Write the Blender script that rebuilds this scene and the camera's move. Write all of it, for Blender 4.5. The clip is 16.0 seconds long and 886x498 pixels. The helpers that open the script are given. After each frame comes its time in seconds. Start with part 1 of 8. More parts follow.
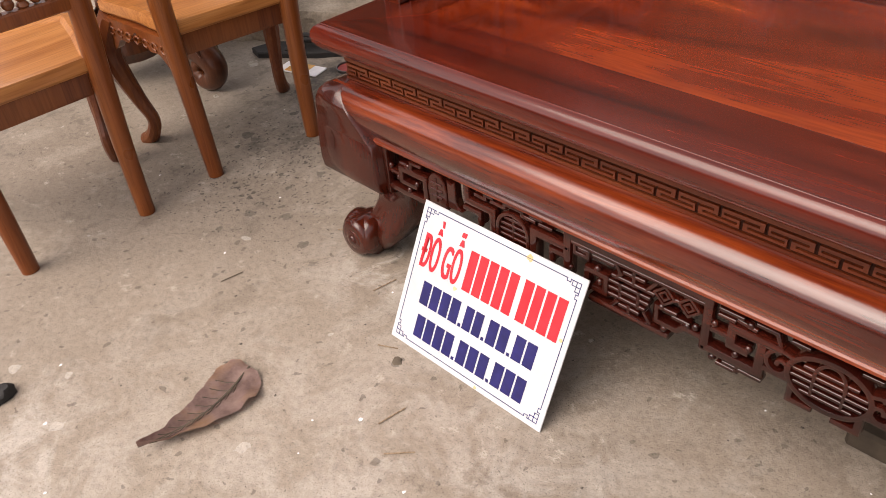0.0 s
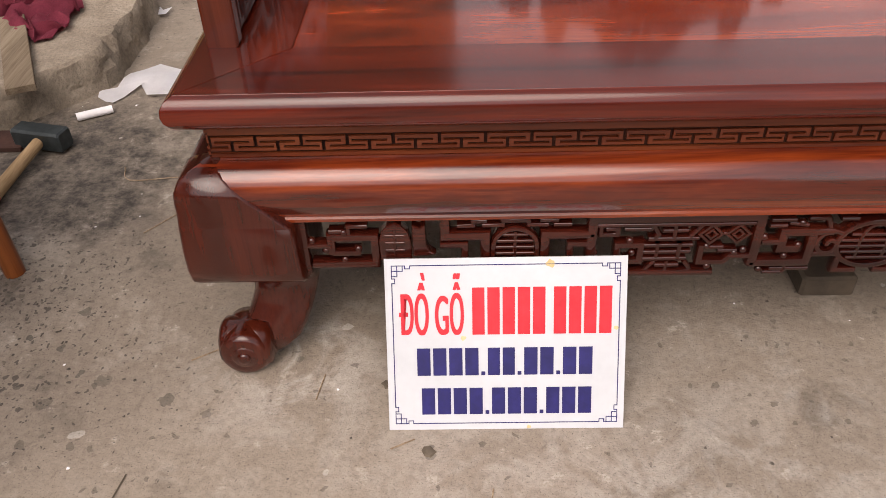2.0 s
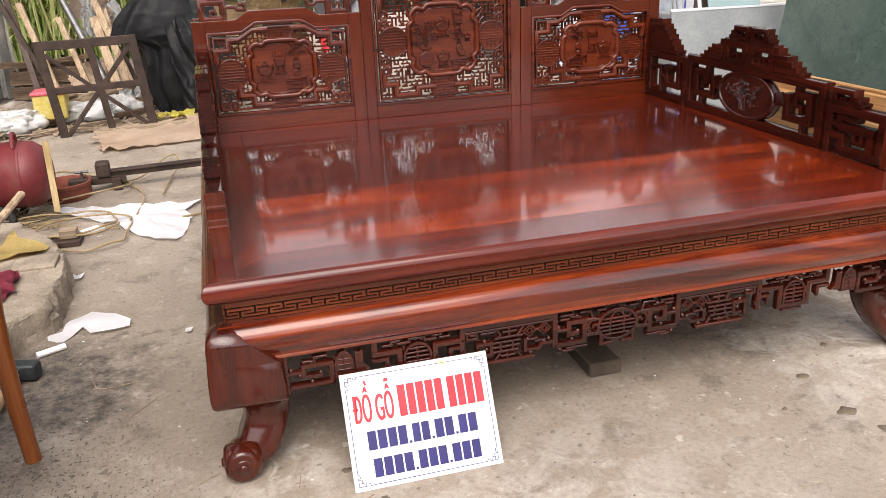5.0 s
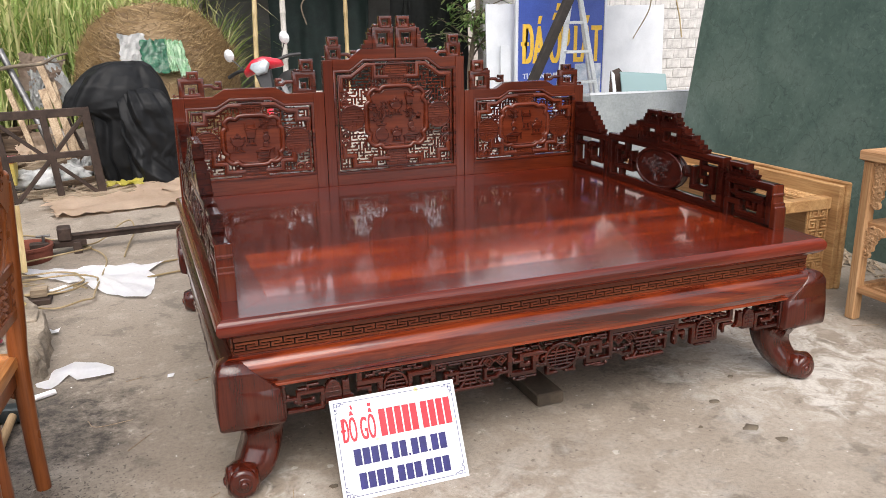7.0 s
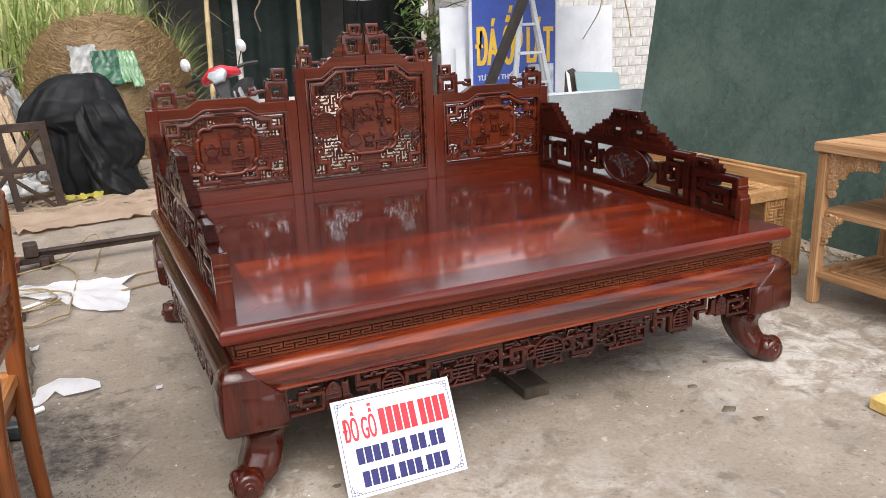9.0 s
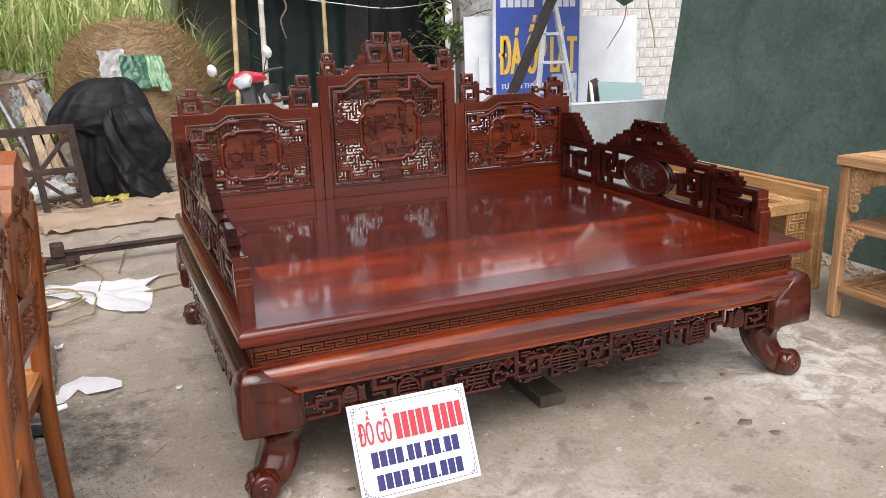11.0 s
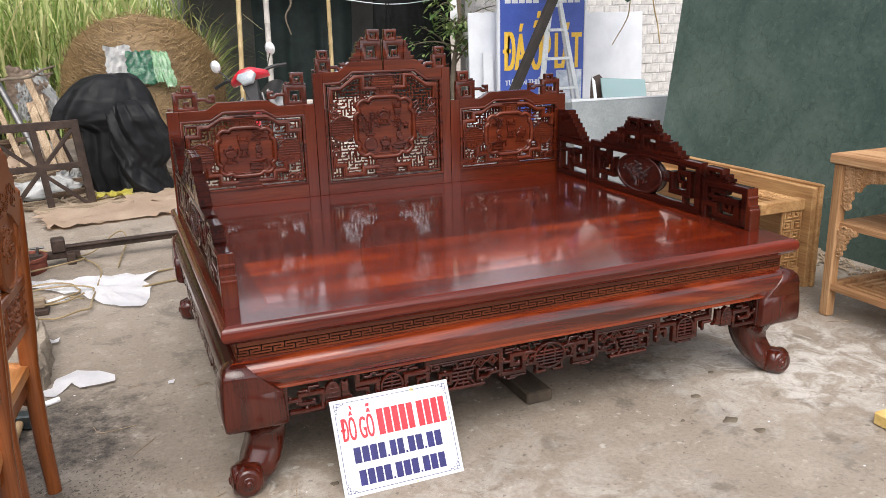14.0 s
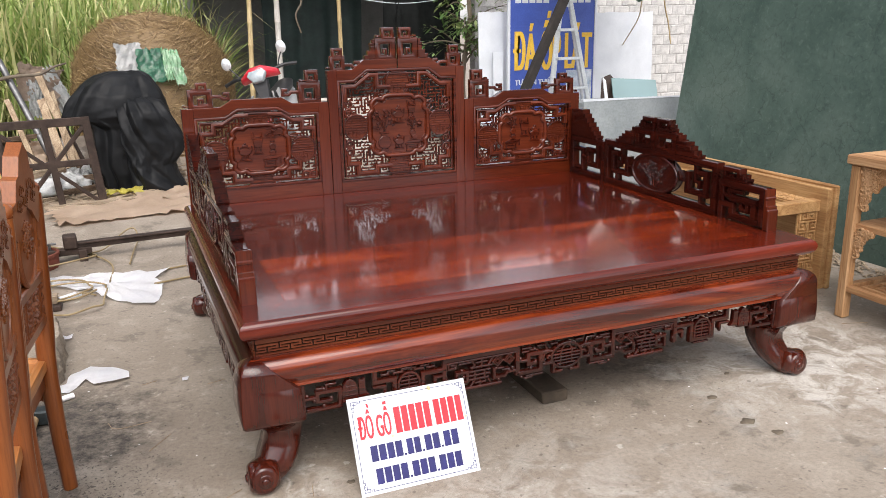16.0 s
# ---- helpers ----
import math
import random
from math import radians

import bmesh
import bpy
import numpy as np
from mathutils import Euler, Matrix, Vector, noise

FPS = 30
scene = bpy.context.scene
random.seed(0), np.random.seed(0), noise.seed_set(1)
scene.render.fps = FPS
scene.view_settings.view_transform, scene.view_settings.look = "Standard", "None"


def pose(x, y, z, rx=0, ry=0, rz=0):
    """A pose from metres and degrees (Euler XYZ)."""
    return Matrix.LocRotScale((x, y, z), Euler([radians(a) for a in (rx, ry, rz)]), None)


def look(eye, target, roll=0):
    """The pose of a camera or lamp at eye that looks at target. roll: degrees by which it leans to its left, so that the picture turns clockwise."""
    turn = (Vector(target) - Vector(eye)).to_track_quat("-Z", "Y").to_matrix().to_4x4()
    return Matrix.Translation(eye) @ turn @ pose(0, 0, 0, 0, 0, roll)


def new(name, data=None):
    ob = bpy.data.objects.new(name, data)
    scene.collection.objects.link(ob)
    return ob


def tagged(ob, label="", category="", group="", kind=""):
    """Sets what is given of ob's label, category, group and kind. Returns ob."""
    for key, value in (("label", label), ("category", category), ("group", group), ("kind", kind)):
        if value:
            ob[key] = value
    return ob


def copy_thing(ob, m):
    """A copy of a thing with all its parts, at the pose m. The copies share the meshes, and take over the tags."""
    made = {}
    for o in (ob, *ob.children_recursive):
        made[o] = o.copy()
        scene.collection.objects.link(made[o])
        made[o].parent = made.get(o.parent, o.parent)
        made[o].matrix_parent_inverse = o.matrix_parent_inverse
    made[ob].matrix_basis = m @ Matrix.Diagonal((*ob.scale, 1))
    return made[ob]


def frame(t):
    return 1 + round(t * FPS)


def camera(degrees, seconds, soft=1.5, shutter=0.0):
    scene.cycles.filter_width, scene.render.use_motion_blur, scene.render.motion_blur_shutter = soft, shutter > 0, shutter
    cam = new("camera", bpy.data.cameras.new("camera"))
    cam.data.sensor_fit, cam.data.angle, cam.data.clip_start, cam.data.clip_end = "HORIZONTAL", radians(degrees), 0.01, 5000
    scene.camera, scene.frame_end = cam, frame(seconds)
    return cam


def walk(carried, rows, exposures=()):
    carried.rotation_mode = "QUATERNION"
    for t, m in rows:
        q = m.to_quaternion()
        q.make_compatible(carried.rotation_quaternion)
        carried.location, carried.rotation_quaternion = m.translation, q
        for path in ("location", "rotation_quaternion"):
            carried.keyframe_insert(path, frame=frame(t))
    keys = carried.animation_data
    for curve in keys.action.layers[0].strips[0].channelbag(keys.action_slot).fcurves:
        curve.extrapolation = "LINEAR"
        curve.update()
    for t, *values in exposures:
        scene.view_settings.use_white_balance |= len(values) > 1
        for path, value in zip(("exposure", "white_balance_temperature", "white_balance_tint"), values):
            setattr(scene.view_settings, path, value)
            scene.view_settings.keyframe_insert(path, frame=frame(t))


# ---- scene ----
cam = camera(57.6, 16.0, soft=0.45, shutter=0.0)
PATH = [
    (0, (1.318, -0.891, 1.161), (0.127, 0.171, -0.044), -5.6),
    (0.5, (0.999, -0.962, 1.129), (0.115, 0.316, -0.13), -4.0),
    (1, (0.737, -0.97, 1.121), (0.147, 0.381, -0.23), -5.9),
    (1.5, (0.537, -0.922, 1.106), (0.219, 0.51, -0.254), -3.0),
    (2, (0.418, -1.036, 1.115), (0.382, 0.522, -0.139), -1.7),
    (2.5, (0.408, -1.174, 1.143), (0.492, 0.473, 0.01), -2.8),
    (3, (0.443, -1.309, 1.188), (0.516, 0.374, 0.109), -3.5),
    (3.5, (0.33, -1.449, 1.246), (0.535, 0.269, 0.242), -1.5),
    (4, (0.225, -1.587, 1.272), (0.585, 0.161, 0.368), -2.4),
    (4.5, (0.163, -1.735, 1.293), (0.593, 0.06, 0.52), -1.9),
    (5, (0.097, -1.864, 1.317), (0.578, -0.06, 0.601), -2.4),
    (5.2, (0.053, -1.904, 1.331), (0.562, -0.098, 0.64), -2.4),
    (7.3, (-0.177, -2.251, 1.378), (0.523, -0.46, 0.829), -1.0),
    (7.5, (-0.184, -2.273, 1.38), (0.52, -0.488, 0.816), -1.3),
    (8, (-0.231, -2.265, 1.392), (0.523, -0.496, 0.842), -1.5),
    (8.5, (-0.288, -2.235, 1.39), (0.494, -0.477, 0.842), -2.1),
    (9, (-0.311, -2.227, 1.401), (0.487, -0.477, 0.852), -2.0),
    (9.5, (-0.315, -2.229, 1.4), (0.477, -0.476, 0.852), -1.7),
    (10, (-0.313, -2.236, 1.401), (0.465, -0.472, 0.869), -1.5),
    (12.5, (-0.298, -2.293, 1.415), (0.437, -0.512, 0.881), -1.6),
    (13, (-0.276, -2.306, 1.41), (0.46, -0.526, 0.871), -1.5),
    (13.5, (-0.249, -2.303, 1.413), (0.482, -0.523, 0.867), -1.5),
    (14, (-0.233, -2.302, 1.415), (0.492, -0.518, 0.875), -1.4),
    (14.5, (-0.235, -2.304, 1.416), (0.484, -0.515, 0.884), -1.4),
    (15, (-0.246, -2.296, 1.41), (0.469, -0.506, 0.879), -1.4),
    (15.5, (-0.262, -2.289, 1.409), (0.453, -0.5, 0.875), -1.2),
    (16, (-0.27, -2.277, 1.406), (0.444, -0.489, 0.867), -1.1),
]
walk(cam, [(t, look(eye, target, roll)) for t, eye, target, roll in PATH],
     [(0, 0.83, 7300, 21), (0.5, 0.76, 7250, 21), (1, 0.56, 7150, 21), (1.5, 0.5, 7150, 21), (2, 0.62, 7150, 21), (3, 0.8, 7350, 21), (4, 1.06, 7200, 20), (5, 1.18, 6900, 17), (7.5, 1.04, 6550, 14), (9, 1.0, 6500, 14), (16, 1.0, 6500, 14)])

# ---- light ----
world = bpy.data.worlds.new("overcast_day")
world.use_nodes = True
scene.world = world
_n = world.node_tree.nodes
_sky = _n.new("ShaderNodeTexSky")
_sky.sky_type, _sky.sun_disc = "NISHITA", False
_sky.sun_elevation, _sky.sun_rotation = radians(52.2), radians(196)
_sky.air_density, _sky.dust_density, _sky.ozone_density = 1.0, 1.5, 1.0
_grey = _n.new("ShaderNodeHueSaturation")
_grey.inputs["Saturation"].default_value = 0.18
world.node_tree.links.new(_sky.outputs[0], _grey.inputs["Color"])
world.node_tree.links.new(_grey.outputs[0], _n["Background"].inputs[0])
_n["Background"].inputs[1].default_value = 0.15
sun = new("sun", bpy.data.lights.new("sun", "SUN"))
sun.data.energy, sun.data.angle, sun.data.color = 1.45, radians(50), (1.0, 0.94, 0.84)
sun.matrix_world = look((-1.4, -4.9, 6.5), (0, 0, 0))

# ---- mesh helpers ----
AT = {}
SETTLE = [None]
TURN = [0]


def thing(name, label, category, loc=(0, 0, 0), rz=0.0, group="", kind=""):
    """An Empty at the base of a thing; its parts are given in world coordinates."""
    ob = new(name)
    ob.empty_display_size = 0.1
    ob.matrix_basis = pose(*loc, 0, 0, rz)
    AT[ob] = ob.matrix_basis.copy()
    if SETTLE[0]:
        ob.location = SETTLE[0](*loc)
    return tagged(ob, label, category, group, kind)


def mesh_of(bm, material, smooth=35):
    bmesh.ops.recalc_face_normals(bm, faces=bm.faces[:])
    me = bpy.data.meshes.new("mesh")
    bm.to_mesh(me)
    bm.free()
    me.materials.append(material)
    if smooth:
        me.shade_smooth()
        me.set_sharp_from_angle(angle=radians(smooth))
    return me


def part(name, bm, material, parent, label="", smooth=35):
    me = mesh_of(bm, material, smooth)
    me.transform(AT[parent].inverted())
    ob = new(name, me)
    ob.parent = parent
    AT[ob] = AT[parent]
    return tagged(ob, label) if label else ob


def solo(name, bm, material, label, category, group="", kind="", smooth=35, loc=(0, 0, 0)):
    """A thing of one mesh."""
    me = mesh_of(bm, material, smooth)
    me.transform(Matrix.Translation(loc).inverted())
    ob = new(name, me)
    ob.location = SETTLE[0](*loc) if SETTLE[0] and any(loc) else loc
    return tagged(ob, label, category, group, kind)


def B():
    return bmesh.new()


def hull_faces(bm, a, b):
    """Side faces between two rings of equal length."""
    n = len(a)
    for i in range(n):
        bm.faces.new((a[i], a[(i + 1) % n], b[(i + 1) % n], b[i]))


def loft(bm, rings, cap=True, closed=False):
    vs = [[bm.verts.new(p) for p in r] for r in rings]
    for a, b in zip(vs, vs[1:]):
        hull_faces(bm, a, b)
    if closed:
        hull_faces(bm, vs[-1], vs[0])
    elif cap:
        bm.faces.new(vs[0][::-1])
        bm.faces.new(vs[-1])
    return vs


def box(bm, lo, hi, c=0.0, m=None):
    """A box with its upright and upper edges chamfered by c."""
    x0, y0, z0 = lo
    x1, y1, z1 = hi
    if c:
        c = min(c, (x1 - x0) * 0.45, (y1 - y0) * 0.45, (z1 - z0) * 0.45)

    def ring(z, d):
        e = c + d
        return [(x0 + e, y0 + d, z), (x1 - e, y0 + d, z), (x1 - d, y0 + e, z), (x1 - d, y1 - e, z),
                (x1 - e, y1 - d, z), (x0 + e, y1 - d, z), (x0 + d, y1 - e, z), (x0 + d, y0 + e, z)]

    if c:
        rings = [ring(z0, c), ring(z0 + c, 0), ring(z1 - c, 0), ring(z1, c)]
    else:
        rings = [[(x0, y0, z), (x1, y0, z), (x1, y1, z), (x0, y1, z)] for z in (z0, z1)]
    if m is not None:
        rings = [[m @ Vector(p) for p in r] for r in rings]
    loft(bm, rings)


def rod(bm, p, q, w, d, up=(0, 0, 1), c=0.2):
    """A beam of rectangular, chamfered section from p to q; w across, d along up."""
    p, q = Vector(p), Vector(q)
    t = (q - p).normalized()
    u = Vector(up)
    u = (u - t * u.dot(t))
    if u.length < 1e-5:
        u = Vector((1, 0, 0)) - t * t.x
    u.normalize()
    s = t.cross(u)
    e = c * min(w, d)
    sec = [(-w / 2 + e, -d / 2), (w / 2 - e, -d / 2), (w / 2, -d / 2 + e), (w / 2, d / 2 - e), (w / 2 - e, d / 2), (-w / 2 + e, d / 2), (-w / 2, d / 2 - e), (-w / 2, -d / 2 + e)]
    loft(bm, [[o + s * a + u * b for a, b in sec] for o in (p, q)])


def tube(bm, pts, r, n=10, cap=True, squash=1.0):
    """A round bar along points; r a number or a list."""
    pts = [Vector(p) for p in pts]
    rs = r if isinstance(r, (list, tuple)) else [r] * len(pts)
    rings, u = [], None
    for i, p in enumerate(pts):
        t = (pts[min(i + 1, len(pts) - 1)] - pts[max(i - 1, 0)]).normalized()
        if u is None:
            u = t.orthogonal().normalized()
        u = (u - t * u.dot(t)).normalized()
        s = t.cross(u)
        rings.append([p + (u * math.cos(2 * math.pi * k / n) + s * math.sin(2 * math.pi * k / n) * squash) * rs[i] for k in range(n)])
    loft(bm, rings, cap)


def curve(pts, steps=6):
    """A smooth line through points."""
    P = [Vector(p) for p in pts]
    P = [P[0] * 2 - P[1]] + P + [P[-1] * 2 - P[-2]]
    out = []
    for i in range(1, len(P) - 2):
        for k in range(steps):
            t = k / steps
            a, b, c, d = P[i - 1:i + 3]
            out.append(0.5 * ((2 * b) + (c - a) * t + (2 * a - 5 * b + 4 * c - d) * t * t + (3 * b - a - 3 * c + d) * t ** 3))
    return out + [P[-2]]


def lathe(bm, prof, m=None, n=24):
    """Turned about the local z; prof holds (radius, height)."""
    m = m or Matrix.Identity(4)
    rings = [[m @ Vector((max(r, 1e-4) * math.cos(2 * math.pi * k / n), max(r, 1e-4) * math.sin(2 * math.pi * k / n), h)) for k in range(n)] for r, h in prof]
    loft(bm, rings)


def ball(bm, c, r, squash=(1, 1, 1), n=10):
    prof = [(math.sin(math.pi * i / n), -math.cos(math.pi * i / n)) for i in range(n + 1)]
    lathe(bm, prof, Matrix.Translation(c) @ Matrix.Diagonal((r * squash[0], r * squash[1], r * squash[2], 1)), n + 4)


def slab(bm, poly, m, d0, d1, c=0.0):
    """A board of outline poly (u, v) from depth d0 to d1 of m, its front rim chamfered by c."""
    n = len(poly)
    P = [Vector((p[0], p[1])) for p in poly]
    cen = sum(P, Vector((0, 0))) / n

    def ring(d, e):
        out = []
        for i, p in enumerate(P):
            a, b = (p - P[i - 1]), (P[(i + 1) % n] - p)
            na, nb = Vector((a.y, -a.x)), Vector((b.y, -b.x))
            nn = (na.normalized() + nb.normalized())
            nn = nn.normalized() if nn.length > 1e-6 else (p - cen).normalized()
            if nn.dot(p - cen) < 0 and e and n < 9:
                nn = -nn
            q = p - nn * e
            out.append(m @ Vector((q.x, q.y, d)))
        return out

    rings = [ring(d0, 0), ring(d1 - c, 0), ring(d1, c)] if c else [ring(d0, 0), ring(d1, 0)]
    loft(bm, rings)


def bar(bm, m, p, q, w, d, ext=True, both=True):
    """A carved strip from p to q in the (u, v) plane of m, rounded on its faces, d deep."""
    a, b = Vector(p), Vector(q)
    t = (b - a)
    if t.length < 1e-6:
        return
    t.normalize()
    s = Vector((-t.y, t.x))
    if ext:
        a, b = a - t * w / 2, b + t * w / 2
    TURN[0] += 1
    d *= 1 - 0.012 * (TURN[0] % 4)
    lo = -d / 2 if both else 0.0
    hi = d / 2 if both else d
    k = min(w * 0.28, 0.004)
    sec = [(-w / 2, hi - k), (-w / 2 + k, hi), (w / 2 - k, hi), (w / 2, hi - k), (w / 2, lo + k if both else lo), (w / 2 - k, lo), (-w / 2 + k, lo), (-w / 2, lo + k if both else lo)]
    rings = []
    for o in (a, b):
        rings.append([m @ Vector((o.x + s.x * x, o.y + s.y * x, z)) for x, z in sec])
    loft(bm, rings)


def strokes(bm, m, lines, w, d, both=True):
    """Strips along lines; each next one a hair lower, so that no two faces lie in one plane."""
    for j, ln in enumerate(lines):
        for i, (p, q) in enumerate(zip(ln, ln[1:])):
            k = 1 - 0.018 * (i % 3) - 0.006 * (j % 3)
            bar(bm, m, p, q, w * (1 - 0.03 * (i % 2)), d * k, True, both)


def ring_uv(c, r, n=24, rv=None, a0=0.0, a1=360.0):
    rv = rv or r
    return [(c[0] + r * math.cos(radians(a0 + (a1 - a0) * k / n)), c[1] + rv * math.sin(radians(a0 + (a1 - a0) * k / n))) for k in range(n + 1)]


def spiral(u0, v0, u1, v1, turn=1):
    """A square key scroll that fills the box from (u0, v0) to (u1, v1)."""
    pts = [(0, 0), (0, 1), (1, 1), (1, 0.12), (0.38, 0.12), (0.38, 0.6), (0.68, 0.6)]
    if turn < 0:
        pts = [(1 - a, b) for a, b in pts]
    return [(u0 + (u1 - u0) * a, v0 + (v1 - v0) * b) for a, b in pts]


def frame_of(origin, u, v):
    """The plane with axes u and v at origin, as a matrix; depth runs along their cross product."""
    u, v = Vector(u).normalized(), Vector(v).normalized()
    n = u.cross(v)
    return Matrix(((u.x, v.x, n.x, origin[0]), (u.y, v.y, n.y, origin[1]), (u.z, v.z, n.z, origin[2]), (0, 0, 0, 1)))


# ---- materials ----
def shader(name, rough=0.5, metal=0.0, coat=0.0, spec=0.5):
    mt = bpy.data.materials.new(name)
    mt.use_nodes = True
    nt = mt.node_tree
    b = nt.nodes["Principled BSDF"]
    b.inputs["Roughness"].default_value = rough
    b.inputs["Metallic"].default_value = metal
    b.inputs["Coat Weight"].default_value = coat
    b.inputs["Coat Roughness"].default_value = 0.06
    b.inputs["Specular IOR Level"].default_value = spec
    return mt, nt, b


def coords(nt, scale=(1, 1, 1), rot=(0, 0, 0)):
    tc = nt.nodes.new("ShaderNodeTexCoord")
    mp = nt.nodes.new("ShaderNodeMapping")
    mp.inputs["Scale"].default_value = scale
    mp.inputs["Rotation"].default_value = [radians(a) for a in rot]
    nt.links.new(tc.outputs["Object"], mp.inputs[0])
    return mp.outputs[0]


def noise_tex(nt, vec, scale, detail=4.0, rough=0.55, dist=0.0):
    t = nt.nodes.new("ShaderNodeTexNoise")
    t.inputs["Scale"].default_value, t.inputs["Detail"].default_value = scale, detail
    t.inputs["Roughness"].default_value, t.inputs["Distortion"].default_value = rough, dist
    nt.links.new(vec, t.inputs["Vector"])
    return t.outputs["Fac"]


def ramp(nt, fac, stops):
    r = nt.nodes.new("ShaderNodeValToRGB")
    e = r.color_ramp.elements
    while len(e) < len(stops):
        e.new(0.5)
    for el, (p, c) in zip(e, stops):
        el.position = p
        el.color = (*c, 1) if len(c) == 3 else c
    nt.links.new(fac, r.inputs[0])
    return r.outputs[0]


def mixc(nt, fac, a, b, mode="MIX"):
    m = nt.nodes.new("ShaderNodeMix")
    m.data_type, m.blend_type = "RGBA", mode
    for sock, v in ((m.inputs[0], fac), (m.inputs[6], a), (m.inputs[7], b)):
        if isinstance(v, (int, float)):
            sock.default_value = v
        elif isinstance(v, (tuple, list)):
            sock.default_value = (*v, 1)
        else:
            nt.links.new(v, sock)
    return m.outputs[2]


def math_node(nt, op, a, b=0.0, clamp=False):
    m = nt.nodes.new("ShaderNodeMath")
    m.operation, m.use_clamp = op, clamp
    for sock, v in ((m.inputs[0], a), (m.inputs[1], b)):
        if isinstance(v, (int, float)):
            sock.default_value = v
        else:
            nt.links.new(v, sock)
    return m.outputs[0]


def bump(nt, b, height, strength=0.2, dist=0.002):
    n = nt.nodes.new("ShaderNodeBump")
    n.inputs["Strength"].default_value, n.inputs["Distance"].default_value = strength, dist
    nt.links.new(height, n.inputs["Height"])
    nt.links.new(n.outputs[0], b.inputs["Normal"])
    return n


def wood(name, dark, mid, light, axis="x", rough=0.3, coat=0.5, streak=1.0, grain=0.15, seed=0.0, wave=1.1, figure=None, film=0.15):
    mt, nt, b = shader(name, rough, 0, coat, 0.28)
    b.inputs["Coat Roughness"].default_value = film
    k = {"x": (0.55, 7, 7), "y": (7, 0.55, 7), "z": (7, 7, 0.55)}[axis]
    v = coords(nt, figure or [a * streak for a in k])
    f = {"x": (3, 90, 90), "y": (90, 3, 90), "z": (90, 90, 3)}[axis]
    v2 = coords(nt, f)
    n1 = noise_tex(nt, v, 1.6 + seed, 5, 0.6, wave)
    n2 = noise_tex(nt, v2, 2.0, 3, 0.6)
    col = ramp(nt, n1, ((0.30, dark), (0.47, mid), (0.62, light), (0.74, mid)))
    g = ramp(nt, n2, ((0.36, (0.62, 0.56, 0.52)), (0.55, (1, 1, 1))))
    col = mixc(nt, grain * 4 if grain < 0.25 else 1.0, col, mixc(nt, 1.0, col, g, "MULTIPLY"))
    nt.links.new(col, b.inputs["Base Color"])
    n3 = noise_tex(nt, coords(nt), 5.0, 3)
    r = math_node(nt, "ADD", math_node(nt, "MULTIPLY", n3, 0.16), rough - 0.08)
    nt.links.new(r, b.inputs["Roughness"])
    bump(nt, b, n2, grain, 0.0008)
    return mt


def rough_paint(name, c1, c2, rough=0.6, scale=6.0, metal=0.0, coat=0.0, bumps=0.2, fine=60.0, c3=None, dist=0.003, speck=0.35):
    mt, nt, b = shader(name, rough, metal, coat)
    v = coords(nt)
    a = noise_tex(nt, v, scale, 6, 0.6, 0.3)
    f = noise_tex(nt, v, fine, 4, 0.6)
    col = ramp(nt, a, ((0.35, c1), (0.65, c2)) if c3 is None else ((0.3, c1), (0.52, c2), (0.7, c3)))
    col = mixc(nt, speck, col, mixc(nt, 1.0, col, ramp(nt, f, ((0.3, (0.55, 0.55, 0.55)), (0.62, (1.1, 1.1, 1.1)))), "MULTIPLY"))
    nt.links.new(col, b.inputs["Base Color"])
    bump(nt, b, math_node(nt, "ADD", math_node(nt, "MULTIPLY", a, 0.5), f), bumps, dist)
    return mt


ROSE = wood("rosewood_lacquer", (0.036, 0.0040, 0.0019), (0.094, 0.0094, 0.0032), (0.150, 0.0165, 0.0050), "x", 0.20, 0.6, film=0.11)
BACK_RAIL = wood("rosewood_back_rail", (0.046, 0.0074, 0.0028), (0.078, 0.0122, 0.0038), (0.110, 0.0182, 0.0052), "x", 0.22, 0.4, film=0.12)
ROSE_Z = wood("rosewood_upright", (0.052, 0.0080, 0.0034), (0.080, 0.0122, 0.0043), (0.108, 0.0180, 0.0058), "z", 0.20, 0.5, 0.55, film=0.12)
# darkened copy for side aprons and arms; their shade is in the colour
ROSE_SHADED = wood("rosewood_shaded_side", (0.010, 0.0021, 0.0018), (0.027, 0.0046, 0.0030), (0.050, 0.0082, 0.0042), "y", 0.15, 0.0)
ROSE_TOP = wood("rosewood_top_end", (0.034, 0.0042, 0.0021), (0.082, 0.0092, 0.0034), (0.130, 0.0165, 0.0052), "y", 0.22, 0.6, wave=1.4, film=0.09)
CARVED = wood("rosewood_carved", (0.030, 0.0050, 0.0024), (0.066, 0.0102, 0.0038), (0.108, 0.0180, 0.0058), "x", 0.20, 0.5, 2.0, film=0.12)
LEG_WOOD = wood("rosewood_leg", (0.034, 0.0052, 0.0030), (0.054, 0.0082, 0.0038), (0.076, 0.0122, 0.0050), "z", 0.20, 0.6, 0.55, film=0.12)
# darkened carved wood for skirt and arm medallions, shade put into the colour
CARVED_SHADED = wood("rosewood_carved_shaded", (0.015, 0.0027, 0.0021), (0.034, 0.0054, 0.0033), (0.056, 0.0090, 0.0046), "x", 0.20, 0.6, 2.0, film=0.12)
APRON = wood("rosewood_apron", (0.024, 0.0034, 0.0021), (0.105, 0.0135, 0.0044), (0.235, 0.040, 0.0090), "x", 0.20, 1.0, 1.0, wave=1.6, film=0.13)
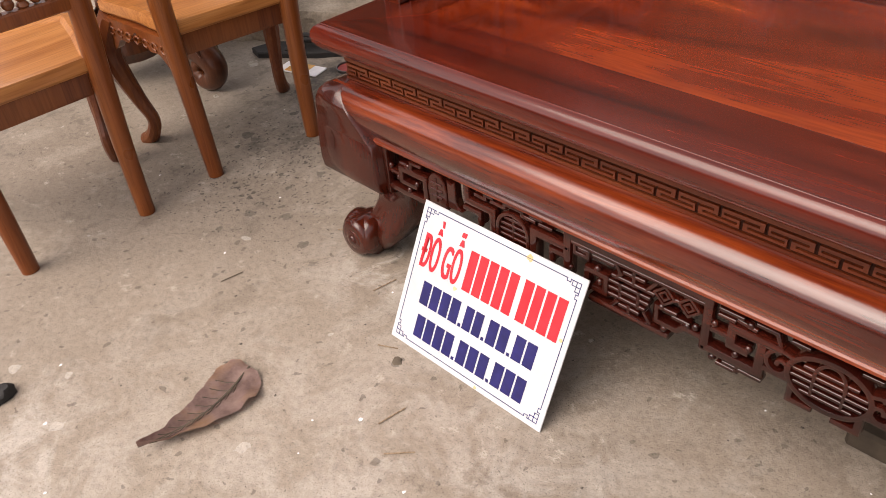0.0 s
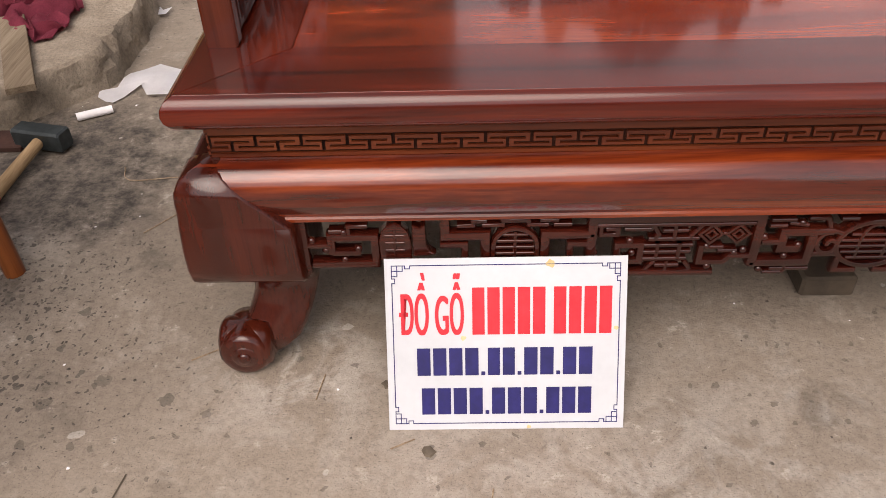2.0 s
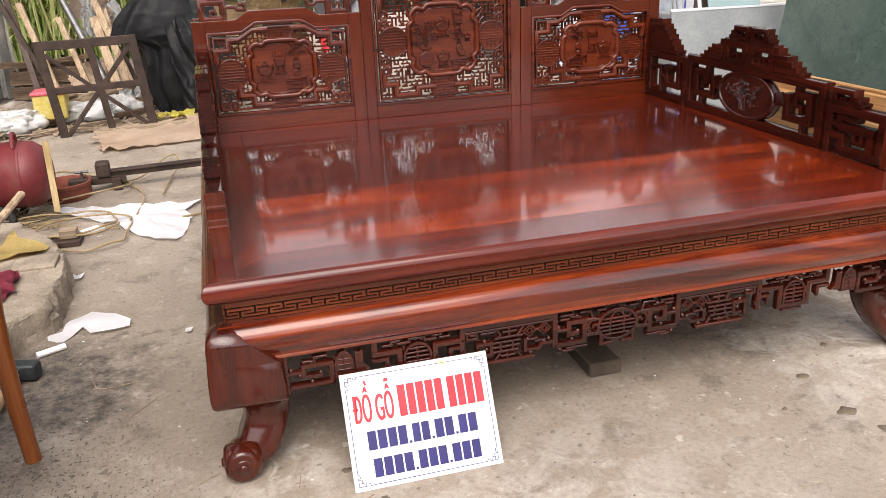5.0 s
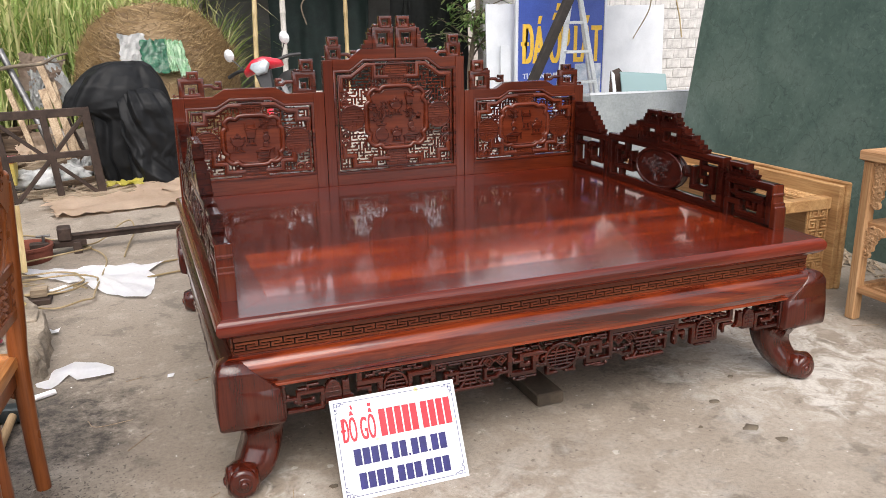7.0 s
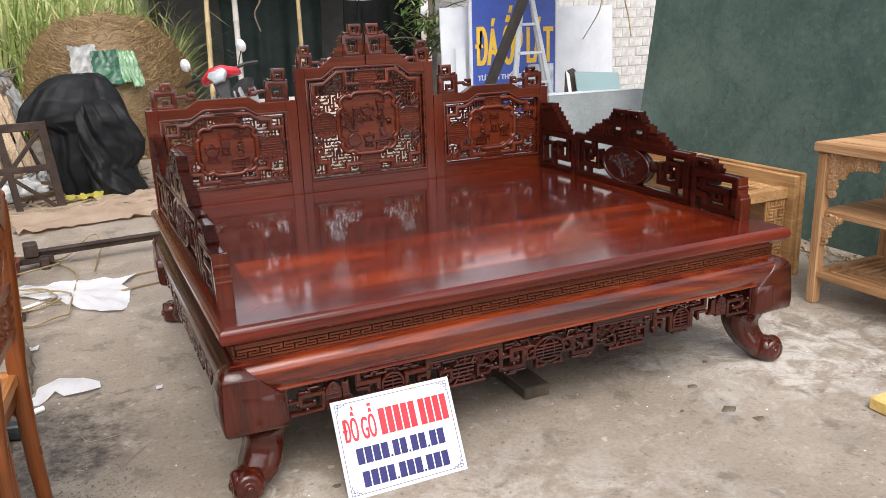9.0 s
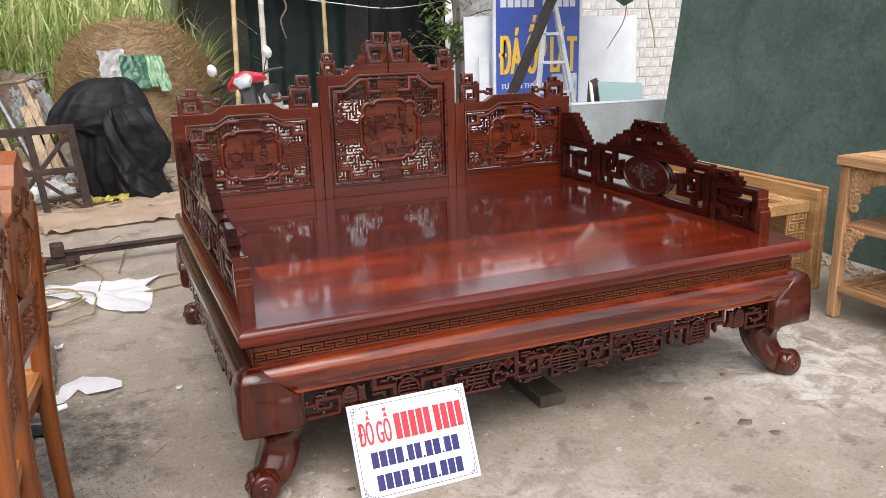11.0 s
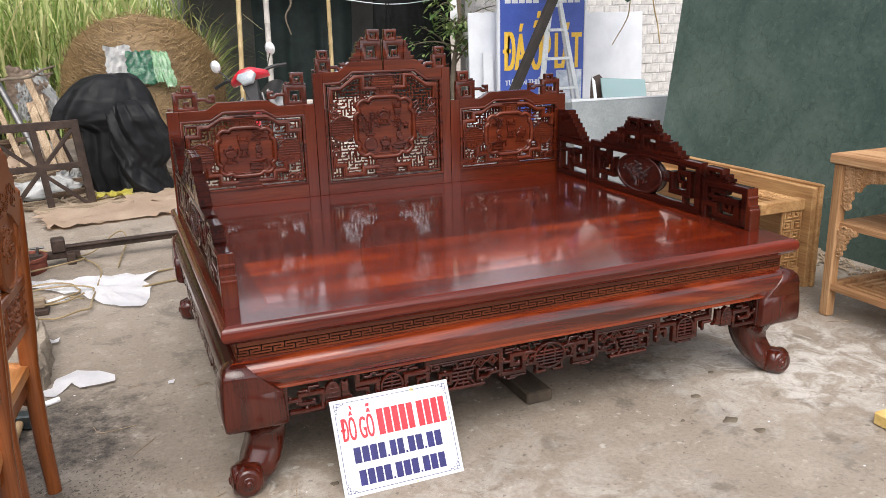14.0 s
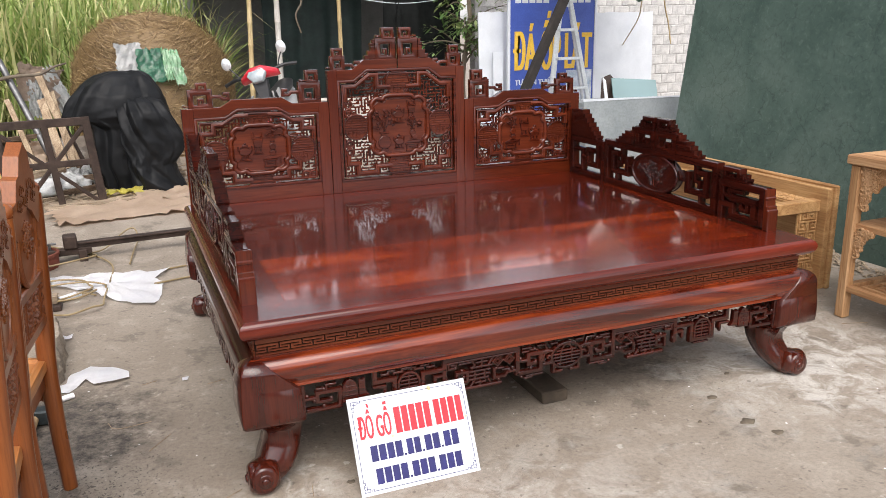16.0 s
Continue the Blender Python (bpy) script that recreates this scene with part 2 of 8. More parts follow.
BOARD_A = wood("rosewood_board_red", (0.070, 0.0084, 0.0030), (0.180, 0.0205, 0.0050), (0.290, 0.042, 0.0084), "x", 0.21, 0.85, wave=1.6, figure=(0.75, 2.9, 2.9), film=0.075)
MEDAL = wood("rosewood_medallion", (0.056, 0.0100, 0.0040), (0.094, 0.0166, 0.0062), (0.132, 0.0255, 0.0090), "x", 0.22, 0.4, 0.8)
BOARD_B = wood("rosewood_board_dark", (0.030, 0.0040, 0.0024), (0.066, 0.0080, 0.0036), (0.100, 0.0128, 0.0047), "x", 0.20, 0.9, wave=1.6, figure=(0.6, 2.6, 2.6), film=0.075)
KEYED = wood("rosewood_key_worn", (0.072, 0.0140, 0.0052), (0.125, 0.0260, 0.0088), (0.172, 0.0420, 0.0138), "x", 0.34, 0.2, 2.0)
CHAIR = wood("teak_orange", (0.150, 0.038, 0.0092), (0.208, 0.057, 0.014), (0.255, 0.078, 0.020), "z", 0.3, 0.25, 0.6)
CHAIR_DARK = wood("teak_brown", (0.09, 0.025, 0.010), (0.16, 0.045, 0.016), (0.22, 0.07, 0.022), "z", 0.36, 0.3)
PEDESTAL = wood("dark_carved_teak", (0.045, 0.0135, 0.006), (0.085, 0.025, 0.0095), (0.125, 0.040, 0.014), "z", 0.34, 0.35)
SEAT = wood("teak_seat", (0.30, 0.105, 0.028), (0.44, 0.175, 0.052), (0.54, 0.24, 0.08), "y", 0.32, 0.35)
RAW = wood("raw_hardwood", (0.28, 0.14, 0.06), (0.42, 0.23, 0.11), (0.55, 0.34, 0.18), "y", 0.6, 0.0)
RAW_Z = wood("raw_hardwood_upright", (0.26, 0.13, 0.055), (0.40, 0.22, 0.10), (0.52, 0.32, 0.17), "z", 0.6, 0.0)
GOLD_WOOD = wood("honey_wood", (0.28, 0.145, 0.055), (0.42, 0.235, 0.10), (0.53, 0.33, 0.15), "y", 0.5, 0.1)
TIMBER = wood("weathered_timber", (0.20, 0.15, 0.10), (0.36, 0.27, 0.18), (0.50, 0.40, 0.28), "z", 0.8, 0.0, 1.5, 0.3)
TIMBER_X = wood("weathered_plank", (0.18, 0.14, 0.10), (0.30, 0.24, 0.17), (0.42, 0.34, 0.25), "x", 0.8, 0.0, 1.5, 0.3)
BAMBOO = wood("bamboo", (0.34, 0.25, 0.12), (0.48, 0.37, 0.19), (0.58, 0.47, 0.27), "z", 0.45, 0.1)
STEEL_DARK = rough_paint("rusty_dark_steel", (0.035, 0.024, 0.019), (0.075, 0.05, 0.04), 0.6, 9, 0.4)
STEEL = rough_paint("dull_steel", (0.10, 0.10, 0.10), (0.22, 0.22, 0.22), 0.45, 9, 0.8)
WHITE = rough_paint("white_enamel", (0.565, 0.60, 0.64), (0.645, 0.68, 0.72), 0.3, 4, 0, 0.2, 0.03, speck=0.07)
PAPER = rough_paint("white_paper", (0.86, 0.87, 0.90), (0.93, 0.93, 0.94), 0.85, 5, 0, 0, 0.15, speck=0.1)
RED = rough_paint("red_ink", (0.62, 0.016, 0.03), (0.72, 0.03, 0.045), 0.4, 20, 0, 0, 0.02)
BLUE = rough_paint("blue_ink", (0.012, 0.011, 0.10), (0.02, 0.018, 0.15), 0.4, 20, 0, 0, 0.02)
# ---- ground ----
def concrete():
    mt, nt, b = shader("yard_concrete", 0.75, 0, 0)
    v = coords(nt)
    big = noise_tex(nt, v, 0.8, 5, 0.62, 0.4)
    midn = noise_tex(nt, v, 4.5, 8, 0.72, 0.12)
    blot = noise_tex(nt, v, 15, 8, 0.78, 0.0)
    fine = noise_tex(nt, v, 60, 5, 0.7)
    grit = noise_tex(nt, v, 260, 3, 0.6)
    col = ramp(nt, big, ((0.34, (0.225, 0.187, 0.147)), (0.50, (0.290, 0.246, 0.198)), (0.66, (0.340, 0.296, 0.244))))
    col = mixc(nt, ramp(nt, midn, ((0.54, (0, 0, 0)), (0.60, (0.5, 0.5, 0.5)))), col, (0.40, 0.352, 0.295))
    col = mixc(nt, ramp(nt, midn, ((0.38, (0.7, 0.7, 0.7)), (0.45, (0, 0, 0)))), col, (0.150, 0.128, 0.102))
    col = mixc(nt, ramp(nt, blot, ((0.35, (0.55, 0.55, 0.55)), (0.40, (0, 0, 0)))), col, (0.14, 0.122, 0.10))
    col = mixc(nt, ramp(nt, blot, ((0.60, (0, 0, 0)), (0.64, (0.7, 0.7, 0.7)))), col, (0.48, 0.435, 0.375))
    # oil drips and wet spots, thickest beside the bed's outer leg and round the hammer
    vo = nt.nodes.new("ShaderNodeTexVoronoi")
    vo.inputs["Scale"].default_value, vo.inputs["Randomness"].default_value = 22, 1
    wob = nt.nodes.new("ShaderNodeVectorMath")
    wob.operation = "MULTIPLY_ADD"
    nz = nt.nodes.new("ShaderNodeTexNoise")
    nz.inputs["Scale"].default_value = 40
    nt.links.new(v, nz.inputs["Vector"])
    nt.links.new(nz.outputs["Color"], wob.inputs[0])
    wob.inputs[1].default_value = (0.03, 0.03, 0)
    nt.links.new(v, wob.inputs[2])
    nt.links.new(wob.outputs[0], vo.inputs["Vector"])
    size = nt.nodes.new("ShaderNodeSeparateColor")
    nt.links.new(vo.outputs["Color"], size.inputs[0])

    def patch(cx, cy, r, soft):
        s = nt.nodes.new("ShaderNodeVectorMath")
        s.operation = "DISTANCE"
        nt.links.new(wob.outputs[0], s.inputs[0])
        s.inputs[1].default_value = (cx, cy, 0)
        d = math_node(nt, "ADD", s.outputs["Value"], math_node(nt, "MULTIPLY", math_node(nt, "SUBTRACT", midn, 0.5), soft))
        return math_node(nt, "SUBTRACT", 1.0, math_node(nt, "DIVIDE", d, r), True)

    spots = math_node(nt, "MAXIMUM", patch(-0.32, 0.04, 0.62, 0.5), patch(-0.62, 0.24, 0.5, 0.5))
    near = math_node(nt, "MAXIMUM", math_node(nt, "MULTIPLY", spots, 0.62), 0.045)
    cut = math_node(nt, "MULTIPLY", math_node(nt, "MULTIPLY", size.outputs[0], size.outputs[1]), near)
    drip = math_node(nt, "LESS_THAN", vo.outputs["Distance"], math_node(nt, "MULTIPLY", cut, 1.25))
    drip = math_node(nt, "MULTIPLY", drip, math_node(nt, "MULTIPLY", size.outputs[2], 0.75))
    col = mixc(nt, drip, col, (0.075, 0.068, 0.058))
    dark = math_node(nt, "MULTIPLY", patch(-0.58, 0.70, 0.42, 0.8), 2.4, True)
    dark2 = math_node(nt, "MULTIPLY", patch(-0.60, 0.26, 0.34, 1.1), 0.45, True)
    # plain dark patch on the ground under the bed's right front
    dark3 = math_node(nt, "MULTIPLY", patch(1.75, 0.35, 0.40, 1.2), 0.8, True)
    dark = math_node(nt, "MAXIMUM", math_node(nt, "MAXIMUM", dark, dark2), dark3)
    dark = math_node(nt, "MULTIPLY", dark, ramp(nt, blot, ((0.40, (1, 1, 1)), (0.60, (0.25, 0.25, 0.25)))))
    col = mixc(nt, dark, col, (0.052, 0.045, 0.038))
    # overspray and lime, by the far leg and under the front
    lime = math_node(nt, "MAXIMUM", math_node(nt, "MULTIPLY", patch(2.35, 0.1, 0.75, 1.4), 1.6, True), math_node(nt, "MAXIMUM", math_node(nt, "MULTIPLY", patch(0.62, -0.75, 1.0, 1.6), 0.9, True), math_node(nt, "MAXIMUM", math_node(nt, "MULTIPLY", patch(0.02, -0.86, 0.34, 0.7), 1.4, True), math_node(nt, "MULTIPLY", patch(0.14, -0.02, 0.26, 0.6), 0.9, True))))
    lime = math_node(nt, "MULTIPLY", lime, ramp(nt, noise_tex(nt, v, 7, 6, 0.7, 0.8), ((0.44, (0, 0, 0)), (0.58, (0.85, 0.85, 0.85)))))
    col = mixc(nt, lime, col, (0.60, 0.575, 0.53))
    warm = math_node(nt, "MULTIPLY", patch(0.15, -0.6, 0.9, 1.2), 0.5, True)
    col = mixc(nt, warm, col, (0.36, 0.30, 0.235))
    fl = nt.nodes.new("ShaderNodeTexVoronoi")
    fl.inputs["Scale"].default_value, fl.inputs["Randomness"].default_value = 9, 1
    nt.links.new(wob.outputs[0], fl.inputs["Vector"])
    fsz = nt.nodes.new("ShaderNodeSeparateColor")
    nt.links.new(fl.outputs["Color"], fsz.inputs[0])
    fleck = math_node(nt, "LESS_THAN", fl.outputs["Distance"], math_node(nt, "MULTIPLY", math_node(nt, "POWER", fsz.outputs[0], 3.0), 0.14))
    col = mixc(nt, math_node(nt, "MULTIPLY", fleck, 0.6), col, (0.56, 0.53, 0.48))
    pit = nt.nodes.new("ShaderNodeTexVoronoi")
    pit.inputs["Scale"].default_value, pit.inputs["Randomness"].default_value = 48, 1
    nt.links.new(wob.outputs[0], pit.inputs["Vector"])
    psz = nt.nodes.new("ShaderNodeSeparateColor")
    nt.links.new(pit.outputs["Color"], psz.inputs[0])
    pits = math_node(nt, "LESS_THAN", pit.outputs["Distance"], math_node(nt, "MULTIPLY", math_node(nt, "POWER", psz.outputs[1], 7.0), 0.34))
    pep = nt.nodes.new("ShaderNodeTexVoronoi")
    pep.inputs["Scale"].default_value, pep.inputs["Randomness"].default_value = 95, 1
    nt.links.new(wob.outputs[0], pep.inputs["Vector"])
    esz = nt.nodes.new("ShaderNodeSeparateColor")
    nt.links.new(pep.outputs["Color"], esz.inputs[0])
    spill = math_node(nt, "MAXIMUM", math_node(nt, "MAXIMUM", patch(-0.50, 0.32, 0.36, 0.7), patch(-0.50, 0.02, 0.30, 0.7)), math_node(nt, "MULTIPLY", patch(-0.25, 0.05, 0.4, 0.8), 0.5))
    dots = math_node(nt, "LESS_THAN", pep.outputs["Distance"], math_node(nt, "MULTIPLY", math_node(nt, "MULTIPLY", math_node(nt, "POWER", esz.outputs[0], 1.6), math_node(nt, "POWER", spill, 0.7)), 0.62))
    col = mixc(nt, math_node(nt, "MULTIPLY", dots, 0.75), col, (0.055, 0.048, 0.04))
    col = mixc(nt, math_node(nt, "MULTIPLY", pits, 0.5), col, (0.07, 0.06, 0.05))
    speck = ramp(nt, grit, ((0.28, (0.5, 0.5, 0.5)), (0.44, (1, 1, 1))))
    col = mixc(nt, 1.0, col, speck, "MULTIPLY")
    col = mixc(nt, 0.5, col, mixc(nt, 1.0, col, ramp(nt, fine, ((0.32, (0.6, 0.6, 0.6)), (0.55, (1.05, 1.05, 1.05)))), "MULTIPLY"))
    nt.links.new(col, b.inputs["Base Color"])
    nt.links.new(ramp(nt, midn, ((0.3, (0.6, 0.6, 0.6)), (0.7, (0.85, 0.85, 0.85)))), b.inputs["Roughness"])
    h = math_node(nt, "ADD", math_node(nt, "MULTIPLY", blot, 1.2), math_node(nt, "ADD", fine, math_node(nt, "MULTIPLY", grit, 0.4)))
    bump(nt, b, h, 0.38, 0.005)
    return mt


CONCRETE = concrete()
bm = B()
loft(bm, [[(-400, -400, z), (400, -400, z), (400, 400, z), (-400, 400, z)] for z in (-0.2, 0.0)])
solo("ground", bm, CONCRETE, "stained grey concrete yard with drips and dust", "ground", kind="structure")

# ---- the day bed ----
L, D, TOP = 2.20, 1.80, 0.567
bed = thing("day_bed", "large carved red-brown lacquered rosewood day bed with three-panel back", "bed", (L / 2, D / 2, 0))


def sweep_sides(prof, names, mats, parent, inset=0.0, label="", gap=0.0009):
    """One moulded rail for each side of the bed; prof holds (offset outwards, z); mitred at the corners."""
    cor = [(0, 0), (L, 0), (L, D), (0, D)]
    dirs = [(-1, -1), (1, -1), (1, 1), (-1, 1)]
    for k in range(4):
        b = B()
        rings = []
        for c, s in ((k, 1), ((k + 1) % 4, -1)):
            t = ((1, 0), (0, 1), (-1, 0), (0, -1))[k]
            rings.append([(cor[c][0] + dirs[c][0] * (o - inset) + t[0] * gap * s, cor[c][1] + dirs[c][1] * (o - inset) + t[1] * gap * s, z) for o, z in prof])
        loft(b, rings)
        part(names, b, mats[k % 2], parent, label)


edge = [(-0.16, TOP), (-0.008, TOP), (-0.0065, TOP - 0.0015), (-0.004, TOP - 0.002), (0.004, 0.560), (0.0095, 0.551), (0.011, 0.540), (0.009, 0.529), (0.003, 0.519), (-0.006, 0.511), (-0.016, 0.508), (-0.018, 0.504), (-0.10, 0.504), (-0.16, 0.52)]
sweep_sides(edge, "top_rail", (ROSE, ROSE_TOP), bed)
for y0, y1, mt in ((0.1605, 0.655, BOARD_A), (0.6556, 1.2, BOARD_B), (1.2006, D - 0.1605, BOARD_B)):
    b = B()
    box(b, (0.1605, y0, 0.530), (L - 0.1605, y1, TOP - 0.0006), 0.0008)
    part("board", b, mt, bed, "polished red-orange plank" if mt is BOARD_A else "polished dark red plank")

# near-black floor colour holds the grooves' dirt and the shade of their depth
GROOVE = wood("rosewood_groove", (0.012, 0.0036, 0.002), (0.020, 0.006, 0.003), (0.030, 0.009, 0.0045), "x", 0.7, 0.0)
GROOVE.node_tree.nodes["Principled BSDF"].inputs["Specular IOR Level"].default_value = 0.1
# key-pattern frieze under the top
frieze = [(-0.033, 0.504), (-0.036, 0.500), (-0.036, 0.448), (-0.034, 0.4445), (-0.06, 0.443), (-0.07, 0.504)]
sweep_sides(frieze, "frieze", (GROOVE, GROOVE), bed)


def key_cells():
    """One unit of the fret on a 40 by 22 grid, T against inverted T: the raised parts as merged runs."""
    W, H = 40, 22
    g = [[1] * W for _ in range(H)]

    def cut(a, b, c, d):
        for y in range(b, d):
            for x in range(a, c):
                g[y][x % W] = 0

    cut(0, 19, 40, 22), cut(0, 0, 40, 3)
    cut(-1, 6, 2, 22), cut(-15, 6, 16, 9)
    cut(18, 0, 21, 15), cut(4, 12, 35, 15)
    runs = []
    for y in range(H):
        x = 0
        while x < W:
            if g[y][x]:
                x2 = x
                while x2 < W and g[y][x2]:
                    x2 += 1
                runs.append([x, y, x2, y + 1])
                x = x2
            else:
                x += 1
    out = []
    for r in runs:
        for o in out:
            if o[0] == r[0] and o[2] == r[2] and o[3] == r[1]:
                o[3] = r[3]
                break
        else:
            out.append(r)
    return out


for side in range(2):
    b = B()
    length = (L if side == 0 else D) - 0.076
    n = round(length / 0.070)
    p = length / n
    tiles = [(0.038 + (i + x0 / 40) * p, 0.038 + (i + x1 / 40) * p, 0.4525 + y0 * 0.0015, 0.4525 + y1 * 0.0015) for i in range(n) for x0, y0, x1, y1 in key_cells()]
    tiles += [(0.038, 0.038 + length, 0.4855, 0.500), (0.038, 0.038 + length, 0.4465, 0.4525)]
    for u0, u1, v0, v1 in tiles:
        if side == 0:
            box(b, (u0, 0.0312, v0), (u1, 0.0365, v1))
        else:
            box(b, (0.0312, u0, v0), (0.0365, u1, v1))
    part("key_fret", b, KEYED, bed, "incised golden-brown Greek key border", smooth=0)

apron = [(-0.034, 0.4465), (-0.028, 0.4445), (-0.014, 0.4425), (-0.003, 0.438), (0.007, 0.430), (0.014, 0.419), (0.0175, 0.405), (0.0175, 0.390), (0.013, 0.374), (0.006, 0.360), (0.003, 0.3535), (0.007, 0.351), (0.0075, 0.346), (0.002, 0.3425), (-0.02, 0.341), (-0.05, 0.342), (-0.06, 0.4465)]
sweep_sides(apron, "apron", (APRON, ROSE_SHADED), bed, label="swelling striped rosewood apron")

# cabriole legs with scrolled feet
LEG = ((0.4461, 0.029, 0.05), (0.4405, 0.008, 0.053), (0.4358, -0.0035, 0.056), (0.4255, -0.0135, 0.066), (0.4101, -0.0203, 0.080), (0.3929, -0.0222, 0.098), (0.3715, -0.0225, 0.122), (0.35, -0.0245, 0.146), (0.344, -0.025, 0.156), (0.3, -0.0275, 0.159), (0.262, -0.028, 0.162), (0.24, -0.026, 0.165), (0.232, -0.02, 0.166), (0.226, -0.0058, 0.167), (0.214, 0.0185, 0.168), (0.196, 0.04, 0.168), (0.172, 0.05, 0.166), (0.145, 0.049, 0.161), (0.118, 0.04, 0.153), (0.09, 0.026, 0.141), (0.06, 0.0154, 0.124), (0.03, 0.022, 0.098), (0.01, 0.03, 0.078), (0.0, 0.036, 0.07))


def leg(sx, sy):
    def P(x, y, z):
        return (x if sx > 0 else L - x, y if sy > 0 else D - y, z)

    b = B()
    rings = []
    for z, o, i in LEG:
        c = 0.012 if z < 0.232 else 0.005
        rings.append([P(o + c, o, z), P(i - c, o, z), P(i, o + c, z), P(i, i - c, z), P(i - c, i, z), P(o + c, i, z), P(o, i - c, z), P(o, o + c, z)])
    loft(b, rings)
    lg = part("leg", b, LEG_WOOD, bed, "cabriole leg with scrolled foot", smooth=50)
    # the scroll curls outwards on both faces
    b = B()
    for ax in (0, 1):
        prof = [(0.028, -0.020), (0.038, -0.019), (0.045, -0.012), (0.047, 0.0), (0.047, 0.05), (0.042, 0.07), (0.02, 0.078)]
        rings = []
        for r, h in prof:
            ring = []
            for k in range(24):
                a = 2 * math.pi * k / 24
                q = (0.026 + r * math.cos(a), h, 0.0500 + r * math.sin(a) * 1.05)
                ring.append(P(*(q if ax == 0 else (q[1], q[0], q[2]))))
            rings.append(ring)
        loft(b, rings)
    part("scroll", b, LEG_WOOD, lg, smooth=60)
    for ax in (0, 1):
        b = B()
        for cr, h0, h1 in ((0.027, -0.0222, -0.018), (0.0135, -0.0275, -0.021)):
            rings = []
            for r, h in ((cr, h1), (cr, h0 + 0.004), (cr * 0.8, h0), (cr * 0.3, h0 - 0.001)):
                rings.append([P(*((0.028 + r * math.cos(a), h, 0.050 + r * math.sin(a)) if ax == 0 else (h, 0.028 + r * math.cos(a), 0.050 + r * math.sin(a)))) for a in [2 * math.pi * k / 18 for k in range(18)]])
            loft(b, rings)
        part("scroll_knob", b, LEG_WOOD, lg, smooth=60)


for sx in (1, -1):
    for sy in (1, -1):
        leg(sx, sy)


def ribbon(bm, m, pts, w, d, both=True, closed=False, k=None):
    """A moulded strip of rounded section along the line pts in the (u, v) plane of m, mitred at its corners: one closed body."""
    P = [Vector(p) for p in pts]
    n = len(P)
    lo, hi = (-d / 2, d / 2) if both else (0.0, d)
    k = min(w * 0.36, d * 0.4, 0.009) if k is None else k
    sec = [(-w / 2, lo), (-w / 2, hi - k), (-w / 2 + 0.3 * k, hi - 0.3 * k), (-w / 2 + k, hi), (w / 2 - k, hi), (w / 2 - 0.3 * k, hi - 0.3 * k), (w / 2, hi - k), (w / 2, lo)]
    if both:
        sec = sec[1:-1] + [(w / 2, lo + k), (w / 2 - 0.3 * k, lo + 0.3 * k), (w / 2 - k, lo), (-w / 2 + k, lo), (-w / 2 + 0.3 * k, lo + 0.3 * k), (-w / 2, lo + k)]
    rings = []
    for i, p in enumerate(P):
        a = p - P[i - 1] if i or closed else P[1] - p
        b = P[(i + 1) % n] - p if i < n - 1 or closed else p - P[i - 1]
        a, b = a.normalized(), b.normalized()
        na, nb = Vector((-a.y, a.x)), Vector((-b.y, b.x))
        s = (na + nb) / max(0.35, 1 + na.dot(nb))
        e = Vector((0, 0)) if closed or 0 < i < n - 1 else (b * (w / 2) if i else -a * (w / 2))
        rings.append([m @ Vector((p.x + e.x + s.x * x, p.y + e.y + s.y * x, z)) for x, z in sec])
    loft(bm, rings, closed=closed)


def moulding(name, m, pts, w, d, material, parent, label="", **more):
    b = B()
    ribbon(b, m, pts, w, d, **more)
    return part(name, b, material, parent, label, smooth=40)


def block(name, m, poly, d, material, parent, c=0.004, label=""):
    """A board of outline poly, d thick, centred on the plane, both rims eased by c."""
    area = sum(p[0] * q[1] - q[0] * p[1] for p, q in zip(poly, poly[1:] + poly[:1]))
    P = [Vector(p) for p in (poly if area > 0 else poly[::-1])]
    n = len(P)

    def ring(z, e):
        out = []
        for i, p in enumerate(P):
            a, b2 = (p - P[i - 1]).normalized(), (P[(i + 1) % n] - p).normalized()
            na, nb = Vector((a.y, -a.x)), Vector((b2.y, -b2.x))
            s = (na + nb) / max(0.4, 1 + na.dot(nb))
            out.append(m @ Vector((p.x - s.x * e, p.y - s.y * e, z)))
        return out

    b = B()
    loft(b, [ring(-d / 2, c), ring(-d / 2 + 0.3 * c, 0.3 * c), ring(-d / 2 + c, 0), ring(d / 2 - c, 0), ring(d / 2 - 0.3 * c, 0.3 * c), ring(d / 2, c)])
    return part(name, b, material, parent, label, smooth=12)


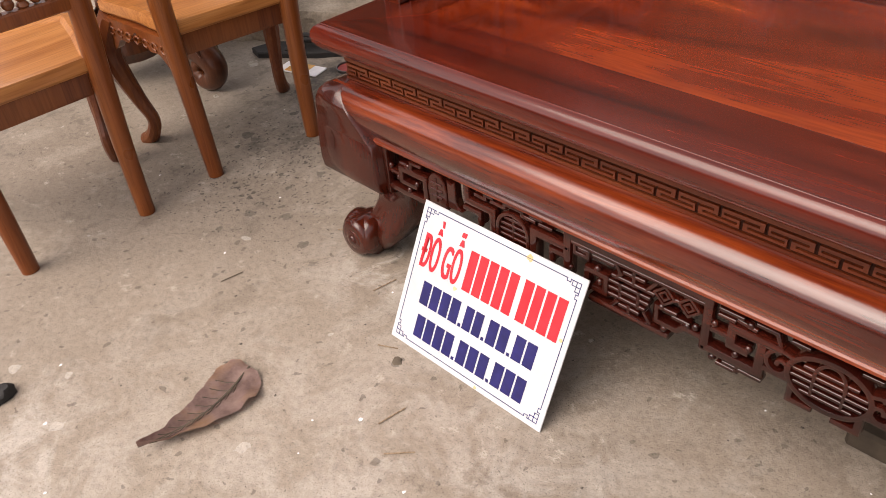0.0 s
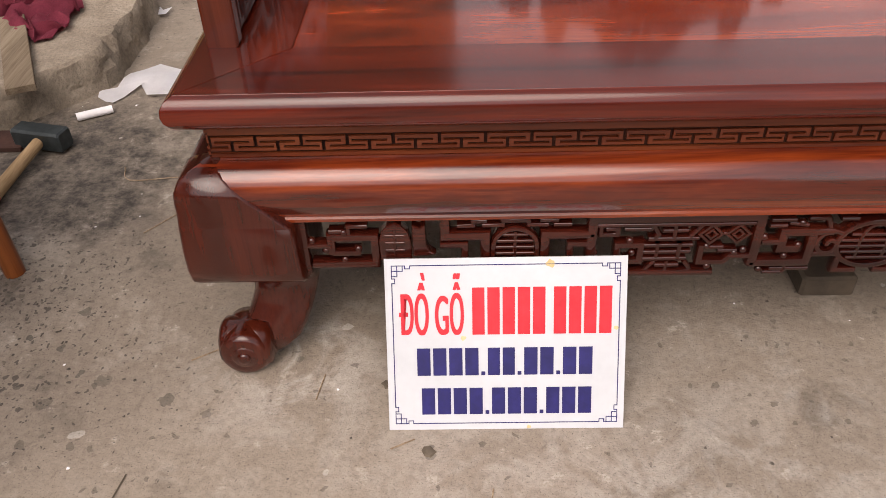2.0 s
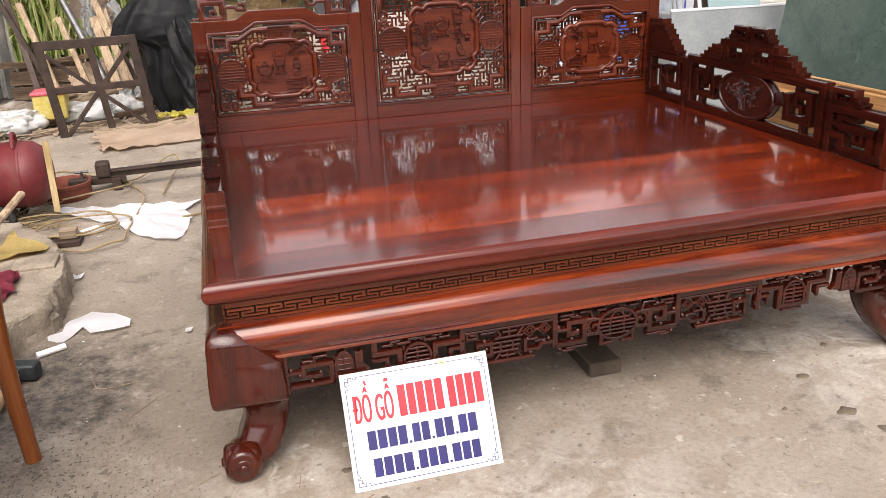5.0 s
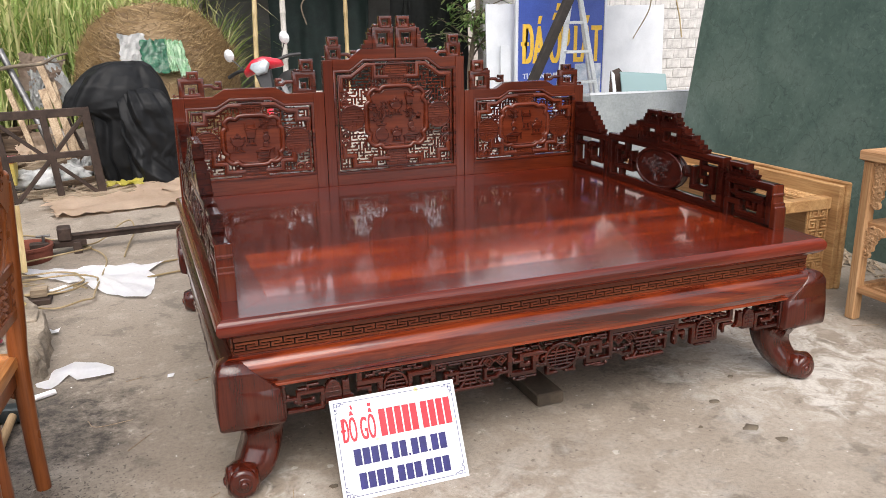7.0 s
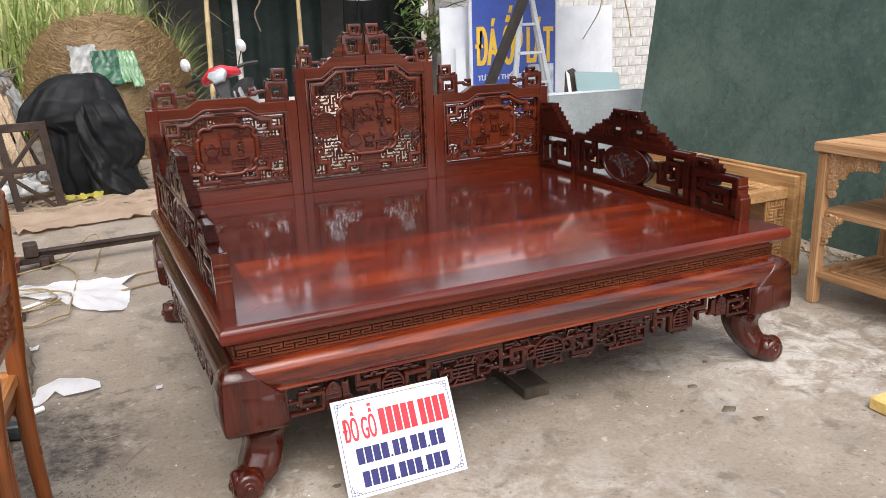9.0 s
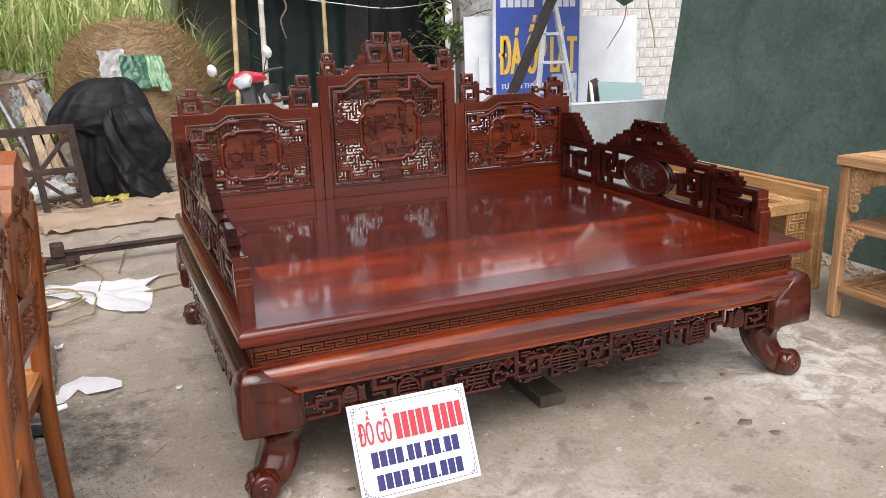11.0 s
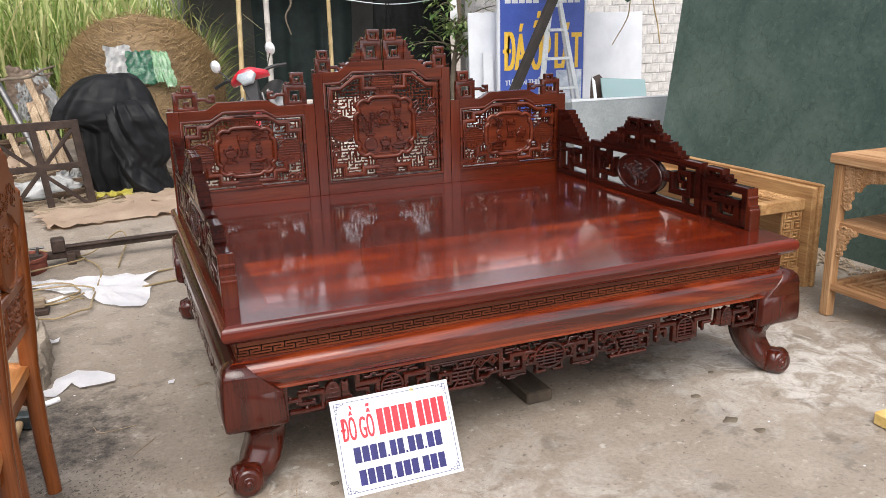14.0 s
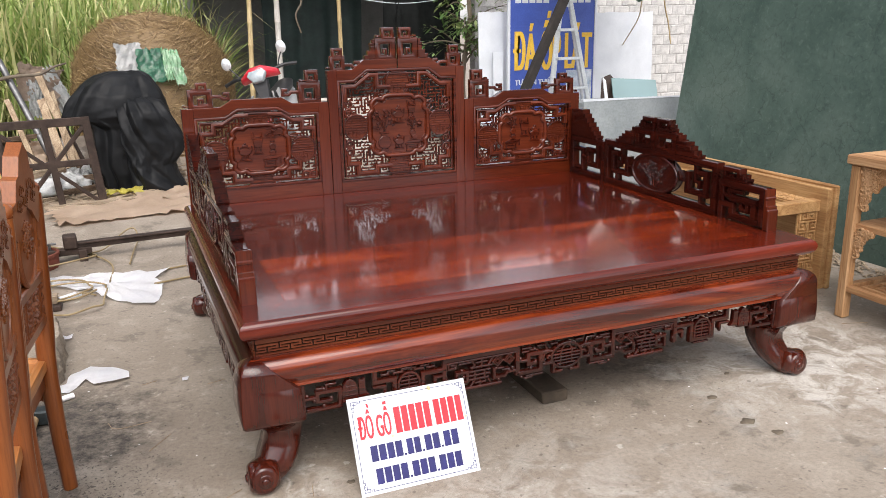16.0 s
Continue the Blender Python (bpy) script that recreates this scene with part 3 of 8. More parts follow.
# pierced skirt under the apron: strips in (u, v), v down from 0 at the apron
def skirt_half():
    """Sections of the half skirt, from u = 0 at the leg to 0.94 at the middle: heavy mouldings with their width, fine strips, bosses."""
    end = dict(heavy=[([(0.004, 0.0), (0.004, -0.098)], 0.018), ([(0.022, -0.090), (0.122, -0.090), (0.122, -0.034), (0.050, -0.034), (0.050, -0.060)], 0.0145), ([(0.057, -0.065), (0.092, -0.065)], 0.012), ([(0.016, -0.050), (0.042, -0.050)], 0.011)],
               fine=[[(0.108, -0.012), (0.080, -0.012), (0.080, -0.026)], [(0.052, -0.022), (0.070, -0.022)]],
               boss=[(0.072, -0.024), (0.018, -0.040), (0.070, -0.080), (0.094, -0.058), (0.040, -0.060)])
    key = dict(heavy=[([(0.238, 0.0), (0.238, -0.034), (0.304, -0.034), (0.304, -0.098), (0.402, -0.098), (0.402, -0.034), (0.474, -0.034)], 0.0175), ([(0.236, -0.052), (0.270, -0.052), (0.270, -0.070)], 0.0125), ([(0.474, -0.054), (0.444, -0.054), (0.444, -0.070)], 0.0125)],
               fine=[[(0.262, -0.014), (0.284, -0.014), (0.284, -0.005), (0.302, -0.005)], [(0.302, -0.014), (0.332, -0.014), (0.332, -0.005), (0.374, -0.005), (0.374, -0.014), (0.402, -0.014)], [(0.396, -0.005), (0.418, -0.005)], [(0.418, -0.014), (0.440, -0.014)], [(0.325, -0.113), (0.385, -0.113)], [(0.345, -0.105), (0.345, -0.113)]],
               boss=[(0.444, -0.078), (0.270, -0.078)])
    sign = dict(heavy=[([(0.478, -0.085), (0.478, -0.004), (0.748, -0.004), (0.748, -0.094)], 0.0185), ([(0.522, -0.096), (0.522, -0.058), (0.560, -0.058), (0.560, -0.092), (0.540, -0.092)], 0.0125), ([(0.535, -0.118), (0.680, -0.118)], 0.013), ([(0.660, -0.066), (0.660, -0.096), (0.700, -0.096), (0.710, -0.084), (0.738, -0.084)], 0.0115)],
                fine=[[(0.488, -0.018), (0.738, -0.018)], [(0.492, -0.02), (0.492, -0.038), (0.520, -0.038), (0.520, -0.026), (0.504, -0.026)], [(0.534, -0.027), (0.570, -0.027)], [(0.660, -0.066), (0.692, -0.066)], [(0.578, -0.022), (0.588, -0.038), (0.580, -0.047)], [(0.655, -0.022), (0.638, -0.046)], [(0.575, -0.047), (0.650, -0.047)], [(0.568, -0.061), (0.642, -0.061)], [(0.570, -0.075), (0.640, -0.075)], [(0.566, -0.089), (0.634, -0.089)], [(0.613, -0.02), (0.613, -0.047)], [(0.597, -0.031), (0.630, -0.031)], [(0.592, -0.103), (0.624, -0.103)], [(0.607, -0.098), (0.607, -0.115)], [(0.588, -0.061), (0.588, -0.089)], [(0.624, -0.061), (0.624, -0.089)], [(0.570, -0.115), (0.584, -0.098)], [(0.650, -0.115), (0.638, -0.098)], [(0.690, -0.038), (0.698, -0.038)], [(0.692, -0.074), (0.716, -0.074)]],
                boss=[(0.541, -0.050), (0.547, -0.075), (0.668, -0.064), (0.730, -0.072), (0.676, -0.106), (0.484, -0.074), (0.716, -0.078)])
    scroll = dict(heavy=[([(0.752, -0.099), (0.838, -0.099), (0.838, -0.036), (0.790, -0.036), (0.790, -0.070), (0.812, -0.070)], 0.017), ([(0.838, -0.036), (0.862, -0.036)], 0.015), ([(0.762, -0.056), (0.786, -0.056)], 0.0115), ([(0.850, -0.082), (0.880, -0.082)], 0.012)],
                  fine=[[(0.768, -0.012), (0.800, -0.012)], [(0.768, -0.024), (0.788, -0.024)], [(0.798, -0.019), (0.822, -0.023)], [(0.828, -0.010), (0.856, -0.010), (0.862, -0.026)], [(0.786, -0.114), (0.820, -0.114)], [(0.776, -0.122), (0.798, -0.122)], [(0.828, -0.114), (0.842, -0.114)], [(0.806, -0.106), (0.806, -0.118)], [(0.880, -0.012), (0.900, -0.012)]],
                  boss=[(0.818, -0.064), (0.760, -0.046), (0.764, -0.114), (0.800, -0.086), (0.815, -0.018)])
    return end, key, sign, scroll


def skirt(m, span):
    """The carved skirt of one side, in the plane m, u from 0 to span."""
    k = span / 1.88
    names = ("skirt_end", "skirt_key", "skirt_character", "skirt_scroll")
    for half in (0, 1):
        def X(u):
            return u * k if half == 0 else span - u * k
        for nm, sec in zip(names, skirt_half()):
            for j, (ln, w) in enumerate(sec["heavy"]):
                moulding(nm, m, [(X(u), v) for u, v in ln], w, 0.026 - 0.0007 * j, CARVED_SHADED, bed)
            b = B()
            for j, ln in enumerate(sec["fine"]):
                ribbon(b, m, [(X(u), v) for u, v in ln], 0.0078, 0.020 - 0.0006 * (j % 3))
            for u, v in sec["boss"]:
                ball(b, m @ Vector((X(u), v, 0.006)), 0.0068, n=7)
            tagged(part("skirt_fret", b, CARVED_SHADED, bed, smooth=45), kind="stuff")
        for nm, poly in (("skirt_shield", [(0.130, -0.084), (0.128, -0.045), (0.133, -0.024), (0.143, -0.011), (0.155, -0.006), (0.167, -0.011), (0.177, -0.024), (0.182, -0.045), (0.182, -0.084)]), ("skirt_flag", [(0.184, -0.012), (0.196, -0.016), (0.206, -0.009), (0.207, -0.050), (0.212, -0.064), (0.222, -0.072), (0.184, -0.076)])):
            block(nm, m, [(X(u), v) for u, v in poly], 0.020, CARVED_SHADED, bed, 0.003)
        b = B()
        for v in (-0.030, -0.045, -0.060):
            ribbon(b, m, [(X(0.142), v), (X(0.168), v)], 0.005, 0.025)
        ribbon(b, m, [(X(0.155), -0.02), (X(0.155), -0.07)], 0.005, 0.0246)
        tagged(part("shield_character", b, CARVED_SHADED, bed, smooth=45), kind="stuff")
        for cu in (0.672, 0.716):
            for r, w in ((0.0185, 0.0055), (0.009, 0.0045)):
                moulding("skirt_diamond", m, [(X(cu - r), -0.038), (X(cu), -0.038 + r), (X(cu + r), -0.038), (X(cu), -0.038 - r)], w, 0.021, CARVED_SHADED, bed, closed=True)
        arch = [(X(0.353 + 0.036 * math.cos(a)), -0.056 + 0.036 * math.sin(a)) for a in [math.pi * q / 14 for q in range(15)]]
        moulding("skirt_arch", m, [(arch[0][0], -0.094)] + arch + [(arch[-1][0], -0.094)], 0.0085, 0.025, CARVED_SHADED, bed)
        b = B()
        for v, f in ((-0.034, 0.017), (-0.047, 0.026), (-0.060, 0.028), (-0.073, 0.028), (-0.086, 0.026)):
            ribbon(b, m, [(X(0.353 - f), v), (X(0.353 + f), v)], 0.0065, 0.019)
        ribbon(b, m, [(X(0.353), -0.03), (X(0.353), -0.09)], 0.0065, 0.0185)
        tagged(part("arch_character", b, CARVED_SHADED, bed, smooth=45), kind="stuff")
    c = span / 2
    moulding("skirt_roundel", m, ring_uv((c, -0.062), 0.060 * k, 36, 0.046)[:-1], 0.0105, 0.025, CARVED_SHADED, bed, closed=True)
    moulding("skirt_hat", m, ring_uv((c, -0.052), 0.022, 14, 0.030, 0, 180), 0.007, 0.022, CARVED_SHADED, bed)
    b = B()
    for v, f in ((-0.044, 0.036), (-0.056, 0.050), (-0.068, 0.052), (-0.080, 0.046), (-0.092, 0.034)):
        ribbon(b, m, [(c - f * k, v), (c + f * k, v)], 0.0065, 0.020)
    for f in (-0.022, 0.022):
        ribbon(b, m, [(c + f, -0.05), (c + f, -0.088)], 0.0062, 0.0195)
    tagged(part("roundel_character", b, CARVED_SHADED, bed, smooth=45), kind="stuff")
    for s in (-1, 1):
        pts = [(c + s * (0.072 + r * math.cos(a)) * k, -0.062 + r * 1.05 * math.sin(a)) for a, r in [(2.2 - 0.42 * q, 0.027 - 0.0012 * q) for q in range(20)]]
        moulding("skirt_volute", m, pts, 0.0085, 0.024, CARVED_SHADED, bed)
        moulding("skirt_foot", m, [(c + s * 0.050 * k, -0.096), (c + s * 0.050 * k, -0.118), (c + s * 0.020 * k, -0.118)], 0.0115, 0.023, CARVED_SHADED, bed)


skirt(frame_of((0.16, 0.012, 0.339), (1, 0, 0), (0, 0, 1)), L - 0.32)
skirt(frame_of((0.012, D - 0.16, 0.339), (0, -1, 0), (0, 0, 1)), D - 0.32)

# ---- back: three carved panels ----
YB = 1.755


def lobed(c, w, h, n=96):
    """The medallion's scalloped outline."""
    out = []
    for k in range(n):
        a = 2 * math.pi * k / n
        ca, sa = math.cos(a), math.sin(a)
        e = 0.50
        x, y = math.copysign(abs(ca) ** e, ca), math.copysign(abs(sa) ** e, sa)
        q = (math.degrees(a) + 45) % 90 - 45
        s = 1.02 - 0.10 * (math.exp(-((q - 21) / 6.5) ** 2) + math.exp(-((q + 21) / 6.5) ** 2))
        out.append((c[0] + w / 2 * x * s, c[1] + h / 2 * y * s))
    return out


def ornament(b, m, c, s, kind):
    """Small relief of a vase with branches, a footed burner or an offering stand."""
    x, y = c
    rnd = random.Random(int(x * 1000) + int(y * 100))
    base = 0.0165 + rnd.uniform(0.0, 0.0012)
    count = [0]

    def P(pts, up=0.0):
        count[0] += 1
        slab(b, [(x + u * s, y + v * s) for u, v in pts], m, 0.009, base + up + 0.00035 * count[0], 0.0025)

    def disc(u, v, r, up, rv=None, n=10):
        P([(u + r * math.cos(2 * math.pi * k / n), v + (rv or r) * math.sin(2 * math.pi * k / n)) for k in range(n)], up)

    def R(u0, v0, u1, v1, up=0.0):
        P([(u0, v0), (u1, v0), (u1, v1), (u0, v1)], up)

    if kind == "vase":
        R(-0.17, -0.52, 0.17, -0.46)
        R(-0.10, -0.46, 0.10, -0.40)
        disc(0.0, -0.24, 0.17, 0.003, 0.17)
        R(-0.07, -0.1, 0.07, -0.02, 0.001)
        R(-0.12, -0.02, 0.12, 0.03, 0.002)
        tips = []
        for k in range(9):
            a = 0.5 + 2.2 * k / 8 + rnd.uniform(-0.12, 0.12)
            r = rnd.uniform(0.35, 0.72)
            tips.append((math.cos(a) * r * 0.62, 0.03 + math.sin(a) * r))
        for k, (u, v) in enumerate(tips):
            bend = (u * 0.35 + rnd.uniform(-0.05, 0.05), v * 0.6)
            w = 0.0026 + 0.00005 * k
            bar(b, m, (x, y + 0.02 * s), (x + bend[0] * s, y + bend[1] * s), w, 0.034 + 0.0003 * k)
            bar(b, m, (x + bend[0] * s, y + bend[1] * s), (x + u * s, y + v * s), w, 0.0335 + 0.0003 * k)
            for q in range(3):
                disc(u + rnd.uniform(-0.07, 0.07), v + rnd.uniform(-0.07, 0.07), 0.042, 0.0, 0.036, 6)
    elif kind == "burner":
        R(-0.33, -0.52, 0.33, -0.46)
        R(-0.27, -0.46, 0.27, -0.40)
        for u in (-0.18, 0.0, 0.18):
            P([(u - 0.05, -0.40), (u + 0.03, -0.40), (u + 0.055, -0.2), (u - 0.055, -0.2)], 0.001)
        disc(0.0, -0.04, 0.30, 0.003, 0.19, 14)
        R(-0.24, 0.13, 0.24, 0.19, 0.002)
        for u in (-0.33, 0.33):
            R(u - 0.035, 0.0, u + 0.035, 0.24)
        disc(0.0, 0.25, 0.16, 0.002, 0.075, 10)
        disc(0.0, 0.37, 0.055, 0.003)
    elif kind == "tripod":
        R(-0.22, -0.52, 0.22, -0.47)
        R(-0.17, -0.47, 0.17, -0.42, 0.001)
        for u in (-0.11, 0.11):
            P([(u - 0.03, -0.42), (u + 0.03, -0.42), (u + 0.05, -0.22), (u - 0.05, -0.22)], 0.001)
        P([(-0.16, -0.22), (0.16, -0.22), (0.21, 0.12), (-0.21, 0.12)], 0.004)
        R(-0.24, 0.12, 0.24, 0.18, 0.003)
        for u in (-0.2, 0.2):
            P([(u - 0.03, 0.18), (u + 0.03, 0.18), (u + 0.045, 0.40), (u - 0.045, 0.40)], 0.001)
        R(-0.13, 0.18, 0.13, 0.30, 0.002)
    else:
        P([(-0.5, -0.05), (0.2, -0.05), (0.45, 0.10), (-0.2, 0.10)], 0.001)
        R(-0.5, -0.13, 0.2, -0.06, 0.002)
        P([(0.21, -0.13), (0.45, 0.03), (0.45, 0.09), (0.21, -0.06)])
        for u in (-0.46, 0.13):
            R(u, -0.45, u + 0.07, -0.13)
        R(0.36, -0.28, 0.42, -0.02)
        R(-0.46, -0.45, 0.2, -0.40, 0.001)
        R(-0.3, -0.27, 0.06, -0.22)
        disc(0.0, 0.25, 0.15, 0.003, 0.13)
        R(-0.06, 0.38, 0.06, 0.48, 0.001)


def key_box(m, u0, v0, u1, v1, w, d, material, s=1, name="crest_key", foot=0.0):
    """A carved key: a thick arch from u0 to u1 with a thinner curl inside that springs from the side s."""
    a, c = (u0 + w / 2, u1 - w / 2)
    low = v0 - foot + w * 0.3
    kb = moulding(name, m, [(a, low), (a, v1 - w / 2), (c, v1 - w / 2), (c, low)], w, d, material, bed, closed=True)
    iu, iw = (u1 - u0 - 2 * w), (v1 - v0 - w)
    x0, sg = (c, -1) if s > 0 else (a, 1)
    t = min(iu, iw) * 0.20
    X = lambda f: x0 + sg * (w / 2 + iu * f)
    pts = [(x0, v0 + iw * 0.24), (X(0.62), v0 + iw * 0.24), (X(0.62), v0 + iw * 0.66), (X(0.30), v0 + iw * 0.66), (X(0.30), v0 + iw * 0.48)]
    moulding("curl", m, pts, t, d * 0.84, material, kb)
    return kb


def hook(m, u, v, s, k, d, material):
    """The small hooked tendril beside a key; s: the side that it reaches to."""
    pts = [(u, v), (u + s * 0.026 * k, v), (u + s * 0.036 * k, v - 0.009 * k), (u + s * 0.056 * k, v - 0.009 * k), (u + s * 0.056 * k, v + 0.009 * k), (u + s * 0.045 * k, v + 0.009 * k)]
    moulding("crest_hook", m, pts, 0.0125 * k, d, material, bed)


def stair(name, m, u, v, du, dv, n, s, d, material, base, c=0.003):
    """A flight of n nosed steps that climbs towards s from (u, v), with a straight back over base."""
    poly = [(u, v)]
    for i in range(n):
        x, y = u + s * i * du, v + i * dv
        poly += [(x - s * 0.0035, y + dv * 0.42), (x - s * 0.0035, y + dv * 0.92), (x + s * du - s * 0.0035, y + dv * 0.92)]
    poly += [(u + s * base, v + n * dv * 0.96), (u + s * base, v)]
    return block(name, m, poly, d, material, bed, c)


def lattice(b, m, u0, u1, v0, v1, keep, w=0.0062, cell=0.0165):
    """Fine key fret over the window, each cell a small hook turned one way or another, except where keep() is false."""
    nu, nv = int((u1 - u0) / cell), int((v1 - v0) / cell)
    du, dv = (u1 - u0) / nu, (v1 - v0) / nv
    for j in range(nv + 1):
        for i in range(nu + 1):
            u, v, q = u0 + i * du, v0 + j * dv, (i * 5 + j * 3 + (i * j) % 4) % 8
            if i < nu and q not in (0, 5) and keep(u + du / 2, v):
                bar(b, m, (u - w / 2, v), (u + du + w / 2, v), w, 0.020, False)
            if j < nv and q in (0, 2, 5, 7) and keep(u, v + dv / 2):
                bar(b, m, (u, v), (u, v + dv), w, 0.019, False)
            if q in (1, 6) and keep(u + du / 2, v + dv / 2):
                bar(b, m, (u + du * 0.5, v), (u + du * 0.5, v + dv * 0.55), w * 0.8, 0.018, False)


def clipped(c, r, top, bot, n=40):
    """A disc cut off level at the heights top and bot."""
    return [(c[0] + r * math.cos(6.28319 * k / n), min(top, max(bot, c[1] + r * math.sin(6.28319 * k / n)))) for k in range(n)]


def roundel(m, c, r, top=9.0, bot=-9.0):
    """A disc with a raised rim and the long-life character."""
    poly = [Vector(p) for p in clipped(c, r, top, bot)]
    poly = [p for i, p in enumerate(poly) if (p - poly[i - 1]).length > 1e-5]
    b = B()
    slab(b, [tuple(p) for p in poly], m, -0.012, 0.009, 0.0)
    rd = part("roundel", b, MEDAL, bed, smooth=30)
    moulding("rim", m, [tuple(p) for p in poly], 0.0065, 0.036, CARVED, rd, closed=True)
    b = B()
    for p, q in shou_fret(c, r):
        if all(bot + 0.004 < v < top - 0.004 for v in (p[1], q[1])):
            bar(b, m, p, q, 0.0055, 0.029)
    part("character", b, MEDAL, rd, smooth=30)


def shou_fret(c, r):
    """The strokes of the round character: barred above, a split fork below."""
    L2 = []
    for k, (h, f) in enumerate(((0.74, 0.42), (0.56, 0.68), (0.38, 0.84), (0.18, 0.84), (0.0, 0.90), (-0.2, 0.86))):
        for a, e in (((-f, -0.1), (0.1, f)) if k % 2 else ((-f, -0.5), (-0.34, 0.34), (0.5, f))) if k % 3 else ((-f, f),):
            L2.append(((a, h), (e, h)))
    L2 += [((0, -0.2), (0, -0.78)), ((-0.3, -0.36), (-0.3, -0.72)), ((0.3, -0.36), (0.3, -0.72)), ((-0.3, -0.36), (0.3, -0.36)), ((-0.66, -0.4), (-0.66, -0.56)), ((0.66, -0.4), (0.66, -0.56)), ((-0.66, -0.4), (-0.48, -0.4)), ((0.48, -0.4), (0.66, -0.4)), ((-0.18, -0.56), (0.18, -0.56)), ((-0.34, 0.38), (-0.34, 0.56)), ((0.34, 0.38), (0.34, 0.56)), ((-0.5, 0.0), (-0.5, 0.18)), ((0.5, 0.0), (0.5, 0.18))]
    return [((c[0] + a[0] * r, c[1] + a[1] * r), (c[0] + b2[0] * r, c[1] + b2[1] * r)) for a, b2 in L2]


def coin(m, c, r=0.0235):
    b = B()
    ring = ring_uv(c, r * 0.80, 20)[:-1]
    ribbon(b, m, ring, r * 0.42, 0.027, closed=True)
    cn = part("coin", b, CARVED, bed, smooth=50)
    q = r * 0.34
    moulding("coin_eye", m, [(c[0] - q, c[1] - q), (c[0] + q, c[1] - q), (c[0] + q, c[1] + q), (c[0] - q, c[1] + q)], r * 0.2, 0.022, CARVED, cn, closed=True)


def back_panel(u0, u1, spec):
    """One panel of the back, between u0 and u1; heights are of the middle of its span."""
    m = Matrix.Translation((0, 0, TOP)) @ Matrix.Diagonal((1, 1, spec["rise"], 1)) @ Matrix.Translation((0, 0, -TOP)) @ frame_of((0, YB, 0), (1, 0, 0), (0, 0, 1))
    cx, post = (u0 + u1) / 2, spec["post"]
    sh, top, (w0, wl, wt) = spec["shoulder"], spec["top"], spec["win"]
    fa, fb = spec["slope"]
    ia, ib = spec["inner"]
    # one board to each side and below, the top rail bent up over the middle
    for a, c in ((u0 + 0.0006, u0 + post), (u1 - post, u1 - 0.0006)):
        block("back_post", m, [(a, TOP), (c, TOP), (c, sh - 0.0005), (a, sh - 0.0005)], 0.042, ROSE_Z, bed, 0.0016)
    block("bottom_rail", m, [(u0 + post + 0.0006, TOP), (u1 - post - 0.0006, TOP), (u1 - post - 0.0006, w0), (u0 + post + 0.0006, w0)], 0.0415, BACK_RAIL, bed, 0.0016)
    a, c = u0 + post + 0.0006, u1 - post - 0.0006
    rail = [(a, wl), (ia, wl), (ib, wt), (2 * cx - ib, wt), (2 * cx - ia, wl), (c, wl), (c, sh), (2 * cx - fa, sh), (2 * cx - fb, top), (fb, top), (fa, sh), (a, sh)]
    if spec["big"]:
        left = [(a, wl), (ia, wl), (ib, wt), (cx - 0.0035, wt), (cx - 0.0035, top), (fb, top), (fa, sh), (a, sh)]
        for side in (left, [(2 * cx - u, v) for u, v in left]):
            block("arched_rail", m, side, 0.0416, BACK_RAIL, bed, 0.0016)
    else:
        block("arched_rail", m, rail, 0.0416, BACK_RAIL, bed, 0.0016)
    # two beads round the opening
    for o, w, d in ((0.007, 0.015, 0.052), (0.027, 0.010, 0.036)):
        k = o * 0.45
        line = [(u0 + post + o, w0 + o), (u1 - post - o, w0 + o), (u1 - post - o, wl - o), (2 * cx - ia - k, wl - o), (2 * cx - ib - k, wt - o), (ib + k, wt - o), (ia + k, wl - o), (u0 + post + o, wl - o)]
        moulding("window_bead", m, line, w, d, CARVED, bed, closed=True)
    # medallion with its rolled rim
    mc, mw, mh = spec["med"]
    b = B()
    out = lobed(mc, mw - 0.02, mh - 0.02)
    slab(b, out, m, -0.014, 0.010, 0.0)
    md = part("medallion", b, MEDAL, bed, "scalloped medallion carved with vases", smooth=50)
    b = B()
    tube(b, [m @ Vector((u, v, 0.012)) for u, v in out + out[:1]], 0.0115, 10)
    part("medallion_rim", b, MEDAL, md, smooth=60)
    b = B()
    inner = [(mc[0] + (u - mc[0]) * 0.9, mc[1] + (v - mc[1]) * 0.88) for u, v in out]
    tube(b, [m @ Vector((u, v, 0.0085)) for u, v in inner + inner[:1]], 0.0035, 6)
    part("inner_bead", b, MEDAL, md, smooth=60)
    b = B()
    for kind, du, dv, s in spec["relief"]:
        ornament(b, m, (mc[0] + du, mc[1] + dv), s, kind)
    part("relief", b, CARVED, md, smooth=30)
    for c, r, t, bt in spec["round"]:
        roundel(m, c, r, t, bt)
    for ln in spec["bars"]:
        for q in (ln, [(2 * cx - u, v) for u, v in ln]):
            moulding("key_bar", m, q, 0.025, 0.044, MEDAL, bed)
            moulding("key_bar_bead", m, q, 0.009, 0.052, MEDAL, bed)
    for c in spec["coins"]:
        coin(m, c)
        coin(m, (2 * cx - c[0], c[1]))
    b = B()

    def roof(u):
        x = min(u, 2 * cx - u)
        return wl if x < ia else wt if x > ib else wl + (wt - wl) * (x - ia) / (ib - ia)

    def keep(u, v):
        if abs((u - mc[0]) / (mw / 2)) ** 4 + abs((v - mc[1]) / (mh / 2)) ** 4 < 0.86:
            return False
        if any((u - c[0]) ** 2 + (v - c[1]) ** 2 < (r * 0.96) ** 2 for c, r, _, _ in spec["round"]):
            return False
        return v < roof(u) - 0.02

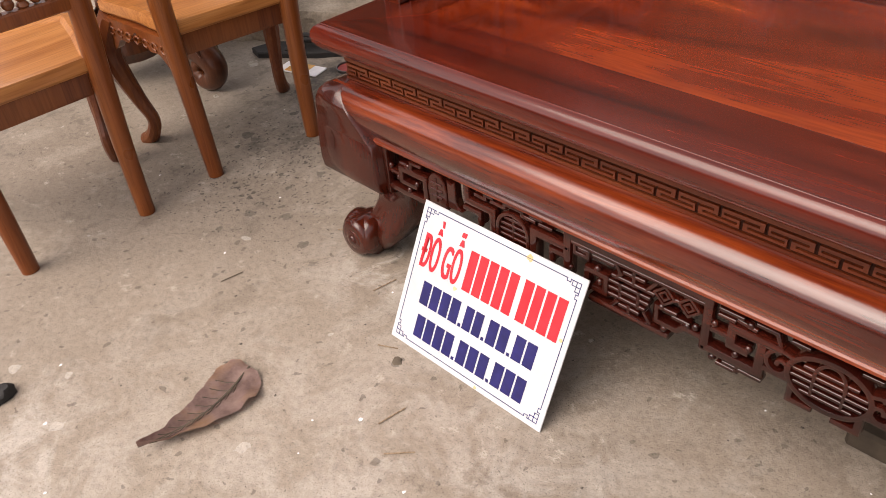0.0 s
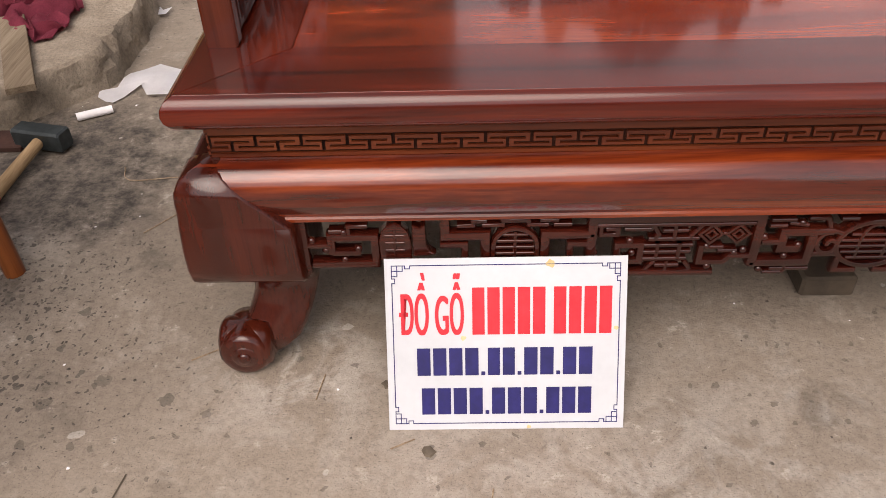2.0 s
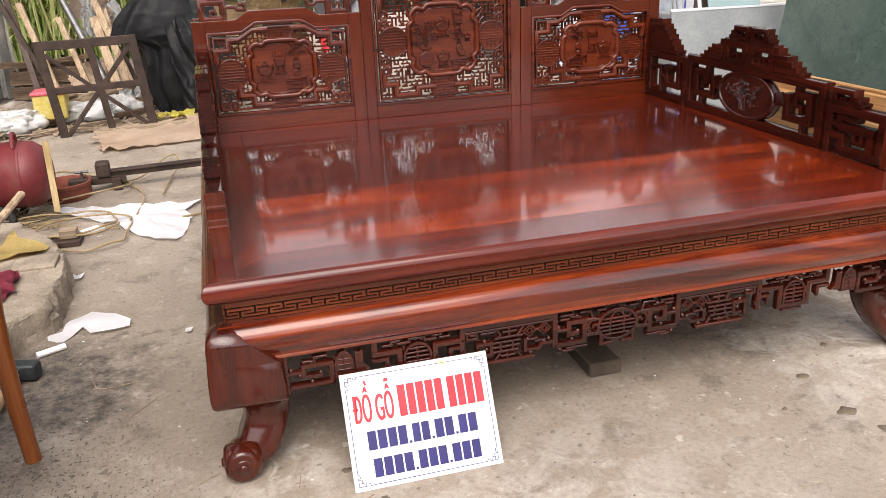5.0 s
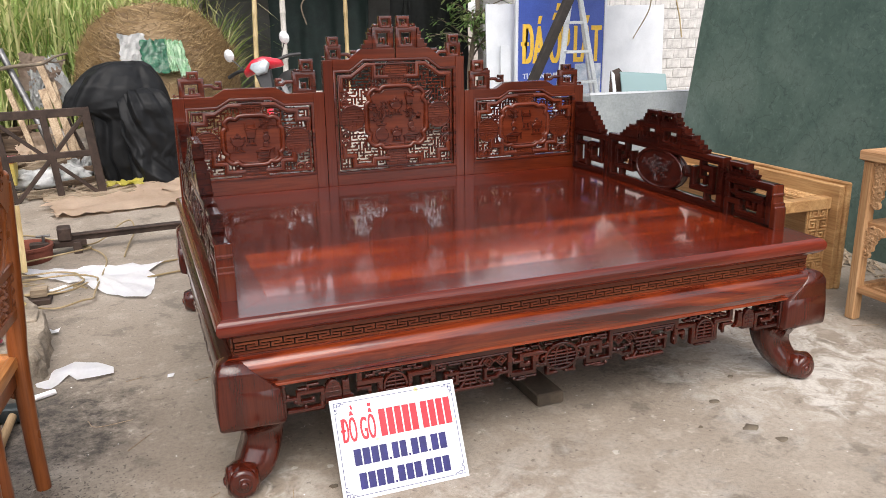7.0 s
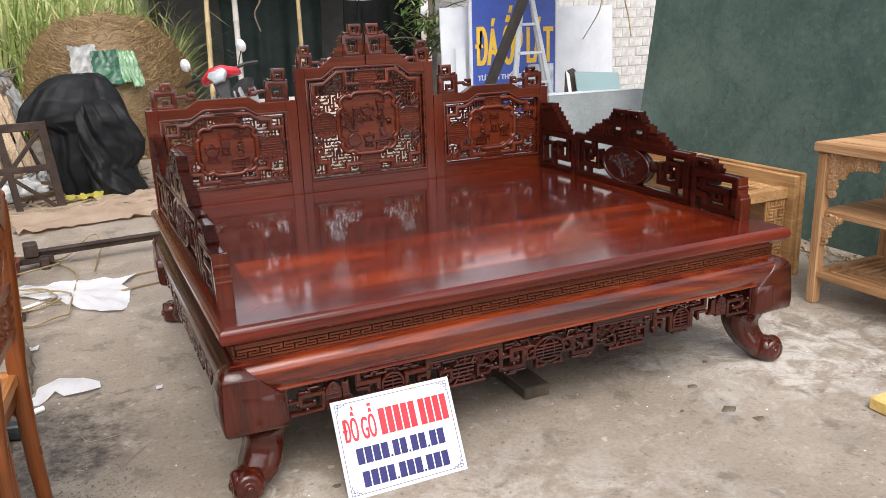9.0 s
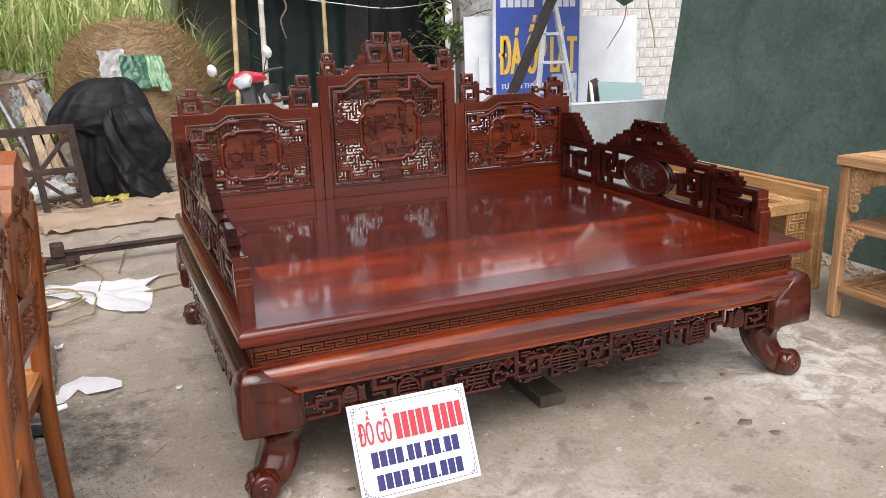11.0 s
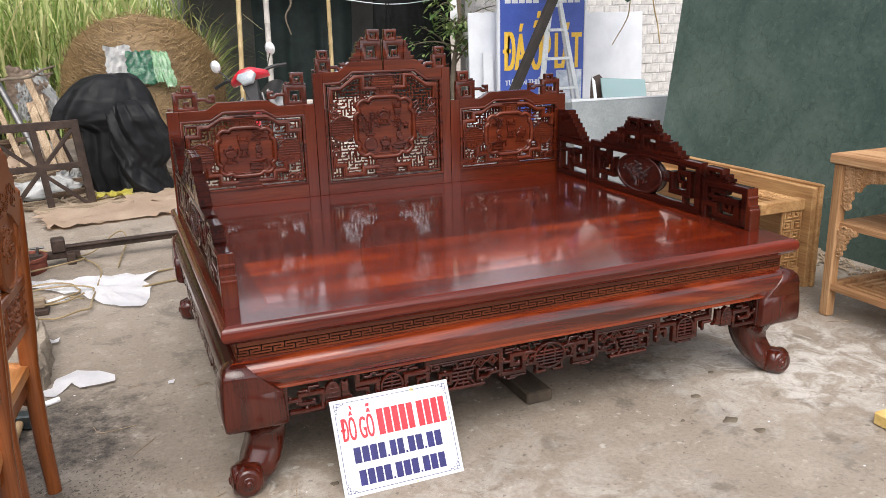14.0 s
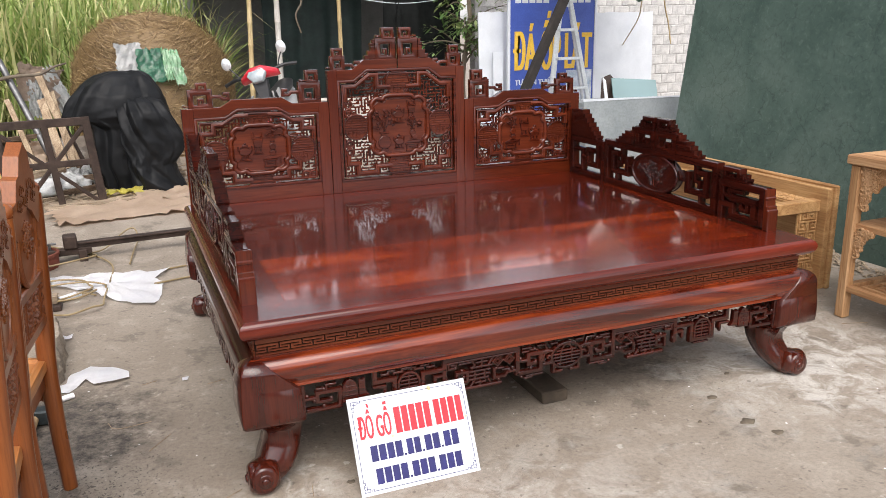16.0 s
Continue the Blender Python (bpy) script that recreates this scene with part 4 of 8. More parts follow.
    lattice(b, m, u0 + post + 0.028, u1 - post - 0.028, w0 + 0.028, wt - 0.02, keep)
    tagged(part("lattice", b, CARVED, bed, "fine pierced key lattice", smooth=0), kind="stuff")
    b = B()
    rnd = random.Random(int(u0 * 100))
    for k in range(spec["knots"]):
        a = rnd.uniform(0, 6.28)
        p = Vector((mc[0] + math.cos(a) * mw * 0.58, mc[1] + math.sin(a) * mh * 0.60))
        if keep(p.x, p.y) and w0 + 0.03 < p.y:
            q = [(p.x + rnd.uniform(-0.03, 0.03), p.y + rnd.uniform(-0.024, 0.024)) for _ in range(3)]
            tube(b, [m @ Vector((*e, 0.010)) for e in curve([(*e, 0) for e in q], 4) for e in [(e[0], e[1])]], 0.0034, 6)
    tagged(part("tendril_work", b, CARVED, bed, "thin carved tendrils round the medallion", smooth=60), kind="stuff")
    dp = 0.034
    for u_a, v_a, u_b, v_b, w, s in spec["keys"]:
        key_box(m, u_a, v_a, u_b, v_b, w, dp, CARVED, s, foot=0.008)
    for u, v, s, k in spec["hooks"]:
        hook(m, u, v, s, k, dp * 0.8, CARVED)
    for u, v, du, dv, n, s, base in spec["stairs"]:
        stair("crest_steps", m, u, v, du, dv, n, s, dp, CARVED, base)


C0, C1 = 0.730, 1.470


def both_ways(cx, keys, hooks, stairs):
    """Crest pieces of the half beyond cx, and their mirror images."""
    return dict(keys=keys + [(2 * cx - c, b2, 2 * cx - a, d, w, -s) for a, b2, c, d, w, s in keys],
                hooks=hooks + [(2 * cx - u, v, -s, k) for u, v, s, k in hooks],
                stairs=stairs + [(2 * cx - u, v, du, dv, n, -s, base) for u, v, du, dv, n, s, base in stairs])


back_panel(C0, C1, dict(big=True, rise=1.0, post=0.047, shoulder=1.190, top=1.237, win=(0.622, 1.140, 1.190),
           slope=(C0 + 0.128, C0 + 0.191), inner=(C0 + 0.131, C0 + 0.199), knots=46,
           med=((1.10, 0.898), 0.336, 0.326),
           relief=[("vase", -0.082, -0.035, 0.21), ("burner", -0.002, 0.060, 0.10), ("tripod", 0.070, 0.085, 0.10), ("burner", -0.002, -0.082, 0.085), ("table", 0.085, -0.092, 0.105), ("vase", 0.075, -0.022, 0.10), ("burner", 0.115, 0.005, 0.04)],
           round=[((1.10, 1.118), 0.064, 1.172, 0), ((1.10, 0.686), 0.064, 9, 0), ((0.870, 0.900), 0.064, 9, 0), ((1.330, 0.900), 0.064, 9, 0)],
           bars=[[(1.042, 0.690), (0.975, 0.690), (0.975, 0.660), (0.872, 0.660), (0.872, 0.712), (0.822, 0.712), (0.822, 0.742)],
                 [(1.045, 1.098), (0.985, 1.098), (0.985, 1.160), (0.945, 1.160), (0.868, 1.104), (0.818, 1.104), (0.818, 1.045)]],
           coins=[(0.832, 1.014), (0.832, 0.974), (0.832, 0.812), (0.832, 0.770)],
           **both_ways(1.10, [(1.1045, 1.237, 1.217, 1.342, 0.033, 1), (1.112, 1.340, 1.180, 1.392, 0.019, 1), (1.374, 1.190, 1.454, 1.260, 0.025, -1), (1.386, 1.258, 1.442, 1.298, 0.016, -1)],
                       [(1.376, 1.213, -1, 1.3), (1.182, 1.350, 1, 0.42), (1.452, 1.203, 1, 0.28)],
                       [(1.268, 1.238, 0.0165, 0.022, 3, -1, 0.052), (1.238, 1.302, 0.010, 0.017, 2, -1, 0.021)])))


def side_spec(u0, u1, inner_right, rise):
    """A side panel: the taller key stands towards the middle of the back."""
    c = (u0 + u1) / 2

    def X(f):
        return u1 - f if inner_right else u0 + f

    def key(f0, v0, f1, v1, w, s):
        return (min(X(f0), X(f1)), v0, max(X(f0), X(f1)), v1, w, s if inner_right else -s)

    s = 1 if inner_right else -1
    return dict(big=False, rise=rise, post=0.054, shoulder=1.030, top=1.062, win=(0.634, 0.985, 1.020), knots=30,
                slope=(u0 + 0.181, u0 + 0.234), inner=(u0 + 0.196, u0 + 0.256),
                med=((c, 0.820), 0.300, 0.250),
                relief=[(k, s * du, dv, z) for k, du, dv, z in (("burner", -0.074, -0.004, 0.098), ("tripod", -0.010, 0.036, 0.118), ("vase", 0.062, 0.034, 0.100), ("table", 0.058, -0.046, 0.098))],
                round=[((c, 0.994), 0.062, 1.004, 0), ((c, 0.652), 0.062, 9, 0.648), ((c - 0.216, 0.806), 0.063, 9, 0), ((c + 0.216, 0.806), 0.063, 9, 0)],
                bars=[[(c - 0.062, 0.672), (c - 0.135, 0.672), (c - 0.135, 0.714), (c - 0.192, 0.714), (c - 0.192, 0.742)],
                      [(c - 0.060, 0.984), (c - 0.112, 0.984), (c - 0.172, 0.948), (c - 0.215, 0.948), (c - 0.215, 0.906), (c - 0.272, 0.906), (c - 0.272, 0.868)]],
                coins=[(c - 0.262, 0.676), (c - 0.222, 0.676)],
                keys=[key(0.034, 1.030, 0.150, 1.132, 0.034, -1), key(0.044, 1.130, 0.112, 1.186, 0.020, -1),
                      key(u1 - u0 - 0.150, 1.030, u1 - u0 - 0.034, 1.116, 0.029, 1), key(u1 - u0 - 0.128, 1.114, u1 - u0 - 0.076, 1.146, 0.014, 1)],
                hooks=[(X(0.150), 1.083, -s, 1.3), (X(u1 - u0 - 0.150), 1.079, s, 1.3), (X(u1 - u0 - 0.034), 1.040, -s, 0.4), (X(0.112), 1.136, -s, 0.42), (X(u1 - u0 - 0.076), 1.118, -s, 0.35)], stairs=[])


back_panel(0.018, 0.7285, side_spec(0.018, 0.7285, True, 1.018))
back_panel(1.4715, 2.182, side_spec(1.4715, 2.182, False, 0.968))

# ---- arms: three pierced sections a side ----
for xc in (0.048, 2.145):
    m = frame_of((xc, 0, TOP), (0, 1, 0), (0, 0, 1))
    dp, w = 0.047, 0.034
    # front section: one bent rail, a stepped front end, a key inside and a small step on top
    moulding("arm_front", m, [(0.457, 0.004), (0.457, 0.157), (0.216, 0.157), (0.216, 0.03)], w, dp, ROSE_SHADED, bed)
    # the front end takes the lighter wood, its front light put into the colour
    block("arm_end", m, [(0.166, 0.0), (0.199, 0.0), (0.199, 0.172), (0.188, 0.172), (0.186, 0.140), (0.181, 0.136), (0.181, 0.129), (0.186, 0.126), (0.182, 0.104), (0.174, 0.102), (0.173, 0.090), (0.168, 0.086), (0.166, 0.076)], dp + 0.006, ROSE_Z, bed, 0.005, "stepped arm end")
    moulding("arm_foot", m, [(0.206, 0.018), (0.250, 0.018)], 0.030, dp * 0.9, ROSE_SHADED, bed)
    kb = moulding("arm_key", m, [(0.386, 0.098), (0.262, 0.098), (0.262, 0.020), (0.392, 0.020), (0.392, 0.066), (0.440, 0.066)], 0.033, dp * 0.96, ROSE_SHADED, bed)
    moulding("curl", m, [(0.302, 0.085), (0.302, 0.056), (0.338, 0.056), (0.338, 0.072)], 0.021, dp * 0.8, ROSE_SHADED, kb)
    moulding("curl", m, [(0.440, 0.106), (0.412, 0.106), (0.412, 0.130), (0.34, 0.130)], 0.023, dp * 0.8, ROSE_SHADED, kb)
    key_box(m, 0.352, 0.174, 0.456, 0.228, 0.021, dp * 0.95, ROSE_SHADED, 1, "arm_step_key")
    stair("arm_step", m, 0.312, 0.174, 0.018, 0.017, 2, 1, dp * 0.95, ROSE_SHADED, 0.039)
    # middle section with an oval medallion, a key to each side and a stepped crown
    moulding("arm_middle", m, [(0.506, 0.017), (1.354, 0.017), (1.354, 0.216), (0.506, 0.216)], 0.036, dp, ROSE_SHADED, bed, closed=True)
    b = B()
    slab(b, ring_uv((0.942, 0.117), 0.182, 48, 0.094)[:-1], m, -0.015, 0.015)
    ov = part("arm_medallion", b, CARVED_SHADED, bed, "oval carved medallion")
    for sd in (-1, 1):
        b = B()
        tube(b, [m @ Vector((u, v, sd * 0.014)) for u, v in ring_uv((0.942, 0.117), 0.176, 48, 0.089)], 0.0085, 8)
        part("medallion_rim", b, CARVED_SHADED, ov, smooth=60)
        mm = m @ Matrix.Diagonal((1, 1, sd, 1))
        rnd = random.Random(5)
        b = B()
        for k in range(6):
            q = curve([(0.942 + 0.012 * (k - 2.5), 0.055, 0), (0.942 + 0.022 * (k - 2.5) + rnd.uniform(-0.02, 0.02), 0.11, 0), (0.942 + 0.045 * (k - 2.5) + rnd.uniform(-0.02, 0.02), 0.135 + rnd.uniform(-0.02, 0.035), 0)], 4)
            tube(b, [mm @ Vector((e.x, e.y, 0.0165)) for e in q], 0.0028, 5)
            for e in q[3:]:
                for _ in range(3):
                    ball(b, mm @ Vector((e.x + rnd.gauss(0, 0.012), e.y + rnd.gauss(0, 0.010), 0.0165)), rnd.uniform(0.004, 0.0065), n=5)
        part("relief", b, CARVED_SHADED, ov)
    for s in (1, -1):
        Y = lambda u: 0.93 - s * (0.93 - u)
        kb = moulding("arm_key", m, [(Y(0.690), 0.152), (Y(0.690), 0.078), (Y(0.566), 0.078), (Y(0.566), 0.170), (Y(0.606), 0.170)], 0.030, dp * 0.96, ROSE_SHADED, bed)
        moulding("curl", m, [(Y(0.640), 0.200), (Y(0.640), 0.128), (Y(0.610), 0.128), (Y(0.610), 0.108)], 0.018, dp * 0.8, ROSE_SHADED, kb)
        moulding("curl", m, [(Y(0.690), 0.120), (Y(0.740), 0.120), (Y(0.752), 0.150)], 0.016, dp * 0.8, ROSE_SHADED, kb)
        moulding("arm_strut", m, [(Y(0.600), 0.03), (Y(0.600), 0.066)], 0.018, dp * 0.8, ROSE_SHADED, bed)
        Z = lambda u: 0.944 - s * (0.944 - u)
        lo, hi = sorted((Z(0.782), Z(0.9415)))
        key_box(m, lo, 0.232, hi, 0.330, 0.036, dp, ROSE_SHADED, s * -1, "crown_key", 0.006)
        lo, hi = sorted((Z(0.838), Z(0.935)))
        key_box(m, lo, 0.328, hi, 0.384, 0.022, dp * 0.95, ROSE_SHADED, s * -1, "crown_top_key", 0.004)
        stair("crown_step", m, Z(0.815), 0.329, 0.012, 0.018, 2, s, dp * 0.9, ROSE_SHADED, 0.022)
        stair("crown_step", m, Z(0.728), 0.262, 0.016, 0.021, 3, s, dp * 0.92, ROSE_SHADED, 0.052)
        stair("crown_step", m, Z(0.622), 0.232, 0.027, 0.017, 4, s, dp, ROSE_SHADED, 0.152)
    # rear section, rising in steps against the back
    moulding("arm_rear", m, [(1.392, 0.004), (1.392, 0.200), (1.704, 0.200), (1.704, 0.017), (1.43, 0.017)], 0.036, dp, ROSE_SHADED, bed)
    kb = moulding("arm_key", m, [(1.445, 0.180), (1.445, 0.075), (1.545, 0.075), (1.545, 0.150), (1.50, 0.150)], 0.030, dp * 0.96, ROSE_SHADED, bed)
    moulding("curl", m, [(1.545, 0.11), (1.60, 0.11), (1.60, 0.145), (1.68, 0.145)], 0.022, dp * 0.85, ROSE_SHADED, kb)
    moulding("curl", m, [(1.60, 0.11), (1.60, 0.045), (1.66, 0.045)], 0.020, dp * 0.85, ROSE_SHADED, kb)
    stair("arm_step", m, 1.452, 0.218, 0.024, 0.0215, 7, 1, dp, ROSE_SHADED, 0.262)

# timber block under the bed's middle
bm = B()
box(bm, (1.105, 0.175, 0.0), (1.215, 1.5, 0.05), 0.006)
# timber colour darkened for the shade under the bed
solo("timber_prop", bm, rough_paint("shaded_timber", (0.05, 0.038, 0.026), (0.09, 0.068, 0.047), 0.85, 9, 0, 0, 0.4), "rough timber beam lying under the bed", "timber", loc=(1.2, 0.4, 0))

# ---- the leaning sign ----
SW, SH, A = 0.402, 0.303, math.atan2(0.2685, 0.136)
sg = frame_of((0.296, -0.149, 0.001), (1, 0.0, 0), (0, math.cos(A), math.sin(A)))
sign = thing("sign_board", "white enamel sign with red and blue lettering leaning on bed", "sign", (0.5, -0.13, 0))
b = B()
slab(b, [(0, 0), (SW, 0), (SW, SH), (0, SH)], sg, -0.003, 0.0, 0.0008)
part("panel", b, WHITE, sign)
b = B()
i0 = 0.012
for p, q in (((i0 + 0.03, i0), (SW - i0 - 0.03, i0)), ((i0 + 0.03, SH - i0), (SW - i0 - 0.03, SH - i0)), ((i0, i0 + 0.03), (i0, SH - i0 - 0.03)), ((SW - i0, i0 + 0.03), (SW - i0, SH - i0 - 0.03))):
    bar(b, sg, p, q, 0.0016, 0.0008, False, False)
for cu, su in ((i0, 1), (SW - i0, -1)):
    for cv, sv in ((i0, 1), (SH - i0, -1)):
        K = [[(0, 0.03), (0.005, 0.03), (0.005, 0.022), (0, 0.022), (0, 0.0), (0.022, 0.0), (0.022, 0.005), (0.03, 0.005), (0.03, 0.0)], [(0.009, 0.0), (0.009, 0.018), (0.0, 0.018)], [(0.0, 0.009), (0.018, 0.009), (0.018, 0.0)]]
        strokes(b, sg, [[(cu + su * u, cv + sv * v) for u, v in ln] for ln in K], 0.0015, 0.0008, False)
part("border", b, BLUE, sign, "thin navy border with key corners", smooth=0)


def lettering(text, m, height, width, material, parent, thick=0.001, name="lettering", bold=0.0):
    """Built-in type scaled to a box of width by height from the origin of m; bold: how far it is spread to the sides."""
    cu = bpy.data.curves.new("type", "FONT")
    cu.body, cu.size, cu.extrude = text, 1.0, 0.02
    tmp = bpy.data.objects.new("type", cu)
    one = bpy.data.meshes.new_from_object(tmp)
    bpy.data.objects.remove(tmp)
    xs, ys = [v.co.x for v in one.vertices], [v.co.y for v in one.vertices]
    sx, sy = (width - 2 * bold) / (max(xs) - min(xs)), height / (max(ys) - min(ys))
    b = B()
    for k in (-1, 0, 1) if bold else (0,):
        me = one.copy()
        me.transform(m @ Matrix.Translation((bold + k * bold, 0, 0.00006 * k)) @ Matrix.Diagonal((sx, sy, thick / 0.04, 1)) @ Matrix.Translation((-min(xs), -min(ys), 0.02)))
        b.from_mesh(me)
    return part(name, b, material, parent, smooth=0)


def at_uv(m, u, v):
    return m @ Matrix.Translation((u, v, 0.0002))


lettering("ĐỒ GỖ", at_uv(sg, 0.0226, 0.171), 0.108, 0.1085, RED, sign, bold=0.0013)


def blocks(parent, material, name, m, u, v, h, widths, gap):
    """Plain blocks in a row for writing that is not spelled out."""
    for w in widths:
        if w > 0:
            b = B()
            box(b, (u, v, 0.0001), (u + w, v + (h if w > 0.01 else w), 0.0010), 0, m)
            part(name, b, material, parent, smooth=0)
        u += abs(w) + gap


blocks(sign, RED, "name_block", sg, 0.145, 0.171, 0.0815, [0.0205] * 5 + [-0.0045] + [0.0205] * 4, 0.0048)
blocks(sign, BLUE, "number_block", sg, 0.0509, 0.099, 0.0485, [0.0225] * 4 + [0.0065] + [0.0205] * 2 + [0.0065] + [0.0225] * 2 + [0.0065] + [0.0225] * 2, 0.0046)
blocks(sign, BLUE, "number_block", sg, 0.0574, 0.0287, 0.0475, [0.0225] * 4 + [0.0065] + [0.0225] * 3 + [0.0065] + [0.0225] * 3, 0.0046)
rnd = random.Random(3)
GLUE = rough_paint("yellow_glue", (0.62, 0.47, 0.2), (0.7, 0.58, 0.32), 0.5, 30)
for u, v, r in ((0.275, 0.292, 0.008), (0.13, 0.165, 0.005), (0.385, 0.18, 0.004), (0.24, 0.004, 0.004)):
    b = B()
    slab(b, [(u + r * rnd.uniform(0.7, 1.1) * math.cos(k * 0.63), v + r * rnd.uniform(0.6, 1.1) * math.sin(k * 0.63)) for k in range(10)], sg, 0.0, 0.0006)
    part("glue_spot", b, GLUE, sign, "yellowed glue spot", smooth=0)
# ---- yard: walls and large things behind ----
BLOCK = rough_paint("grey_block", (0.30, 0.285, 0.275), (0.46, 0.44, 0.42), 0.9, 3.0, 0, 0, 0.5, 40)
MORTAR = rough_paint("mortar", (0.36, 0.355, 0.345), (0.50, 0.49, 0.475), 0.95, 8, 0, 0, 0.6)
PLASTER_DARK = rough_paint("sooty_plaster", (0.17, 0.17, 0.165), (0.27, 0.27, 0.26), 0.9, 2.5, 0, 0, 0.3)
NETTING = rough_paint("black_shade_net", (0.006, 0.008, 0.008), (0.014, 0.017, 0.016), 0.85, 14, 0, 0, 0.3, 300)
CURTAIN = rough_paint("dark_green_sheet", (0.010, 0.022, 0.020), (0.022, 0.042, 0.038), 0.7, 5, 0, 0, 0.2)
TARP = rough_paint("black_tarpaulin", (0.006, 0.0066, 0.0074), (0.0135, 0.0147, 0.0162), 0.5, 7, 0, 0, 0.25, 220, dist=0.002)
TARP.node_tree.nodes["Principled BSDF"].inputs["Specular IOR Level"].default_value = 0.17
CARD = rough_paint("cardboard", (0.54, 0.41, 0.30), (0.66, 0.53, 0.41), 0.9, 3, 0, 0, 0.2, speck=0.15)
SIGN_BLUE = rough_paint("blue_banner", (0.035, 0.075, 0.33), (0.05, 0.10, 0.42), 0.5, 4, 0, 0, 0.05)
YELLOW = rough_paint("yellow_ink", (0.72, 0.44, 0.03), (0.80, 0.52, 0.06), 0.5, 6, 0, 0, 0.05)
ALU = rough_paint("aluminium", (0.55, 0.60, 0.62), (0.68, 0.72, 0.74), 0.4, 6, 0.5, 0, 0.1)
# near-black colour that keeps the added tall walls dark in reflections
BLOCKER_DARK = rough_paint("dark_blocker_wall", (0.022, 0.028, 0.018), (0.050, 0.058, 0.040), 0.95, 2.0, 0, 0, 0.4, 30, (0.085, 0.09, 0.07))
GREY_BOX = rough_paint("grey_panel", (0.22, 0.25, 0.26), (0.31, 0.34, 0.35), 0.5, 3, 0, 0.1, 0.15)


def stone():
    mt, nt, b = shader("green_marble", 0.42, 0, 0.05)
    v = coords(nt)
    n = noise_tex(nt, v, 1.7, 7, 0.62, 0.6)
    col = ramp(nt, n, ((0.3, (0.038, 0.070, 0.058)), (0.5, (0.070, 0.112, 0.095)), (0.72, (0.11, 0.155, 0.133))))
    wv = nt.nodes.new("ShaderNodeTexVoronoi")
    wv.feature = "DISTANCE_TO_EDGE"
    wv.inputs["Scale"].default_value = 4.2
    dis = nt.nodes.new("ShaderNodeVectorMath")
    dis.operation = "MULTIPLY_ADD"
    nz = nt.nodes.new("ShaderNodeTexNoise")
    nz.inputs["Scale"].default_value, nz.inputs["Detail"].default_value = 3.0, 6
    nt.links.new(v, nz.inputs["Vector"])
    nt.links.new(nz.outputs["Color"], dis.inputs[0])
    dis.inputs[1].default_value = (0.55, 0.55, 0.55)
    nt.links.new(v, dis.inputs[2])
    nt.links.new(dis.outputs[0], wv.inputs["Vector"])
    gate = ramp(nt, noise_tex(nt, v, 2.4, 4, 0.6), ((0.38, (0, 0, 0)), (0.52, (1, 1, 1))))
    vein = math_node(nt, "MULTIPLY", ramp(nt, wv.outputs["Distance"], ((0.0, (0.42, 0.42, 0.42)), (0.024, (0, 0, 0)))), gate)
    col = mixc(nt, vein, col, (0.012, 0.022, 0.018))
    mot = noise_tex(nt, v, 26, 6, 0.75, 0.8)
    col = mixc(nt, ramp(nt, mot, ((0.36, (0.5, 0.5, 0.5)), (0.48, (0, 0, 0)))), col, (0.032, 0.056, 0.047))
    col = mixc(nt, ramp(nt, mot, ((0.56, (0, 0, 0)), (0.68, (0.4, 0.4, 0.4)))), col, (0.19, 0.24, 0.21))
    pale = ramp(nt, noise_tex(nt, v, 9, 6, 0.7, 1.5), ((0.60, (0, 0, 0)), (0.72, (0.5, 0.5, 0.5))))
    col = mixc(nt, pale, col, (0.14, 0.20, 0.17))
    nt.links.new(col, b.inputs["Base Color"])
    bump(nt, b, n, 0.12, 0.003)
    return mt


STONE = stone()


def leaf_mat(name, a, c, d):
    mt, nt, b = shader(name, 0.5)
    isl = nt.nodes.new("ShaderNodeNewGeometry")
    col = ramp(nt, isl.outputs["Random Per Island"], ((0.0, a), (0.5, c), (1.0, d)))
    nt.links.new(col, b.inputs["Base Color"])
    tr = nt.nodes.new("ShaderNodeBsdfTranslucent")
    nt.links.new(col, tr.inputs[0])
    mx = nt.nodes.new("ShaderNodeMixShader")
    mx.inputs[0].default_value = 0.3
    nt.links.new(b.outputs[0], mx.inputs[1])
    nt.links.new(tr.outputs[0], mx.inputs[2])
    nt.links.new(mx.outputs[0], nt.nodes["Material Output"].inputs[0])
    return mt


CANE = leaf_mat("cane_leaves", (0.16, 0.27, 0.06), (0.40, 0.50, 0.17), (0.74, 0.68, 0.38))
LEAF = leaf_mat("shrub_leaves", (0.06, 0.13, 0.035), (0.15, 0.25, 0.075), (0.32, 0.38, 0.16))
STRAW = leaf_mat("straw", (0.10, 0.062, 0.027), (0.27, 0.178, 0.083), (0.48, 0.35, 0.185))
BARK = rough_paint("bark", (0.10, 0.08, 0.06), (0.17, 0.14, 0.10), 0.9, 10, 0, 0, 0.5)

# block wall closing the yard on the far side
WY = 7.3
bm = B()
box(bm, (4.05, WY + 0.012, 0), (9.5, WY + 0.18, 2.95))
wall = solo("wall_north", bm, MORTAR, "unplastered grey block wall", "wall", kind="structure", smooth=0)
AT[wall] = Matrix.Identity(4)
rnd = random.Random(11)
BRICK = rough_paint("pale_grey_brick", (0.34, 0.335, 0.325), (0.50, 0.495, 0.48), 0.95, 7.0, 0, 0, 0.7, 45, (0.62, 0.61, 0.59), 0.006)
shared = []
